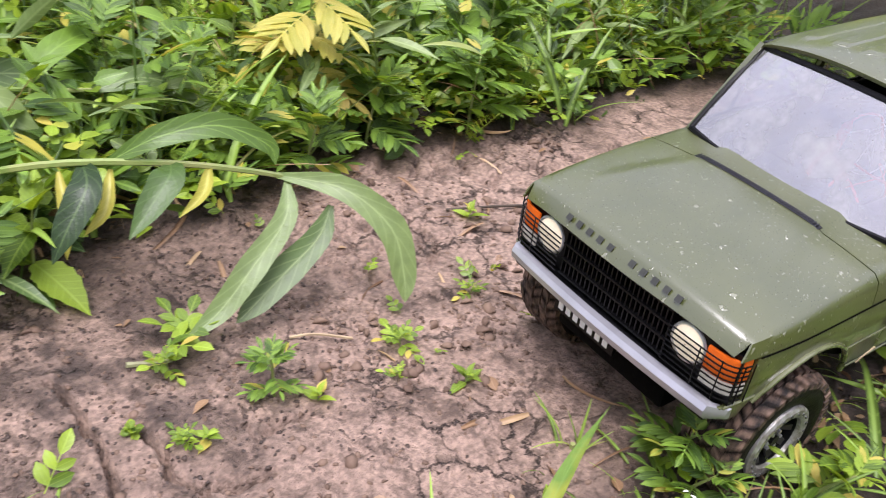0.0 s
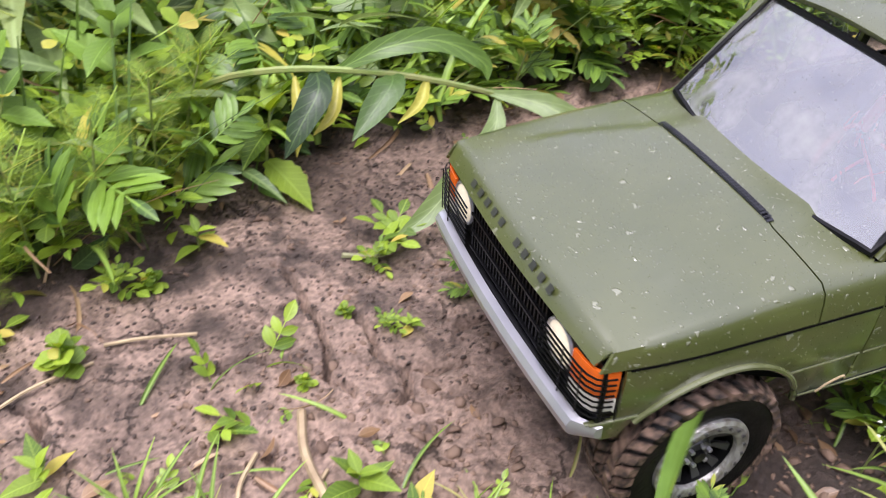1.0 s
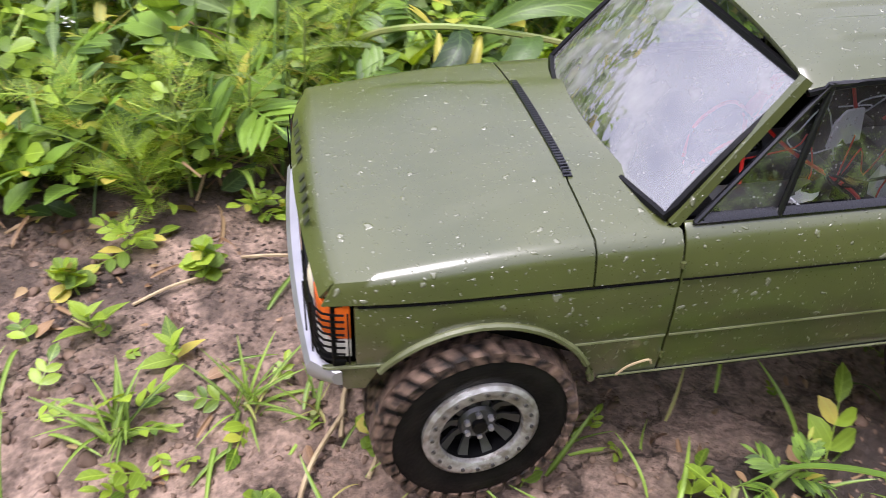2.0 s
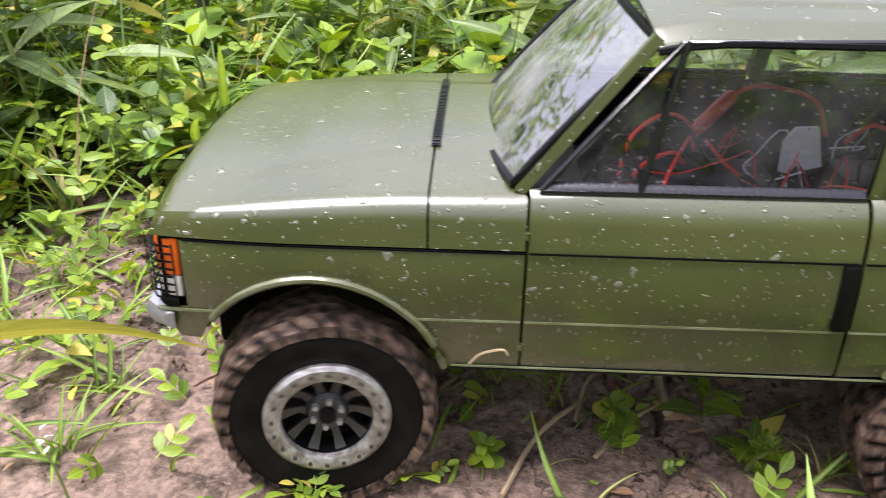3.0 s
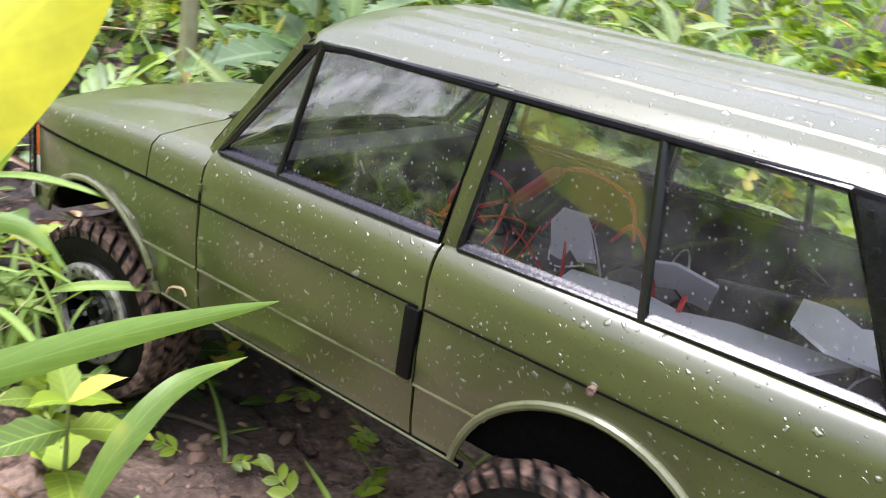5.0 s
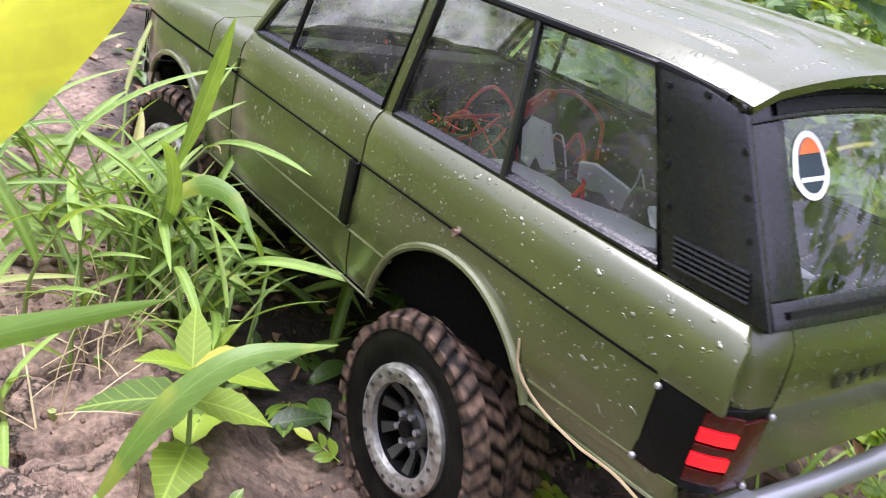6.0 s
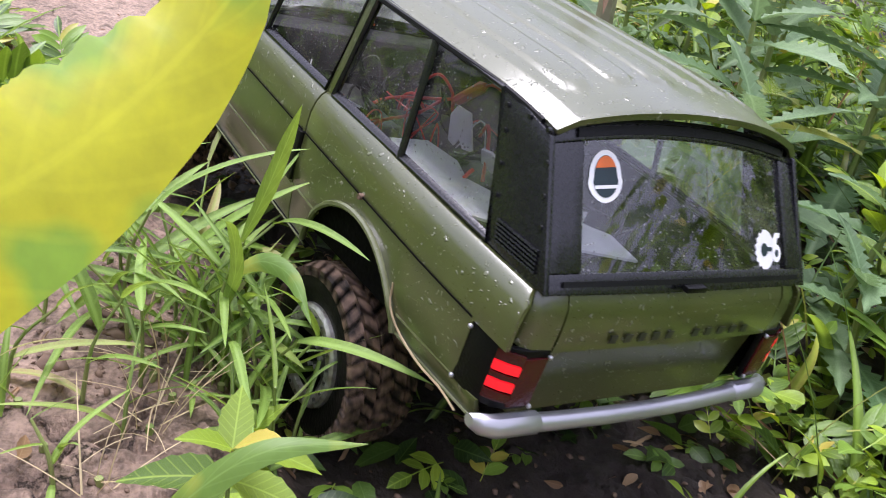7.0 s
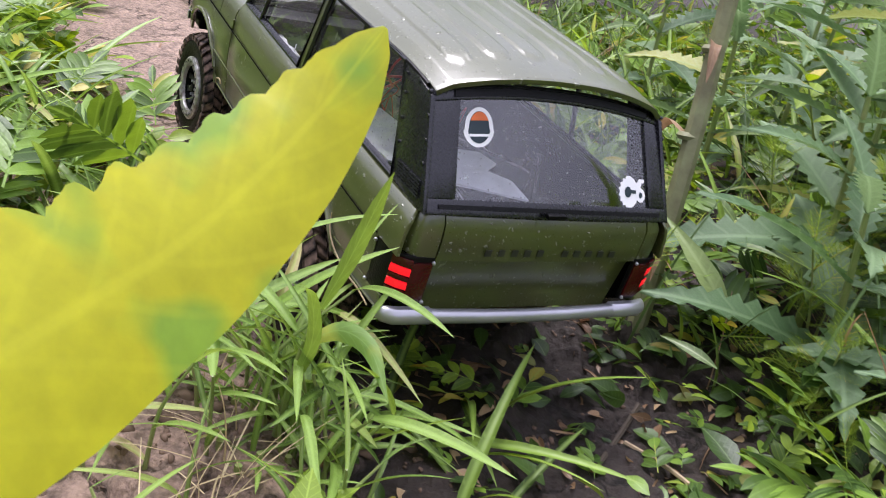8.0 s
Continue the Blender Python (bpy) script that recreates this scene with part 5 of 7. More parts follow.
BLADE = leaf_sheet(((0, 0.02), (0.15, 0.035), (0.5, 0.032), (0.85, 0.018), (1, 0.001)), 8, 0.5, 0.5)
LANCE = leaf_sheet(((0, 0.012), (0.12, 0.05), (0.35, 0.1), (0.6, 0.085), (0.85, 0.035), (1, 0.002)), 10, 0.3, 0.35, 0.006)
OVAL = leaf_sheet(((0, 0.02), (0.1, 0.14), (0.3, 0.26), (0.55, 0.25), (0.8, 0.13), (1, 0.004)), 12, 0.25, 0.22, 0.008, 1, 0.07)
ROUND = leaf_sheet(((0, 0.05), (0.15, 0.3), (0.45, 0.42), (0.75, 0.34), (0.92, 0.17), (1, 0.02)), 8, 0.12, 0.12, 0.012, 1, 0.05)
LONG = leaf_strip(((0, 0.012), (0.12, 0.05), (0.35, 0.1), (0.6, 0.085), (0.85, 0.035), (1, 0.002)), 7, 0.3, 0.35)
STALK = leaf_strip(((0, 0.009), (0.5, 0.007), (1, 0.003)), 5, 0.6, 0.25)
SIMPLE = leaf_strip(((0, 0.03), (0.15, 0.17), (0.35, 0.25), (0.65, 0.19), (1, 0.004)), 5, 0.3, 0.25)


def lobed(pairs=4, width=0.5, tip=0.3, fat=1.0):
    """A cut leaf: lobes in pairs along a midrib."""
    p = [moved(leaf_strip(((0, 0.012), (1, 0.012)), 3, 0.1, 0.15, False), Matrix.Identity(4), 0.95)]
    lobe = leaf_strip(((0, 0.05), (0.35, 0.16 * fat), (0.7, 0.15 * fat), (1, 0.01)), 4, 0.25, 0.2)
    for i in range(pairs):
        x = 0.18 + 0.66 * i / pairs
        s = width * (0.75 + 0.5 * math.sin(math.pi * (i + 0.7) / pairs))
        for sg in (-1, 1):
            p.append(moved(lobe, pose(x, 0, -0.15 * x * x, 0, 0, sg * 48), s))
    p.append(moved(lobe, pose(0.8, 0, -0.12, 0, 6, 0), tip + 0.12))
    return merge(p)


LOBED = lobed(4)
PARSLEY = lobed(2, 0.44, 0.42, 1.8)


def clover():
    """Three round leaflets on a short stalk."""
    leaflet = leaf_strip(((0, 0.06), (0.3, 0.3), (0.6, 0.42), (0.85, 0.33), (1, 0.06)), 6, 0.25, 0.12)
    p = [moved(leaf_strip(((0, 0.02), (1, 0.02)), 2, 0.2, -0.2, False), pose(-0.7, 0, -0.35, 0, -30, 0), 0.8)]
    for a, s in ((0, 0.62), (105, 0.55), (-105, 0.55)):
        p.append(moved(leaflet, pose(0, 0, 0, 0, -8, a), s))
    return merge(p)


CLOVER = clover()


def feathery():
    """A twice-cut leaf of fine threads."""
    thread = leaf_strip(((0, 0.02), (1, 0.012)), 1, 0.1, 0.1, False)
    p = [moved(thread, Matrix.Identity(4), 1.0)]
    for i in range(8):
        x = 0.15 + 0.8 * i / 8
        L = 0.42 * math.sin(math.pi * (0.25 + 0.7 * i / 8))
        for sg in (-1, 1):
            m = pose(x, 0, -0.1 * x * x, sg * 15, -8, sg * 50)
            p.append(moved(thread, m, L))
            for k in range(4):
                for s2 in (-1, 1):
                    p.append(moved(thread, m @ pose(L * (0.25 + 0.2 * k), 0, 0, 0, -10, s2 * 45), L * 0.42 * (1 - 0.15 * k)))
    return merge(p)


FEATHER = feathery()


def scatter(name, template, places, mat, label, category, rng):
    """One joined sheet of many leaves. places: rows of x, y, z, heading, pitch, roll, size."""
    v, f = template
    P = np.asarray(places, float)
    h, t, r, s = P[:, 3], P[:, 4], P[:, 5], P[:, 6]
    ch, sh, ct, st, cr, sr = np.cos(h), np.sin(h), np.cos(t), np.sin(t), np.cos(r), np.sin(r)
    R = np.empty((len(P), 3, 3))
    R[:, 0] = np.stack([ch * ct, -sh * cr - ch * st * sr, sh * sr - ch * st * cr], 1)
    R[:, 1] = np.stack([sh * ct, ch * cr - sh * st * sr, -ch * sr - sh * st * cr], 1)
    R[:, 2] = np.stack([st, ct * sr, ct * cr], 1)
    V = np.einsum("nij,kj->nki", R, v) * s[:, None, None] + P[:, None, :3]
    F = f[None] + (np.arange(len(P)) * len(v))[:, None, None]
    ob = new(name, big_mesh(name, V.reshape(-1, 3), F.reshape(-1, f.shape[1]), mat, blade=np.tile(v, (len(P), 1))))
    return tagged(ob, label, category, kind="stuff")


def field(rng, n, box, keep, zr, size, pitch=(0.1, 0.9), roll=0.5):
    """Random places over a box of the plan where keep(x, y) allows."""
    x, y = rng.uniform(box[0], box[1], n), rng.uniform(box[2], box[3], n)
    k = rng.rand(n) < keep(x, y)
    x, y = x[k], y[k]
    n = len(x)
    z = height(x, y) + rng.uniform(zr[0], zr[1], n)
    return np.stack([x, y, z, rng.uniform(0, 2 * math.pi, n), rng.uniform(pitch[0], pitch[1], n), rng.normal(0, roll, n), rng.uniform(size[0], size[1], n)], 1)


def weedy(x, y):
    return (1 - bare(x, y))


def off_track(x, y):
    """0 where the car drives, 1 beside it."""
    mid = np.interp(x, [-0.69, -0.4, -0.16, 0.1, 0.37, 0.47, 0.62, 0.8, 1.2], [0.087, 0.036, -0.003, 0.0, 0.006, 0.024, 0.07, 0.127, 0.26])
    return smooth(0.13, 0.2, np.abs(y - mid)) * (x < 1.15) + (x >= 1.15)


def far_side(x, y):
    return weedy(x, y) * (y < 0.1) * off_track(x, y) * (y < np.interp(x, [0.3, 0.5, 0.9], [0.02, -0.05, 0.0])) * (1 - 0.55 * smooth(0.42, 0.55, x) * smooth(-0.5, -0.4, y) * smooth(1.2, 1.0, x))


def thicket():
    rng = np.random.RandomState(11)
    near = (-1.3, 1.9, -1.1, 0.02)
    put_ = lambda n, box, zr, size, **k: field(rng, n, box, far_side, zr, size, **k)
    # cover that rises away from the path
    def grown(P, rise, cap):
        d = np.clip(-0.2 - P[:, 1], 0, 1.2)
        P[:, 2] += rng.rand(len(P)) * np.minimum(cap, 0.02 + rise * d)
        return P
    open_bank = lambda x, y: far_side(x, y) * (1 - 0.65 * smooth(0.4, 0.55, x))
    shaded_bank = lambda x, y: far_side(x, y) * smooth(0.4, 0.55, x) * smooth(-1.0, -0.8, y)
    # darker copy of the cut leaves, shade in its colour, between the thistles
    scatter("understorey", LOBED, field(rng, 2200, near, shaded_bank, (0.0, 0.06), (0.025, 0.06)), DEEP, "cut leaves low under the thistles, coloured dark for the shade", "weeds", rng)
    scatter("ground_herbs", PARSLEY, grown(field(rng, 7500, near, open_bank, (0.0, 0.02), (0.016, 0.036)), 0.12, 0.10), HERB, "low light-green cut-leaved herbs", "herbs", rng)
    scatter("broad_weeds", OVAL, grown(field(rng, 4800, near, open_bank, (0.005, 0.04), (0.014, 0.036)), 0.3, 0.22), BROAD, "dense broad-leaved green weeds", "weeds", rng)
    scatter("small_leaf_weeds", SIMPLE, grown(field(rng, 17000, near, open_bank, (0.0, 0.03), (0.008, 0.021)), 0.2, 0.16), HERB, "small bright green leaves in the undergrowth", "weeds", rng)
    scatter("cut_leaf_weeds", LOBED, grown(put_(1900, near, (0.01, 0.05), (0.03, 0.065)), 0.25, 0.2), BROAD, "tall cut-leaved green weeds", "weeds", rng)
    scatter("long_leaf_weeds", LANCE, grown(put_(600, near, (0.01, 0.08), (0.04, 0.09)), 0.3, 0.25), WILLOW, "long-leaved weeds", "weeds", rng)
    scatter("shade_weeds", SIMPLE, put_(4200, near, (0.0, 0.02), (0.02, 0.045)), DEEP, "leaves low in the undergrowth, coloured dark for the shade", "weeds", rng)
    scatter("wild_grass", BLADE, grown(put_(2200, near, (-0.005, 0.01), (0.05, 0.14), pitch=(0.7, 1.5)), 0.05, 0.05), GRASS, "wild green grass blades", "grass", rng)
    scatter("feathery_weeds", FEATHER, put_(520, near, (0.01, 0.08), (0.03, 0.065), pitch=(0.2, 1.3)), HERB, "feathery fine-leaved light weeds", "weeds", rng)
    side_bank = lambda x, y: far_side(x, y) * smooth(-0.45, -0.2, x) * smooth(0.45, 0.3, x) * smooth(-0.75, -0.6, y)
    scatter("clover", CLOVER, grown(field(rng, 9000, near, side_bank, (0.01, 0.05), (0.014, 0.034), pitch=(-0.3, 0.5)), 0.3, 0.2), HERB, "bright green clover along the bank", "clover", rng)
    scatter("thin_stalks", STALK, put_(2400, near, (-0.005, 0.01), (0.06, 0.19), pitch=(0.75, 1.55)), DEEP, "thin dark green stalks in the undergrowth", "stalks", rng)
    scatter("dry_stalks", STALK, put_(900, near, (-0.005, 0.01), (0.06, 0.17), pitch=(0.3, 1.5)), BROWN, "thin dry stalks in the undergrowth", "stalks", rng)
    # farther off, larger leaves, thinning out all round; behind the camera an added, unseen belt blocks low light
    def ring(x, y):
        r = np.hypot(x - 0.1, y + 0.1) + 0.9 * fbm(x, y, 0.7, 3, 61)
        return smooth(4.8, 3.0, r) * ((y < -1.0) | (y > 0.85) | (x > 1.7) | (x < -1.0))
    def rising(P, far):
        # y > 0 is behind the camera: unseen growth, raised to dim low light
        P[:, 2] += rng.rand(len(P)) * np.clip(np.hypot(P[:, 0] - 0.1, P[:, 1]) - 0.7, 0, far) * np.where(P[:, 1] > 0, 0.4, 0.5)
        return P
    around = (-5.2, 5.4, -5.2, 5.2)
    scatter("far_weeds", SIMPLE, rising(field(rng, 26000, around, ring, (0.0, 0.3), (0.06, 0.14)), 1.8), BROAD, "far green undergrowth, part of it unseen and added to block light", "weeds", rng)
    scatter("far_weeds", LONG, rising(field(rng, 5000, around, ring, (0.05, 0.4), (0.1, 0.24)), 1.8), WILLOW, "far long-leaved undergrowth, part of it unseen and added to block light", "weeds", rng)
    scatter("far_grass", STALK, field(rng, 9000, around, ring, (-0.01, 0.15), (0.15, 0.45), pitch=(0.6, 1.5)), GRASS, "far tall grass, part of it unseen and added", "grass", rng)
    # the near verge, on the camera's side
    scatter("verge_grass", BLADE, field(rng, 1000, (-0.9, 1.6, 0.03, 0.75), lambda x, y: weedy(x, y) * (y > 0.03) * (((x < -0.12) & (y > 0.2)) | (x > 0.3) | (y > 0.45)), (-0.004, 0.004), (0.05, 0.12), pitch=(0.4, 1.3)), GRASS, "grass along the path", "grass", rng)
    scatter("short_grass", BLADE, field(rng, 170, (-0.85, -0.12, 0.05, 0.24), lambda x, y: 0.3 + 0.7 * weedy(x, y), (-0.003, 0.002), (0.02, 0.05), pitch=(0.2, 1.2)), GRASS, "short grass beside the track", "grass", rng)
    scatter("verge_herbs", PARSLEY, field(rng, 900, (-0.9, 1.6, 0.03, 0.75), lambda x, y: weedy(x, y) * (y > 0.03), (0.0, 0.015), (0.02, 0.045)), HERB, "low herbs along the path", "herbs", rng)
    dip = lambda x, y: smooth(0.34, 0.46, x) * smooth(1.1, 0.9, x) * smooth(0.15, 0.1, y - 0.12 * (x - 0.4)) * smooth(-0.3, -0.2, y)
    scatter("dip_herbs", PARSLEY, field(rng, 260, (0.34, 1.1, -0.3, 0.16), dip, (0.0, 0.006), (0.014, 0.034), pitch=(0.0, 0.5)), BROAD, "low trodden herbs in the dip", "herbs", rng)
    scatter("dip_leaves", SIMPLE, field(rng, 550, (0.34, 1.1, -0.3, 0.16), dip, (0.0, 0.008), (0.012, 0.03), pitch=(-0.1, 0.6)), DEEP, "low trodden leaves in the dip, coloured dark for the shade", "leaves", rng)
    scatter("dip_litter", SIMPLE, field(rng, 90, (0.34, 1.1, -0.3, 0.16), dip, (0.0, 0.004), (0.008, 0.022), pitch=(-0.3, 0.3), roll=0.8), BROWN, "withered leaves in the dip", "litter", rng)
    side = lambda x, y: 0.25 + 0.75 * smooth(-0.02, -0.1, y) * smooth(0.06, 0.16, x)
    scatter("path_herbs", PARSLEY, field(rng, 200, (0.06, 0.36, -0.26, 0.12), side, (0.0, 0.008), (0.012, 0.028)), HERB, "low herbs along the path", "herbs", rng)
    scatter("path_grass", BLADE, field(rng, 190, (0.06, 0.36, -0.26, 0.12), side, (-0.002, 0.002), (0.02, 0.06), pitch=(0.3, 1.3)), GRASS, "short grass along the path", "grass", rng)
    under = lambda x, y: np.ones_like(x) * 0.8
    scatter("track_herbs", PARSLEY, field(rng, 36, (-0.2, 0.1, -0.11, 0.1), under, (0.0, 0.004), (0.012, 0.03)), HERB, "trodden herbs on the track", "herbs", rng)
    scatter("track_grass", BLADE, field(rng, 40, (-0.2, 0.1, -0.11, 0.1), under, (-0.002, 0.002), (0.02, 0.05), pitch=(0.1, 0.9)), GRASS, "trodden grass on the track", "grass", rng)
    mid_y = lambda x: np.interp(x, [0.62, 0.8, 1.2, 1.8], [0.07, 0.127, 0.26, 0.45])
    patchy = lambda x, y: smooth(0.14, 0.2, y - mid_y(x)) * smooth(-0.12, 0.2, fbm(x, y, 7, 3, 71)) * smooth(1.9, 1.6, x)
    bank = (0.6, 1.9, 0.2, 1.0)
    scatter("bank_herbs", PARSLEY, field(rng, 1500, bank, patchy, (0.0, 0.02), (0.02, 0.05)), HERB, "light herbs over the far soil", "herbs", rng)
    scatter("bank_weeds", LOBED, field(rng, 420, bank, patchy, (0.005, 0.05), (0.04, 0.08)), BROAD, "cut-leaved weeds over the far soil", "weeds", rng)
    scatter("bank_leaves", SIMPLE, field(rng, 1500, bank, patchy, (0.0, 0.03), (0.015, 0.035)), BROAD, "small leaves over the far soil", "weeds", rng)
    scatter("bank_grass", BLADE, field(rng, 1300, bank, patchy, (-0.004, 0.004), (0.05, 0.14), pitch=(0.3, 1.3)), VERGE, "green grass over the far soil", "grass", rng)
    # sprouts on the bare soil, and litter
    sparse = lambda x, y: bare(x, y) * (fbm(x, y, 7, 2, 21) > 0.05)
    scatter("sprouts", PARSLEY, field(rng, 170, (-0.8, 0.4, -0.3, 0.3), sparse, (0.001, 0.006), (0.008, 0.018)), HERB, "small green sprouts in the soil", "sprouts", rng)
    scatter("leaf_litter", SIMPLE, field(rng, 3000, (-0.9, 1.3, -0.45, 0.4), lambda x, y: 0.1 + 0.75 * weedy(x, y), (0.001, 0.004), (0.006, 0.018), pitch=(-0.3, 0.3), roll=0.8), BROWN, "withered brown leaf litter", "litter", rng)
    scatter("straw_litter", BLADE, field(rng, 700, (-0.9, 1.3, -0.4, 0.4), lambda x, y: 0.3 + 0.5 * weedy(x, y), (0.001, 0.004), (0.02, 0.07), pitch=(-0.05, 0.12), roll=0.8), BROWN, "dry straw on the soil", "straw", rng)


thicket()


# ---------------------------------------------------------------- single plants
LEAF_MESH = {}


def leaf_mesh(key, template, mat):
    if (key, mat.name) not in LEAF_MESH:
        LEAF_MESH[(key, mat.name)] = big_mesh(key, template[0], template[1], mat, blade=template[0])
    return LEAF_MESH[(key, mat.name)]


def lobe_edge(u, depth):
    """The uneven lobed edge of a withering leaf: slow out, quick in, lobe by lobe, with small teeth."""
    feet = (0.0, 0.13, 0.31, 0.40, 0.50, 0.60, 0.69, 0.76, 0.85, 0.92, 1.01)
    k = max(i for i in range(len(feet) - 1) if feet[i] <= u)
    v = (u - feet[k]) / (feet[k + 1] - feet[k])
    size = (0.7, 1.3, 0.9, 1.1, 0.6, 1.0, 0.7, 1.1, 0.6, 0.4)[k]
    slim = 0.8 + 0.2 * min(1.0, u / 0.5)
    return slim * (1 + depth * size * (min(v / 0.75, (1 - v) / 0.25) - 0.5) + 0.07 * depth * math.sin(u * 190 + 3 * math.sin(u * 37)))


def ribbon(name, points, half, side, mat, parent, n=18, fold=0.25, tooth=0.0, shape=((0, 0.25), (0.15, 0.7), (0.4, 1), (0.7, 0.75), (0.9, 0.3), (1, 0.02)), label="", face=None, one_side=False):
    """A single large leaf along a bent midrib; side or face says how the blade lies."""
    line = catmull(points, n)
    side = Vector(side).normalized()
    rows = []
    for i, p in enumerate(line):
        d = (line[min(i + 1, n)] - line[max(i - 1, 0)]).normalized()
        s = d.cross(Vector(face)).normalized() if face else (side - d * side.dot(d)).normalized()
        up = s.cross(d)
        w = half * lerp_table(shape, i / n)
        jag = lobe_edge(i / n, tooth) if one_side else 1 + tooth * (0.5 + 0.5 * math.sin(i * 2.4)) * (1 if i % 2 else -0.6)
        rows.append([p + s * (w * c * (jag if c == 1 or (c == -1 and not one_side) else 1)) + up * (fold * w * abs(c) ** 1.5) for c in (-1, -0.5, 0, 0.5, 1)])
    v = np.array([[tuple(q) for q in r] for r in rows]).reshape(-1, 3)
    f = np.array([(r * 5 + c, r * 5 + c + 1, r * 5 + c + 6, r * 5 + c + 5) for r in range(n) for c in range(4)])
    uv = [(i / n, 0.22 * c, 0) for i in range(n + 1) for c in (-1, -0.5, 0, 0.5, 1)]
    ob = put(name, big_mesh(name, v, f, mat, blade=uv), parent)
    if label:
        ob["label"] = label
    return ob


def stem(name, points, r0, r1, mat, label, category, group=""):
    """A plant's stem, the object that carries its leaves; points in the world."""
    line = catmull(points, 4 * (len(points) - 1))
    bm = tube_bm(line, [r0 + (r1 - r0) * i / (len(line) - 1) for i in range(len(line))], 6)
    ob = part(name, bm, mat, None)
    return tagged(ob, label, category, group)


def aim(at, heading, pitch, roll, s):
    return Matrix.Translation(at) @ Euler((roll, -pitch, heading), "XYZ").to_matrix().to_4x4() @ Matrix.Diagonal((s, s, s, 1))


def rooted(x, y, dz=0.0):
    return Vector((x, y, ground_z(x, y) + dz))


def leafy(name, x, y, h, lean, key, template, mat, size, pairs, label, rng, stem_mat=None, per=2, top=True, pitch=(0.1, 0.6), radius=0.0016, group="weeds beside the path", zero=0.15):
    """An upright weed: leaves in turned pairs up a leaning stem."""
    b = rooted(x, y, -0.003)
    pts = [b, b + Vector((lean[0] * 0.3, lean[1] * 0.3, h * 0.5)), b + Vector((lean[0], lean[1], h))]
    root = stem(name, pts, radius, radius * 0.5, stem_mat or STEM, label, name.replace("_", " ").split()[-1], group)
    line = catmull(pts, 20)
    me = leaf_mesh(key, template, mat)
    h0 = rng.uniform(0, 6.28)
    for i in range(pairs):
        u = zero + (1 - zero) * (i + 0.5) / pairs
        at = line[int(u * 20)]
        for k in range(per):
            a = h0 + i * (1.57 if per == 2 else 2.4) + k * 2 * math.pi / per + rng.uniform(-0.25, 0.25)
            s = size * (1.0 - 0.45 * abs(u - 0.45)) * rng.uniform(0.8, 1.15)
            put("leaf", me, root, aim(at, a, rng.uniform(*pitch) * (0.4 + u), rng.uniform(-0.3, 0.3), s))
    if top:
        for k in range(3):
            put("leaf", me, root, aim(line[-1], h0 + k * 2.1, rng.uniform(0.5, 1.1), 0, size * 0.55))
    return root


def tuft(x, y, n, length, label, rng, spread=0.9, group="grass tufts", mat=None, wide=False):
    """A tuft of grass: single blades from one root."""
    b = rooted(x, y, -0.002)
    bm = tube_bm([b, b + Vector((0, 0, 0.006))], 0.002, 6)
    root = tagged(part("grass_tuft", bm, STEM, None), label, "grass", group)
    for k in range(n):
        tpl = (WIDE, STIFF, WIDEBENT)[k % 3] if wide else (BLADE, STIFF, BENT)[k % 3]
        me = leaf_mesh(("wide_blade", "stiff_blade", "wide_bent_blade")[k % 3] if wide else ("blade", "stiff_blade", "bent_blade")[k % 3], tpl, mat or GRASS)
        off = Vector((rng.uniform(-0.008, 0.008), rng.uniform(-0.008, 0.008), 0))
        if mat is BROWN:
            me = leaf_mesh("straw_blade", STALK, STRAWLEAF)
        put("blade", me, root, aim(b + off, rng.uniform(0, 6.28), rng.uniform(1.5 - spread, 1.5), rng.uniform(-0.4, 0.4), length * rng.uniform(0.55, 1.1)))
    return root


def grass_plant(x, y, h, label, rng):
    """A grass culm that leans, with broad blades at its nodes, arching away by turns."""
    b = rooted(x, y, -0.003)
    a = rng.uniform(0, 6.28)
    lean = Vector((math.cos(a), math.sin(a), 0)) * h * rng.uniform(0.1, 0.6)
    pts = [b, b + lean * 0.25 + Vector((0, 0, h * 0.45)), b + lean + Vector((0, 0, h * 0.8))]
    root = stem("grass_plant", pts, 0.0013, 0.0007, STEM, label, "grass", "broad grass on the verge")
    line = catmull(pts, 20)
    h0 = rng.uniform(0, 6.28)
    for k in range(4):
        key, tpl = rng.choice((("wide_blade", WIDE), ("stiff_blade", STIFF), ("wide_bent_blade", WIDEBENT), ("wide_blade", WIDE)))
        put("blade", leaf_mesh(key, tpl, VERGE), root, aim(line[(2, 7, 13, 20)[k]], h0 + k * 2.9 + rng.uniform(-0.6, 0.6), rng.uniform(0.35, 1.25), rng.uniform(-0.7, 0.7), h * rng.uniform(0.5, 0.95)))
    return root


STIFF = leaf_sheet(((0, 0.02), (0.15, 0.03), (0.5, 0.027), (0.85, 0.014), (1, 0.001)), 6, 0.5, 0.15)
BENT = leaf_sheet(((0, 0.02), (0.15, 0.04), (0.5, 0.042), (0.85, 0.022), (1, 0.001)), 8, 0.4, 0.95)
WIDE = leaf_sheet(((0, 0.018), (0.15, 0.046), (0.5, 0.045), (0.85, 0.026), (1, 0.001)), 9, 0.35, 0.4)
WIDEBENT = leaf_sheet(((0, 0.018), (0.15, 0.046), (0.5, 0.048), (0.85, 0.028), (1, 0.001)), 10, 0.3, 0.85)
SPINY = leaf_sheet(((0, 0.02), (0.12, 0.07), (0.35, 0.13), (0.65, 0.115), (0.88, 0.05), (1, 0.003)), 20, 0.35, 0.3, 0.016, 1, 0.27)


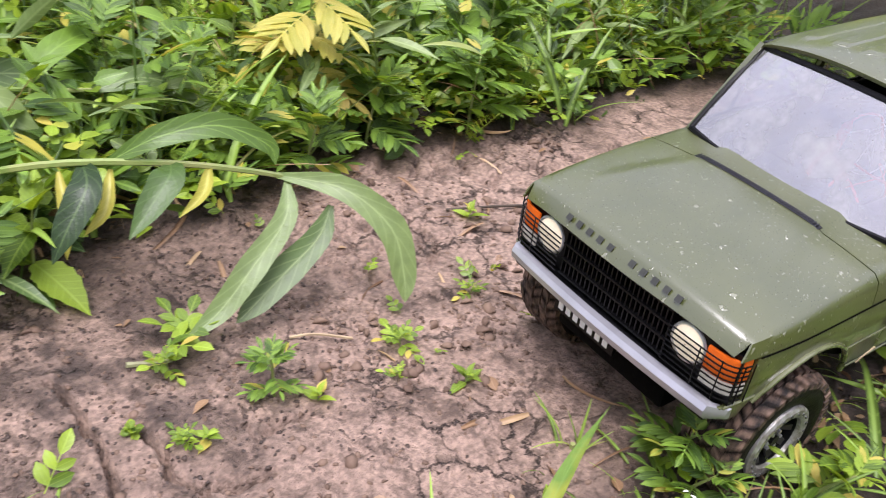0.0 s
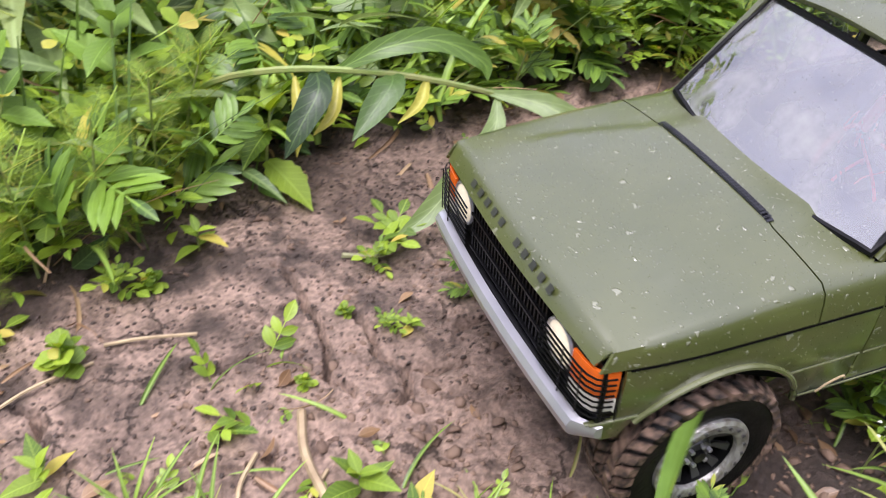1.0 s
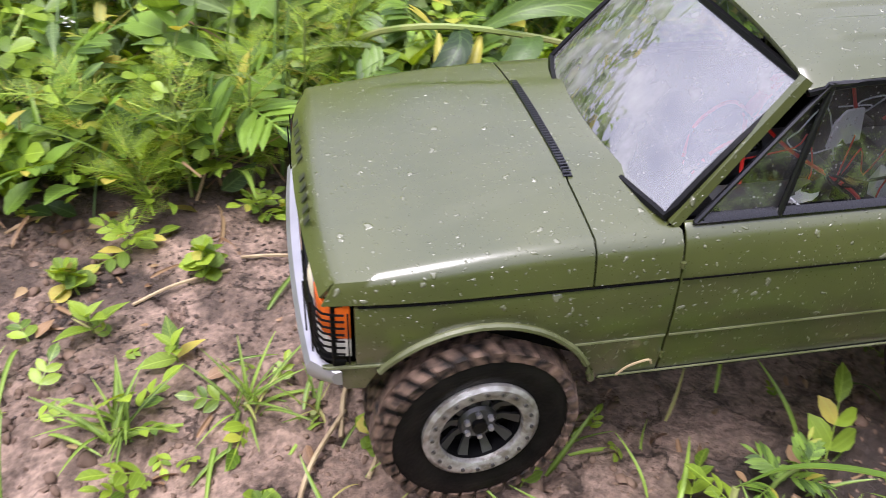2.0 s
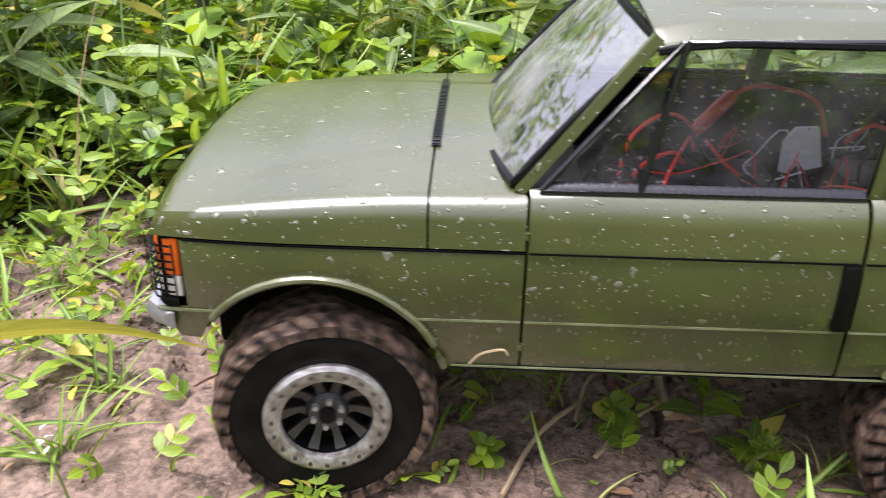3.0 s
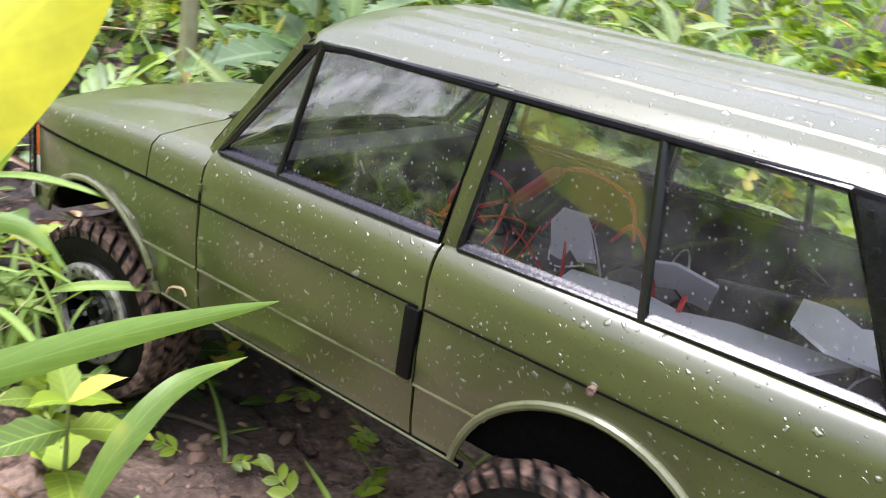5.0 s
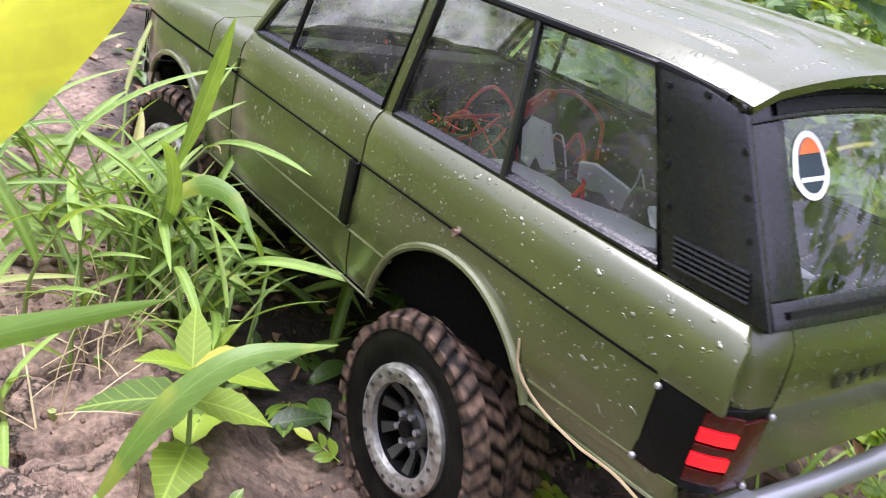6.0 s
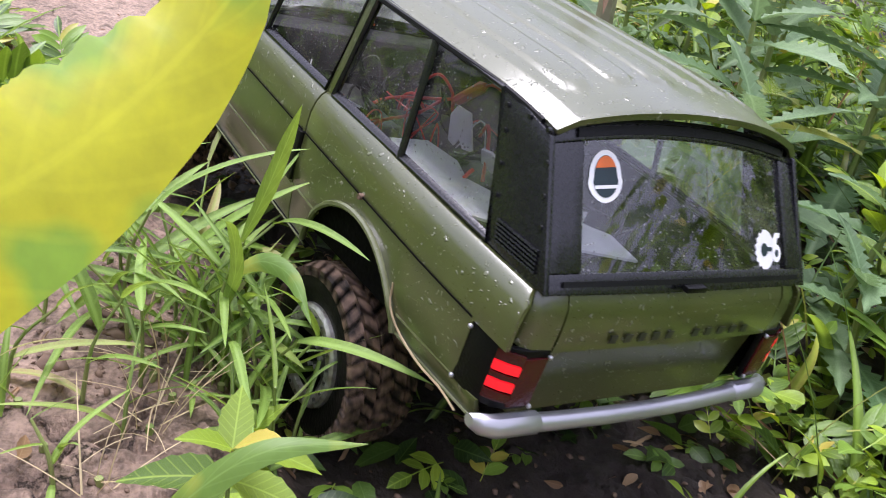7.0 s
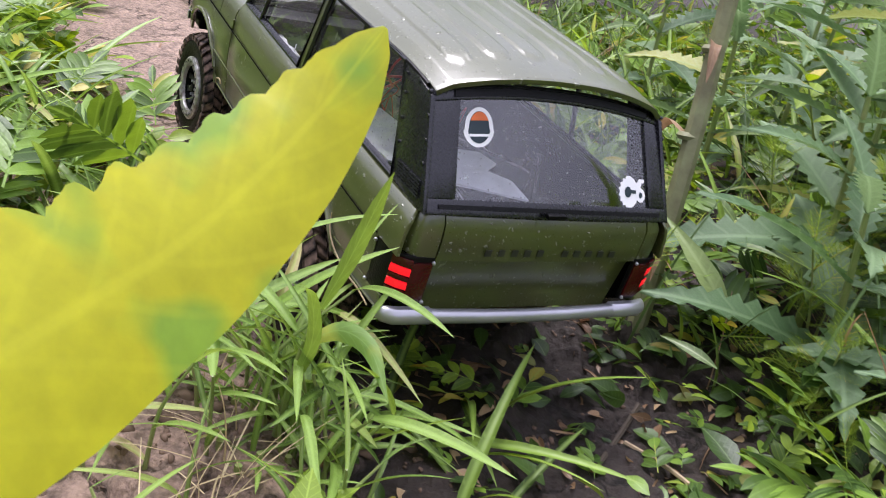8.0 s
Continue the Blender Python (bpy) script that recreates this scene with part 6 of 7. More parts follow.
def smartweed():
    """The weed bent down over the path, with long limp leaves."""
    root = stem("bent_weed", [(-0.20, -0.40, -0.01), (-0.215, -0.34, 0.07), (-0.26, -0.285, 0.103), (-0.335, -0.24, 0.104), (-0.408, -0.213, 0.085), (-0.425, -0.195, 0.078)], 0.0032, 0.002, STEM, "pale green weed bent over, with long limp leaves", "weed")
    long_ = ((0, 0.2), (0.2, 0.75), (0.5, 1), (0.75, 0.8), (0.92, 0.35), (1, 0.02))
    ribbon("leaf", [(-0.408, -0.213, 0.085), (-0.437, -0.17, 0.085), (-0.456, -0.135, 0.062), (-0.455, -0.115, 0.03), (-0.45, -0.106, 0.012)], 0.012, (0.8, 0.3, 0.1), WILLOW, root, shape=long_, face=(0.45, 0.6, 0.65))
    ribbon("leaf", [(-0.412, -0.207, 0.082), (-0.395, -0.185, 0.066), (-0.355, -0.17, 0.045), (-0.325, -0.166, 0.022), (-0.297, -0.165, 0.010)], 0.0105, (0.2, 0.9, 0.5), WILLOW, root, shape=long_, face=(0.45, 0.6, 0.65))
    ribbon("leaf", [(-0.432, -0.178, 0.068), (-0.415, -0.17, 0.05), (-0.385, -0.166, 0.035), (-0.355, -0.164, 0.018), (-0.337, -0.163, 0.008)], 0.012, (0.2, 0.9, 0.5), WILLOW, root, shape=long_, face=(0.45, 0.6, 0.65))
    ribbon("leaf", [(-0.335, -0.24, 0.104), (-0.325, -0.225, 0.103), (-0.305, -0.216, 0.09), (-0.285, -0.21, 0.074)], 0.012, (0.6, 0.7, 0.3), DEEP, root, face=(0.45, 0.6, 0.65))
    ribbon("leaf", [(-0.30, -0.262, 0.105), (-0.33, -0.245, 0.124), (-0.37, -0.232, 0.128), (-0.40, -0.215, 0.112), (-0.402, -0.208, 0.098)], 0.010, (0.3, 0.9, 0.1), BROAD, root, face=(0.45, 0.6, 0.65))
    ribbon("leaf", [(-0.285, -0.27, 0.105), (-0.275, -0.245, 0.1), (-0.255, -0.235, 0.08), (-0.24, -0.23, 0.06)], 0.012, (0.6, 0.7, 0.3), DEEP, root, face=(0.45, 0.6, 0.65))
    for a, b, c in (((-0.36, -0.23, 0.098), (-0.345, -0.215, 0.088), (-0.32, -0.205, 0.082)), ((-0.30, -0.26, 0.1), (-0.285, -0.24, 0.082), (-0.265, -0.235, 0.07)), ((-0.27, -0.275, 0.1), (-0.262, -0.25, 0.075), (-0.255, -0.243, 0.05))):
        ribbon("curled_leaf", [a, b, c], 0.005, (0.5, 0.5, 0.6), YELLOWISH, root, fold=0.9, label="curled yellow leaf", face=(0.45, 0.6, 0.65))
    other = stem("bent_weed", [(-0.16, -0.50, -0.01), (-0.2, -0.46, 0.08), (-0.27, -0.43, 0.098), (-0.36, -0.408, 0.088), (-0.435, -0.402, 0.078)], 0.003, 0.0015, STEM, "pale green weed bent over, with long limp leaves", "weed")
    for u, dx, dy, dz, hw, mt in ((0.35, -0.11, 0.02, 0.004, 0.014, WILLOW), (0.5, -0.03, 0.06, -0.03, 0.012, WILLOW), (0.6, -0.08, -0.03, 0.02, 0.012, BROAD), (0.75, -0.1, 0.02, -0.015, 0.012, WILLOW), (0.9, -0.07, 0.05, -0.03, 0.011, WILLOW), (0.3, 0.02, 0.09, -0.02, 0.012, WILLOW)):
        p = catmull([(-0.16, -0.50, -0.01), (-0.2, -0.46, 0.08), (-0.27, -0.43, 0.098), (-0.36, -0.408, 0.088), (-0.435, -0.402, 0.078)], 20)[int(u * 20)]
        ribbon("leaf", [p, p + Vector((dx * 0.4, dy * 0.4, dz * 0.4 + 0.012)), p + Vector((dx * 0.8, dy * 0.8, dz + 0.006)), p + Vector((dx, dy, dz))], hw, (dy + 0.01, -dx, 0.3), mt, other, face=(0.45, 0.6, 0.65))


def near_leaves():
    """Leaves close to the lens."""
    root = stem("docken", [(0.17, 0.36, ground_z(0.17, 0.36)), (0.19, 0.32, 0.1), (0.22, 0.272, 0.152), (0.232, 0.258, 0.158)], 0.003, 0.002, STEM, "tall weed with one large yellowing leaf", "weed")
    big = ribbon("large_leaf", [(-0.106, 0.094, -0.016), (-0.057, 0.062, -0.008), (-0.022, 0.038, 0.001), (0.008, 0.014, 0.023), (0.0255, -0.006, 0.053)], 0.029, (0.58, 0.4, 0.72), BIGLEAF, root, n=110, fold=0.12, tooth=0.2, one_side=True, shape=((0, 0.95), (0.2, 1.0), (0.45, 0.86), (0.7, 0.66), (0.88, 0.42), (0.96, 0.22), (1, 0.03)), label="large yellow leaf with a green patch")
    root = stem("long_grass", [(0.235, 0.40, ground_z(0.235, 0.40)), (0.24, 0.36, 0.1), (0.232, 0.315, 0.165)], 0.002, 0.0018, STEM, "long pale grass leaf hanging over the path", "grass")
    pale = ribbon("blade", [(0.030, 0.105, -0.03), (0.020, 0.082, -0.0165), (0.0136, 0.037, -0.009), (0.0, 0.0, 0.0)], 0.0046, (0.5, 0.1, 0.8), BLADELEAF, root, n=24, shape=((0, 0.7), (0.3, 1), (0.7, 0.75), (0.93, 0.3), (1, 0.03)))
    root = stem("long_grass", [(0.17, 0.42, ground_z(0.17, 0.42)), (0.16, 0.38, 0.1), (0.13, 0.31, 0.19)], 0.002, 0.0015, STEM, "yellow-green grass leaf hanging over the path", "grass")
    ribbon("blade", [(0.13, 0.31, 0.19), (0.095, 0.283, 0.21), (0.066, 0.266, 0.2115), (0.045, 0.257, 0.208), (0.024, 0.252, 0.2005)], 0.0036, (0.1, 0.5, 0.9), YELLOWISH, root, n=24)
    root = stem("long_grass", [(-0.235, 0.172, ground_z(-0.235, 0.172)), (-0.243, 0.163, 0.03), (-0.25, 0.155, 0.055)], 0.002, 0.0018, STEM, "broad grass blade beside the track", "grass")
    bent = ribbon("blade", [(0, 0, 0), (-0.015, -0.008, 0.023), (-0.05, -0.021, 0.039), (-0.095, -0.036, 0.045), (-0.142, -0.05, 0.039)], 0.0062, (0.3, 0.9, 0.3), BLADELEAF, root, n=24)
    ribbon("blade", [(-0.243, 0.163, 0.03), (-0.235, 0.16, 0.045), (-0.22, 0.155, 0.04), (-0.205, 0.15, 0.02)], 0.005, (0.6, 0.5, 0.3), HERB, root)
    root = stem("long_grass", [(0.262, 0.222, ground_z(0.262, 0.222)), (0.262, 0.215, 0.03), (0.264, 0.207, 0.055)], 0.002, 0.0015, STEM, "green grass blade beside a nettle", "grass")
    ribbon("blade", [(0.264, 0.207, 0.055), (0.268, 0.19, 0.082), (0.272, 0.165, 0.1), (0.273, 0.132, 0.102)], 0.0055, (0.8, 0.3, 0.4), BLADELEAF, root, n=24)
    return big, pale, bent


def single_plants():
    rng = random.Random(7)
    # nettle-like plants, leaves in crossed pairs
    leafy("nettle", -0.247, -0.288, 0.072, (-0.004, 0.006), "oval_leaf", OVAL, HERB, 0.058, 2, "fresh light-green nettle at the soil's edge", rng, pitch=(-0.3, 0.5))
    leafy("nettle", 0.333, 0.168, 0.058, (0.004, 0.0), "oval_leaf", OVAL, HERB, 0.05, 2, "fresh light-green nettle among grass", rng, pitch=(-0.2, 0.6))
    leafy("nettle", 0.372, 0.158, 0.03, (0.006, -0.004), "oval_leaf", OVAL, HERB, 0.036, 2, "fresh light-green nettle among grass", rng, pitch=(0.0, 0.6))
    leafy("balsam", -0.055, -0.335, 0.118, (-0.012, 0.01), "round_leaf", ROUND, BROAD, 0.062, 3, "round-leaved green weed at the soil's edge", rng, pitch=(-0.5, 0.3), radius=0.0025)
    leafy("balsam", -0.168, -0.228, 0.022, (0, 0.002), "simple_leaf", SIMPLE, HERB, 0.026, 2, "small round-leaved seedling on the soil", rng, pitch=(0.1, 0.4), radius=0.001)
    # feathery plants
    for x, y, h in ((-0.107, -0.245, 0.12), (-0.06, -0.24, 0.11), (-0.16, -0.285, 0.13), (-0.03, -0.235, 0.06), (-0.19, -0.315, 0.12), (0.0, -0.275, 0.1), (0.6, -0.22, 0.12), (0.66, -0.27, 0.14), (0.72, -0.24, 0.13), (0.55, -0.2, 0.08), (0.02, -0.47, 0.15), (-0.02, -0.43, 0.13)):
        leafy("feathery_weed", x, y, h, (rng.uniform(-0.02, 0.02), rng.uniform(-0.01, 0.03)), "feather_leaf", FEATHER, HERB, 0.044, 7, "feathery light-green weed with thread-like leaves", rng, per=3, pitch=(0.2, 0.9), radius=0.0013)
    # thistles
    for x, y, h, s, n in ((0.585, -0.225, 0.15, 0.14, 4), (0.66, -0.25, 0.2, 0.14, 5), (0.50, -0.26, 0.12, 0.12, 4), (0.80, -0.365, 0.34, 0.15, 8), (0.92, -0.46, 0.3, 0.14, 7), (1.05, -0.42, 0.26, 0.14, 6), (0.70, -0.42, 0.3, 0.14, 7), (0.44, -0.235, 0.1, 0.1, 3), (1.2, -0.3, 0.25, 0.13, 6), (0.95, -0.28, 0.2, 0.12, 5), (1.3, -0.6, 0.35, 0.15, 7), (0.56, -0.46, 0.24, 0.13, 6), (0.4, -0.5, 0.2, 0.12, 5)):
        leafy("thistle", x, y, h, (rng.uniform(-0.02, 0.02), rng.uniform(-0.02, 0.03)), "spiny_leaf", SPINY, THISTLE, s, n, "tall sow thistle with grey-green toothed leaves", rng, per=2, pitch=(0.0, 0.7), radius=0.004, top=True)
    st = stem("old_stalk", [(0.672, -0.118, ground_z(0.672, -0.118) - 0.01), (0.698, -0.126, 0.116), (0.72, -0.127, 0.245), (0.735, -0.13, 0.34)], 0.0085, 0.006, PALESTALK, "thick pale leaning old weed stalk", "stalk")
    stem("old_stalk", [(0.70, -0.128, ground_z(0.70, -0.128)), (0.715, -0.133, 0.13), (0.75, -0.14, 0.26)], 0.0035, 0.002, STEM, "thin green stalk beside a thicker one", "stalk")
    for u in (0.22, 0.45, 0.63, 0.82):
        p = Vector((0.672, -0.118, -0.03)).lerp(Vector((0.735, -0.13, 0.34)), u) + Vector((0.004 * math.sin(3.1 * u), 0, 0))
        part("joint", tube_bm([p - Vector((0.0006, 0, 0.003)), p, p + Vector((0.0006, 0, 0.003))], [0.0078, 0.0095, 0.0076], 10), PALESTALK, st, "swollen joint of the stalk")
        ribbon("dry_leaf", [p, p + Vector((0.02 * (-1) ** int(u * 9), 0.01, 0.006)), p + Vector((0.035 * (-1) ** int(u * 9), 0.015, -0.02))], 0.005, (0.2, 0.9, 0.3), BROWN, st, n=10, label="shrivelled brown leaf")
    # cut-leaved plants on and beside the soil
    for x, y, h, s, n in ((-0.486, 0.112, 0.05, 0.04, 4), (-0.47, 0.135, 0.035, 0.035, 3), (-0.52, 0.192, 0.035, 0.035, 3), (-0.305, 0.13, 0.03, 0.021, 3), (-0.182, 0.057, 0.022, 0.016, 3), (-0.325, -0.1, 0.04, 0.026, 3), (-0.514, -0.315, 0.07, 0.055, 4), (-0.45, -0.34, 0.08, 0.055, 4), (-0.6, -0.33, 0.07, 0.06, 5), (-0.72, -0.3, 0.09, 0.06, 5), (-0.8, -0.36, 0.13, 0.07, 6), (-0.66, -0.42, 0.15, 0.07, 6), (-0.4, -0.46, 0.13, 0.065, 5)):
        leafy("ragweed", x, y, h, (rng.uniform(-0.015, 0.015), rng.uniform(0, 0.02)), "cut_leaf", LOBED, BROAD if rng.random() < 0.6 else HERB, s, n, "cut-leaved green weed on the soil", rng, pitch=(0.1, 0.8))
    leafy("ragweed", -0.57, -0.40, 0.17, (0.01, 0.03), "cut_leaf", LOBED, YELLOWISH, 0.075, 7, "yellowing cut-leaved weed behind the soil", rng, pitch=(-0.3, 0.5))
    # seedlings on the open soil
    for x, y, s in ((-0.347, -0.079, 0.018), (-0.267, -0.088, 0.014), (-0.253, -0.093, 0.014), (-0.232, -0.119, 0.014), (-0.41, -0.068, 0.012), (-0.443, -0.03, 0.02), (-0.434, -0.091, 0.022), (-0.056, -0.147, 0.032), (-0.025, -0.067, 0.026), (-0.178, -0.067, 0.014), (-0.187, 0.05, 0.026), (-0.105, -0.205, 0.026), (-0.125, -0.2, 0.02), (0.02, -0.11, 0.026), (0.03, -0.16, 0.03), (-0.01, -0.19, 0.03), (-0.28, -0.16, 0.022), (-0.52, -0.1, 0.016), (-0.6, -0.18, 0.02), (0.15, -0.16, 0.03), (0.2, -0.2, 0.03), (0.24, -0.14, 0.026), (0.27, -0.21, 0.032), (0.19, -0.03, 0.03), (-0.12, 0.03, 0.028), (-0.17, 0.02, 0.03), (-0.05, 0.06, 0.022), (0.03, 0.09, 0.026), (0.18, 0.11, 0.024)):
        k, tpl = rng.choice((("herb_leaf", PARSLEY), ("simple_leaf", SIMPLE), ("clover_leaf", CLOVER)))
        leafy("seedling", x, y, s * 0.7, (0.002, 0.002), k, tpl, HERB, s * 0.95, 2, "small green seedling in bare soil", rng, pitch=(0.2, 0.7), radius=0.0007, group="seedlings on the soil")
    # grass
    for x, y, n, ln in ((-0.056, -0.017, 26, 0.05), (0.014, -0.02, 26, 0.055), (-0.09, 0.0, 12, 0.04), (-0.455, 0.06, 9, 0.045), (-0.503, 0.20, 12, 0.06), (-0.47, 0.19, 9, 0.05), (-0.32, 0.165, 7, 0.035), (-0.36, 0.175, 8, 0.045), (0.44, 0.18, 22, 0.11), (0.417, 0.158, 16, 0.1), (0.49, 0.155, 22, 0.13), (0.502, 0.17, 18, 0.12), (0.446, 0.2, 16, 0.1), (0.464, 0.138, 16, 0.11), (0.488, 0.195, 20, 0.12), (0.448, 0.165, 18, 0.1), (0.53, 0.2, 20, 0.12), (0.57, 0.23, 18, 0.1), (0.62, 0.26, 16, 0.1), (0.55, 0.26, 16, 0.09), (0.68, 0.3, 16, 0.09), (0.39, 0.245, 12, 0.07), (0.42, 0.26, 14, 0.08), (0.16, -0.01, 16, 0.05), (0.17, 0.05, 16, 0.06), (0.23, -0.06, 14, 0.05), (0.2, -0.25, 20, 0.09), (0.28, -0.26, 20, 0.1), (0.75, 0.34, 16, 0.09), (0.85, 0.36, 16, 0.09), (-0.22, 0.06, 10, 0.03), (-0.27, 0.17, 12, 0.05), (-0.42, 0.21, 14, 0.08), (-0.56, 0.24, 18, 0.09)):
        verge = x > 0.38 and y > 0.1
        if verge:
            for k in range(n // 5):
                grass_plant(x + rng.gauss(0, 0.022), max(0.125, y + rng.gauss(0, 0.02)), ln * rng.uniform(0.5, 0.95), "leaning wild grass with broad green blades", rng)
        tuft(x, y, int(n * 0.15) if verge else n, ln * (0.6 if verge else 0.8), "low tuft of green wild grass" if verge else "tuft of green wild grass", rng, wide=verge, mat=VERGE if verge else None)
    for x, y in ((0.43, 0.19), (0.40, 0.2), (0.46, 0.2), (0.37, 0.22), (0.5, 0.21)):
        tuft(x, y, 9, 0.06, "tuft of dry straw-coloured grass", rng, 1.5, mat=BROWN)
    tall = rooted(0.465, 0.172)
    root = stem("tall_grass", [tall, tall + Vector((-0.006, -0.004, 0.05)), (0.447, 0.163, 0.085)], 0.0022, 0.0014, STEM, "tall single grass with broad pale blades", "grass")
    ribbon("blade", [(0.455, 0.167, 0.06), (0.45, 0.152, 0.073), (0.435, 0.138, 0.073), (0.412, 0.129, 0.06)], 0.0055, (0.8, 0.2, 0.5), BLADELEAF, root)
    ribbon("blade", [(0.447, 0.163, 0.085), (0.437, 0.156, 0.115), (0.425, 0.151, 0.145), (0.411, 0.148, 0.17)], 0.0042, (0.5, 0.8, 0.1), VERGE, root)
    ribbon("blade", [(0.46, 0.17, 0.03), (0.44, 0.165, 0.07), (0.43, 0.17, 0.1), (0.42, 0.178, 0.11)], 0.004, (0.5, 0.8, 0.1), VERGE, root)
    # tall weeds behind the path
    kinds = (("broad_weed", "oval_leaf", OVAL, BROAD, 0.07, 5, "broad-leaved green weed in the undergrowth"), ("willow_weed", "lance_leaf", LANCE, WILLOW, 0.11, 7, "long-leaved weed with pale ribs"), ("ragweed", "cut_leaf", LOBED, BROAD, 0.07, 6, "cut-leaved green weed in the undergrowth"), ("nettle", "oval_leaf", OVAL, HERB, 0.06, 6, "light-green nettle in the undergrowth"), ("herb", "herb_leaf", PARSLEY, HERB, 0.05, 5, "low bright herb in the undergrowth"), ("balsam", "round_leaf", ROUND, BROAD, 0.06, 4, "round-leaved green weed in the undergrowth"))
    for k in range(85):
        x = rng.uniform(-1.1, 1.0)
        d = rng.random() ** 1.3 * 0.55
        y = float(np.interp(x, [-1.1, -0.55, -0.2, -0.05, 0.3, 0.5, 0.8], [-0.3, -0.36, -0.36, -0.29, -0.3, -0.28, -0.28])) - d
        n, key, tpl, mat, s, pairs, lab = kinds[rng.randrange(6)]
        h = (0.06 + 0.28 * d + rng.uniform(0, 0.08)) * (0.5 if n == "herb" else 1)
        leafy(n, x, y, h, (rng.uniform(-0.03, 0.03), rng.uniform(-0.01, 0.05)), key, tpl, mat, s * rng.uniform(0.5, 0.9), pairs, lab, rng, pitch=(-0.1, 0.7), radius=0.002)
    for x, y, h, s in ((0.38, -0.40, 0.2, 0.13), (0.34, -0.37, 0.19, 0.12), (0.45, -0.46, 0.2, 0.13), (0.5, -0.42, 0.12, 0.1), (0.06, -0.5, 0.19, 0.13), (-0.13, -0.5, 0.2, 0.14), (-0.18, -0.47, 0.21, 0.14), (-0.05, -0.52, 0.18, 0.12)):
        leafy("willow_weed", x, y, h, (rng.uniform(-0.02, 0.02), 0.02), "lance_leaf", LANCE, WILLOW, s, 7, "tall long-leaved weed with pale ribs", rng, pitch=(0.0, 0.7), radius=0.0028)
    # sprig lying on the soil
    root = stem("fallen_sprig", [rooted(-0.257, -0.173, 0.003), rooted(-0.285, -0.165, 0.004), rooted(-0.31, -0.17, 0.012), rooted(-0.325, -0.178, 0.022)], 0.0022, 0.0012, PALESTALK, "broken pale sprig lying on the soil", "sprig")
    for k in range(5):
        put("leaf", leaf_mesh("herb_leaf", PARSLEY, HERB), root, aim(rooted(-0.285 - 0.006 * k, -0.172, 0.012), 2.0 + 0.9 * k, 0.5, 0.2, 0.03))
    # sticks and straws
    for a, b, r, lab in (((-0.37, -0.143), (-0.408, -0.116), 0.0012, "thin dry twig on the soil"), ((-0.107, 0.004), (-0.055, 0.085), 0.0014, "pale dry grass stalk under the car"), ((-0.165, -0.045), (-0.15, 0.02), 0.0028, "short brown stick on the soil"), ((-0.16, 0.0), (-0.105, 0.055), 0.0013, "pale dry straw on the soil"), ((-0.13, -0.03), (-0.1, 0.02), 0.0014, "dry straw on the soil"), ((-0.08, -0.155), (-0.135, -0.14), 0.0013, "bent dry straw on the soil"), ((-0.005, -0.13), (-0.07, -0.14), 0.0012, "dry straw on the soil"), ((-0.59, -0.2), (-0.7, -0.14), 0.0014, "dark twig on the soil"), ((0.33, 0.06), (0.4, 0.1), 0.0014, "dark twig by the wheel track"), ((0.5, -0.03), (0.58, -0.09), 0.002, "dark twig among herbs"), ((0.47, -0.1), (0.53, -0.06), 0.0016, "grey twig among herbs")):
        mid = ((a[0] + b[0]) / 2 + 0.004, (a[1] + b[1]) / 2 - 0.003)
        bm = tube_bm(catmull([rooted(*a, r + 0.001), rooted(*mid, r + 0.004), rooted(*b, r + 0.002)], 10), r, 6)
        tagged(part("stick", bm, STRAW if "dark" not in lab else BARKY, None), lab, "stick", "sticks and straws")
    # a dark dead stalk behind the path
    stem("dead_stalk", [rooted(0.205, -0.50, -0.01), (0.21, -0.495, 0.1), (0.2, -0.49, 0.22)], 0.009, 0.006, BARKY, "dark dead weed stalk in the undergrowth", "stalk")
    # small white flowers
    for x, y, h in ((0.03, -0.45, 0.16), (0.015, -0.47, 0.15), (-0.33, 0.2, 0.05), (-0.5, 0.13, 0.03), (-0.44, 0.15, 0.04), (0.14, 0.1, 0.05), (-0.005, -0.37, 0.1)):
        b = rooted(x, y)
        root = stem("white_flower", [b, b + Vector((0.003, 0.002, h * 0.6)), b + Vector((0.006, 0.004, h))], 0.0008, 0.0005, STEM, "tiny white flowers on a thin stem", "flower", "white flowers")
        for k in range(7):
            put("petal", leaf_mesh("petal", SIMPLE, PETAL), root, aim(b + Vector((0.006, 0.004, h)) + Vector((rng.uniform(-0.006, 0.006), rng.uniform(-0.006, 0.006), rng.uniform(-0.004, 0.004))), rng.uniform(0, 6.28), rng.uniform(0, 1), 0, 0.0038))


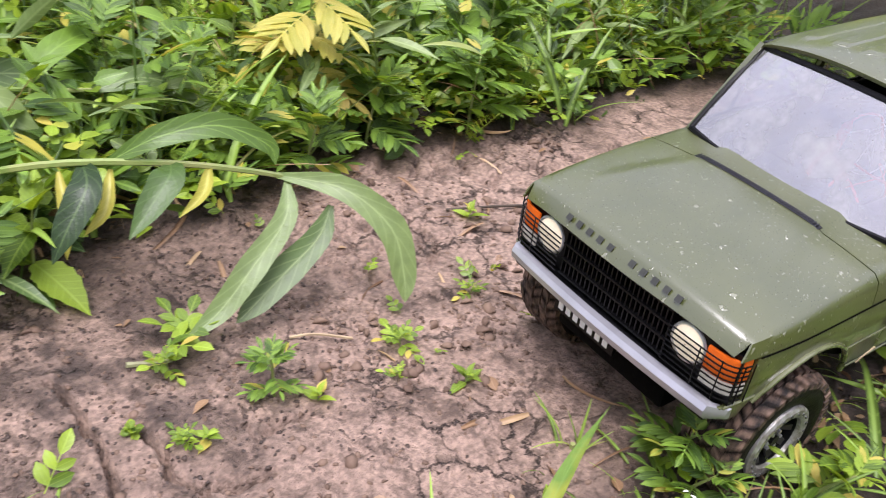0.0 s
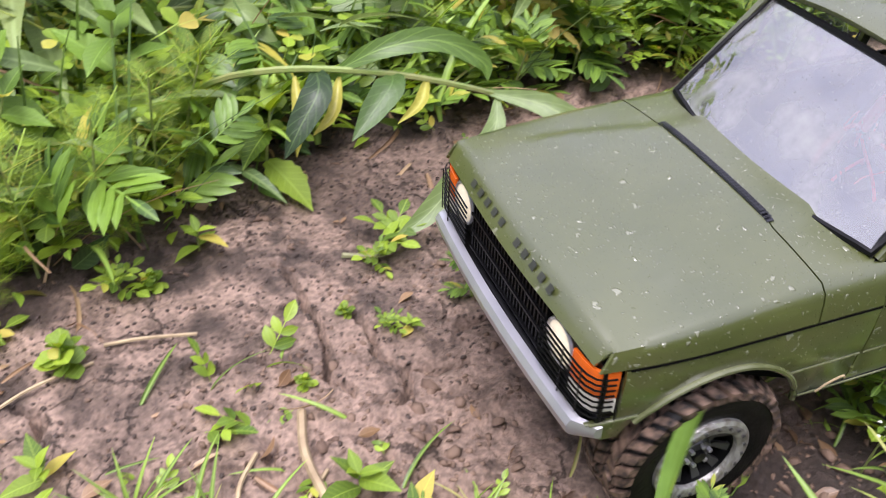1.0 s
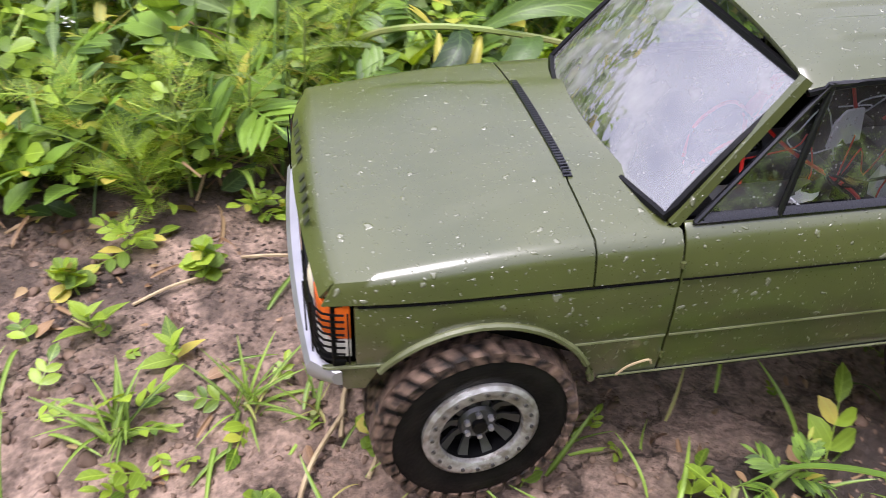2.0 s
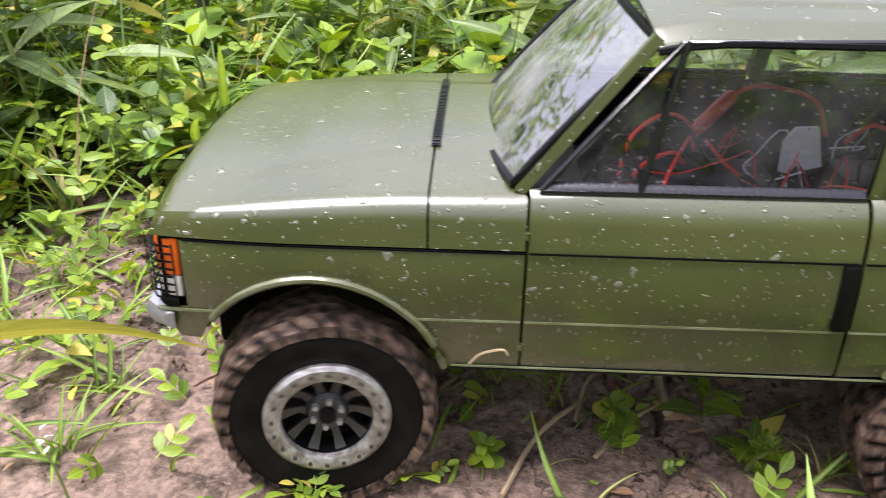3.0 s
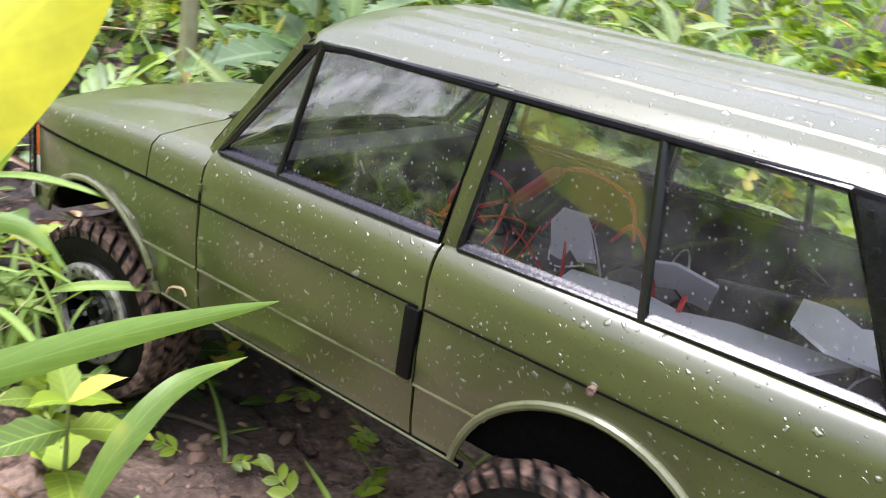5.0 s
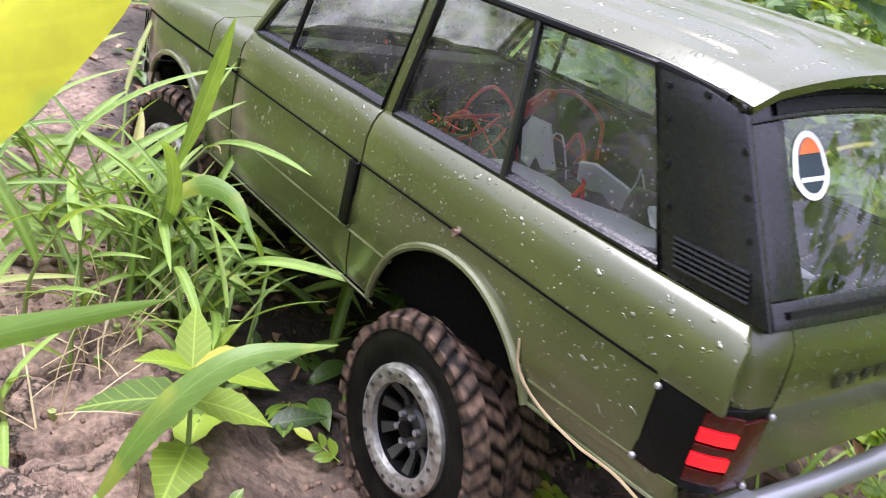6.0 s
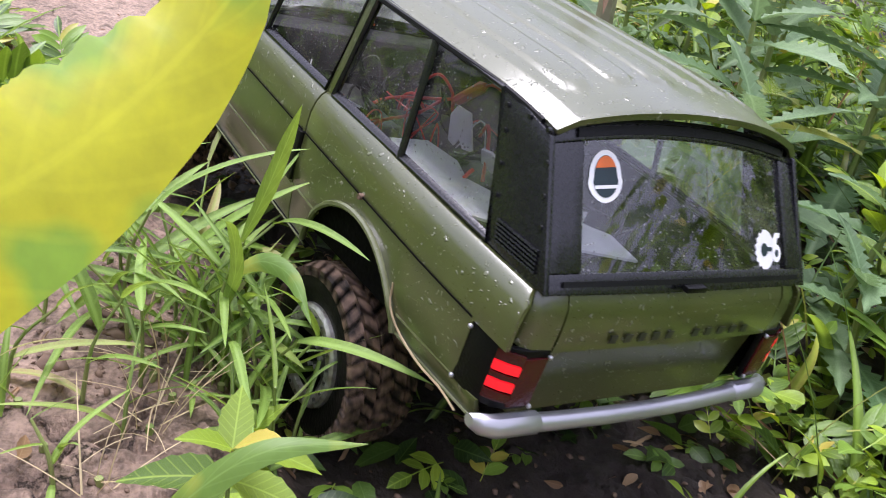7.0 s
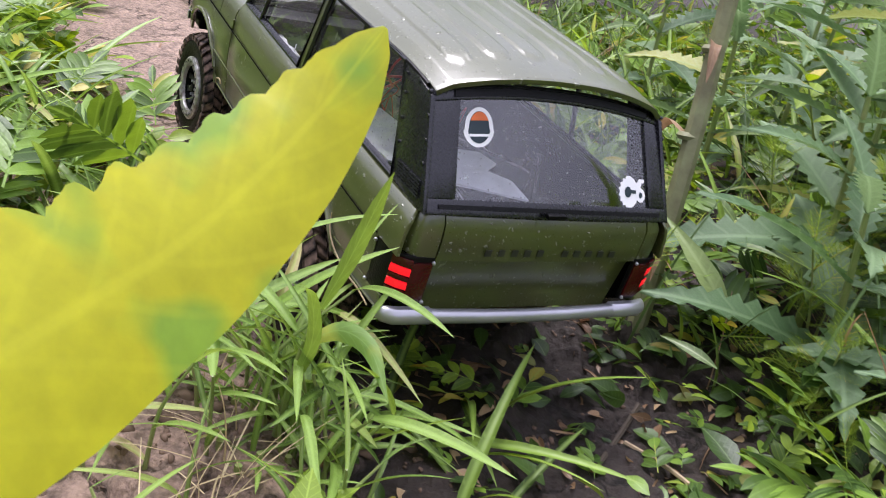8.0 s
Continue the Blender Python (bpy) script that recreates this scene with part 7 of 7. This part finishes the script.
def two_tone(name, a, b, scale, veins=0.3):
    m = leaf_material(name, a, a, a, 0.02, glow=0.5, veins=veins)
    n, l = m.node_tree.nodes, m.node_tree.links
    next(q for q in n if q.type == "BUMP").inputs["Strength"].default_value = 0.06
    hs = next(q for q in n if q.type == "HUE_SAT" and q.inputs["Value"].is_linked)
    co = n.new("ShaderNodeTexCoord")
    t = n.new("ShaderNodeTexNoise")
    t.inputs["Scale"].default_value = scale
    t.inputs["Detail"].default_value = 3.0
    l.new(co.outputs["Object"], t.inputs["Vector"])
    mr = n.new("ShaderNodeMapRange")
    mr.inputs["From Min"].default_value, mr.inputs["From Max"].default_value = 0.52, 0.6
    l.new(t.outputs["Fac"], mr.inputs["Value"])
    mix = n.new("ShaderNodeMix")
    mix.data_type = "RGBA"
    mix.inputs["A"].default_value, mix.inputs["B"].default_value = (*a, 1), (*b, 1)
    l.new(mr.outputs[0], mix.inputs["Factor"])
    l.new(mix.outputs["Result"], hs.inputs["Color"])
    return m


BIGLEAF = two_tone("large_yellow_leaf", (0.5, 0.51, 0.012), (0.25, 0.42, 0.045), 16.0, 0.2)
BLADELEAF = two_tone("pale_blade", (0.17, 0.30, 0.055), (0.36, 0.42, 0.07), 22.0)
YELLOWISH = leaf_material("yellowish_leaf", (0.36, 0.36, 0.06), (0.48, 0.44, 0.09), (0.5, 0.4, 0.1), 0.1)
STRAWLEAF = leaf_material("straw_blade_leaf", (0.3, 0.22, 0.12), (0.5, 0.42, 0.24), (0.55, 0.47, 0.3), 0.2, glow=0.2)
THISTLE = leaf_material("thistle_leaf", (0.075, 0.15, 0.055), (0.17, 0.26, 0.12), (0.3, 0.32, 0.08), 0.04, rough=0.38, glow=0.3)
PALESTALK = material("pale_stalk", (0.27, 0.29, 0.14), 0.55, 0.0, (0.18, 0.17, 0.09), 60, bump=0.4)
smartweed()
BIG_LEAF, PALE_BLADE, BENT_BLADE = near_leaves()
single_plants()


# ---------------------------------------------------------------- crumbs of soil
def crumbs():
    rng = np.random.RandomState(5)
    bm = bmesh.new()
    bmesh.ops.create_icosphere(bm, subdivisions=1, radius=1.0)
    v = np.array([tuple(q.co) for q in bm.verts]) * (1 + 0.9 * (rng.rand(len(bm.verts), 1) - 0.5)) * (1, 0.7, 0.42)
    f = np.array([[q.index for q in face.verts] for face in bm.faces])
    bm.free()
    open_ = lambda x, y: 0.12 + 0.88 * smooth(0.05, 0.3, fbm(x, y, 11, 3, 31))
    P = field(rng, 16000, (-0.8, 0.9, -0.36, 0.3), open_, (-0.0005, 0.001), (0.0008, 0.0032))
    scatter("soil_crumbs", (v, f), P, CRUMB, "small brown crumbs of soil", "crumbs", rng)
    P = field(rng, 2600, (-0.8, 0.9, -0.36, 0.3), lambda x, y: smooth(0.12, 0.35, fbm(x, y, 11, 3, 31)), (0.0, 0.002), (0.003, 0.0075))
    wet = lambda x, y: smooth(0.0, -0.14, y + 0.1 * x) * smooth(-0.5, -0.3, x) * smooth(0.35, 0.15, x)
    scatter("damp_crumbs", (v, f), field(rng, 9000, (-0.5, 0.35, -0.36, 0.02), wet, (-0.001, 0.0005), (0.0007, 0.0026)), DAMP, "dark damp crumbs of loam", "crumbs", rng)
    scatter("soil_clods", (v, f), P, CRUMB, "brown clods of soil", "clods", rng)


DAMP = material("damp_crumb", (0.075, 0.047, 0.033), 0.6, 0.0, (0.03, 0.019, 0.013), 40, bump=0.6, bump_scale=400)
CRUMB = material("soil_crumb", (0.19, 0.125, 0.085), 0.85, 0.0, (0.09, 0.055, 0.036), 40, bump=0.6, bump_scale=400)
crumbs()


# ---------------------------------------------------------------- what moves: the car, and its wheels on it
CAR_ROWS = [
    (0.0, pose(-0.6883, 0.0865, -0.0073, -0.39, 1.86, -9.89)),
    (0.5, pose(-0.5839, 0.0684, -0.0090, 0.67, 1.73, -10.00)),
    (1.0, pose(-0.4805, 0.0505, -0.0029, -0.15, 1.96, -11.29)),
    (1.5, pose(-0.4064, 0.0365, 0.0018, 1.00, 2.23, -11.68)),
    (1.7, pose(-0.3682, 0.0290, 0.0017, 1.59, 1.37, -11.33)),
    (2.8, pose(-0.1654, -0.0032, 0.0021, -1.79, 0.01, -6.22)),
    (3.0, pose(-0.1231, -0.0055, 0.0011, 0.38, -0.11, -3.33)),
    (3.5, pose(-0.0000, -0.0000, 0.0025, 2.29, -1.62, -0.03)),
    (4.0, pose(0.1032, -0.0006, 0.0058, 5.60, -0.57, 0.25)),
    (4.2, pose(0.1492, -0.0006, 0.0075, 5.37, 0.32, 0.17)),
    (5.3, pose(0.3258, 0.0052, -0.0082, -0.45, 11.35, 3.69)),
    (5.5, pose(0.3695, 0.0061, -0.0166, 0.01, 8.03, 5.65)),
    (6.0, pose(0.4708, 0.0241, -0.0339, 4.95, 3.56, 13.55)),
    (6.5, pose(0.5430, 0.0452, -0.0244, 4.17, -0.16, 15.30)),
    (7.0, pose(0.6213, 0.0712, -0.0175, 4.84, -4.35, 17.11)),
    (7.5, pose(0.7131, 0.1033, -0.0126, 4.84, -7.52, 17.78)),
    (8.0, pose(0.8074, 0.1272, -0.0173, 1.32, -6.30, 18.87)),
]
# how far the front left, front right, rear left, rear right wheel hangs in its arch, time by time
HANG = (
    ((0.0, 0.046), (0.5, 0.046), (1.0, 0.058), (1.6, 0.062), (2.8, 0.056), (3.0, 0.053), (3.5, 0.0495), (4.1, 0.0455), (5.5, 0.050), (8.0, 0.050)),
    ((0.0, 0.050), (8.0, 0.050)),
    ((0.0, 0.050), (3.5, 0.0475), (5.5, 0.051), (6.0, 0.045), (6.5, 0.0415), (7.0, 0.039), (8.0, 0.039)),
    ((0.0, 0.050), (8.0, 0.052)),
)


def car_at(t):
    """The car's pose between its rows."""
    for (t0, a), (t1, b) in zip(CAR_ROWS, CAR_ROWS[1:]):
        if t <= t1:
            return a.lerp(b, (t - t0) / (t1 - t0))


def rest(t, base):
    """The height in the arch at which a wheel stands on the soil."""
    m = car_at(t)
    p = m @ Vector((base.x, base.y, 0.05))
    return 0.05 + max(-0.014, min(0.012, ground_z(p.x, p.y) + TYRE_R - p.z))


# leaves that sway beside the lens
LEAF_ROWS = [
    (0.0, pose(0.2820, 0.2098, 0.2116, 0, 0, -31.6)),
    (5.3, pose(0.2820, 0.2098, 0.2116, 0, 0, -31.6)),
    (5.5, pose(0.2840, 0.2093, 0.2034, 0, 0, -26.3)),
    (6.0, pose(0.2931, 0.1975, 0.1937, 0, 0, -12.5)),
    (6.5, pose(0.2969, 0.1927, 0.2029, 0, 0, -7.8)),
    (7.0, pose(0.2922, 0.1856, 0.1936, 0, 0, -5.6)),
    (7.5, pose(0.3025, 0.1792, 0.1982, 0, 0, -2.7)),
    (8.0, pose(0.3193, 0.1768, 0.1838, 0, 0, 0.0)),
]
BLADE_ROWS = [
    (0.0, pose(0.1914, 0.2051, 0.1977, 0, 0, 0.0)),
    (5.3, pose(0.1914, 0.2051, 0.1977, 0, 0, 0.0)),
    (5.5, pose(0.1978, 0.2012, 0.1837, 0, 0, 5.3)),
    (6.0, pose(0.2120, 0.1957, 0.1632, 0, 0, 19.1)),
    (6.5, pose(0.1956, 0.2453, 0.1518, 0, 0, 23.9)),
    (7.0, pose(0.1906, 0.2577, 0.1559, 0, 0, 26.1)),
    (7.5, pose(0.1962, 0.2618, 0.1566, 0, 0, 28.9)),
    (8.0, pose(0.2131, 0.2694, 0.1480, 0, 0, 31.6)),
]

# the blade that the front wheel pushes over
BENT_ROWS = [
    (0.0, pose(-0.25, 0.155, 0.055)),
    (0.95, pose(-0.25, 0.155, 0.055)),
    (1.1, pose(-0.25, 0.155, 0.055, 30, -10, 20)),
    (1.3, pose(-0.25, 0.155, 0.055, 10, -22, -50)),
    (8.0, pose(-0.25, 0.155, 0.055, 10, -22, -50)),
]


def motions():
    walk(BIG_LEAF, LEAF_ROWS)
    walk(PALE_BLADE, BLADE_ROWS)
    walk(BENT_BLADE, BENT_ROWS)
    walk(CAR, CAR_ROWS)
    ts = [t for t, _ in CAR_ROWS]
    run = [0.0]
    for (_, a), (_, b) in zip(CAR_ROWS, CAR_ROWS[1:]):
        run.append(run[-1] + (b.translation - a.translation).length)
    steer = ((0.0, 0.0), (1.7, 3.0), (3.0, 10.0), (5.0, 8.0), (6.0, 10.0), (8.0, 2.0))
    for i, wheel in enumerate(WHEELS):
        base = wheel.location.copy()
        rows = []
        for k in range(81):
            t = k / 10
            turn = 1.35 * float(np.interp(t, ts, run)) / TYRE_R
            z = lerp_table(HANG[i], t)
            if i in (1, 3):
                z = rest(t, base)
            swing = Matrix.Rotation(radians(lerp_table(steer, t) if i < 2 else 0), 4, "Z")
            rows.append((t, Matrix.Translation((base.x, base.y, z)) @ swing @ Matrix.Rotation(turn, 4, "Y")))
        walk(wheel, rows)


motions()
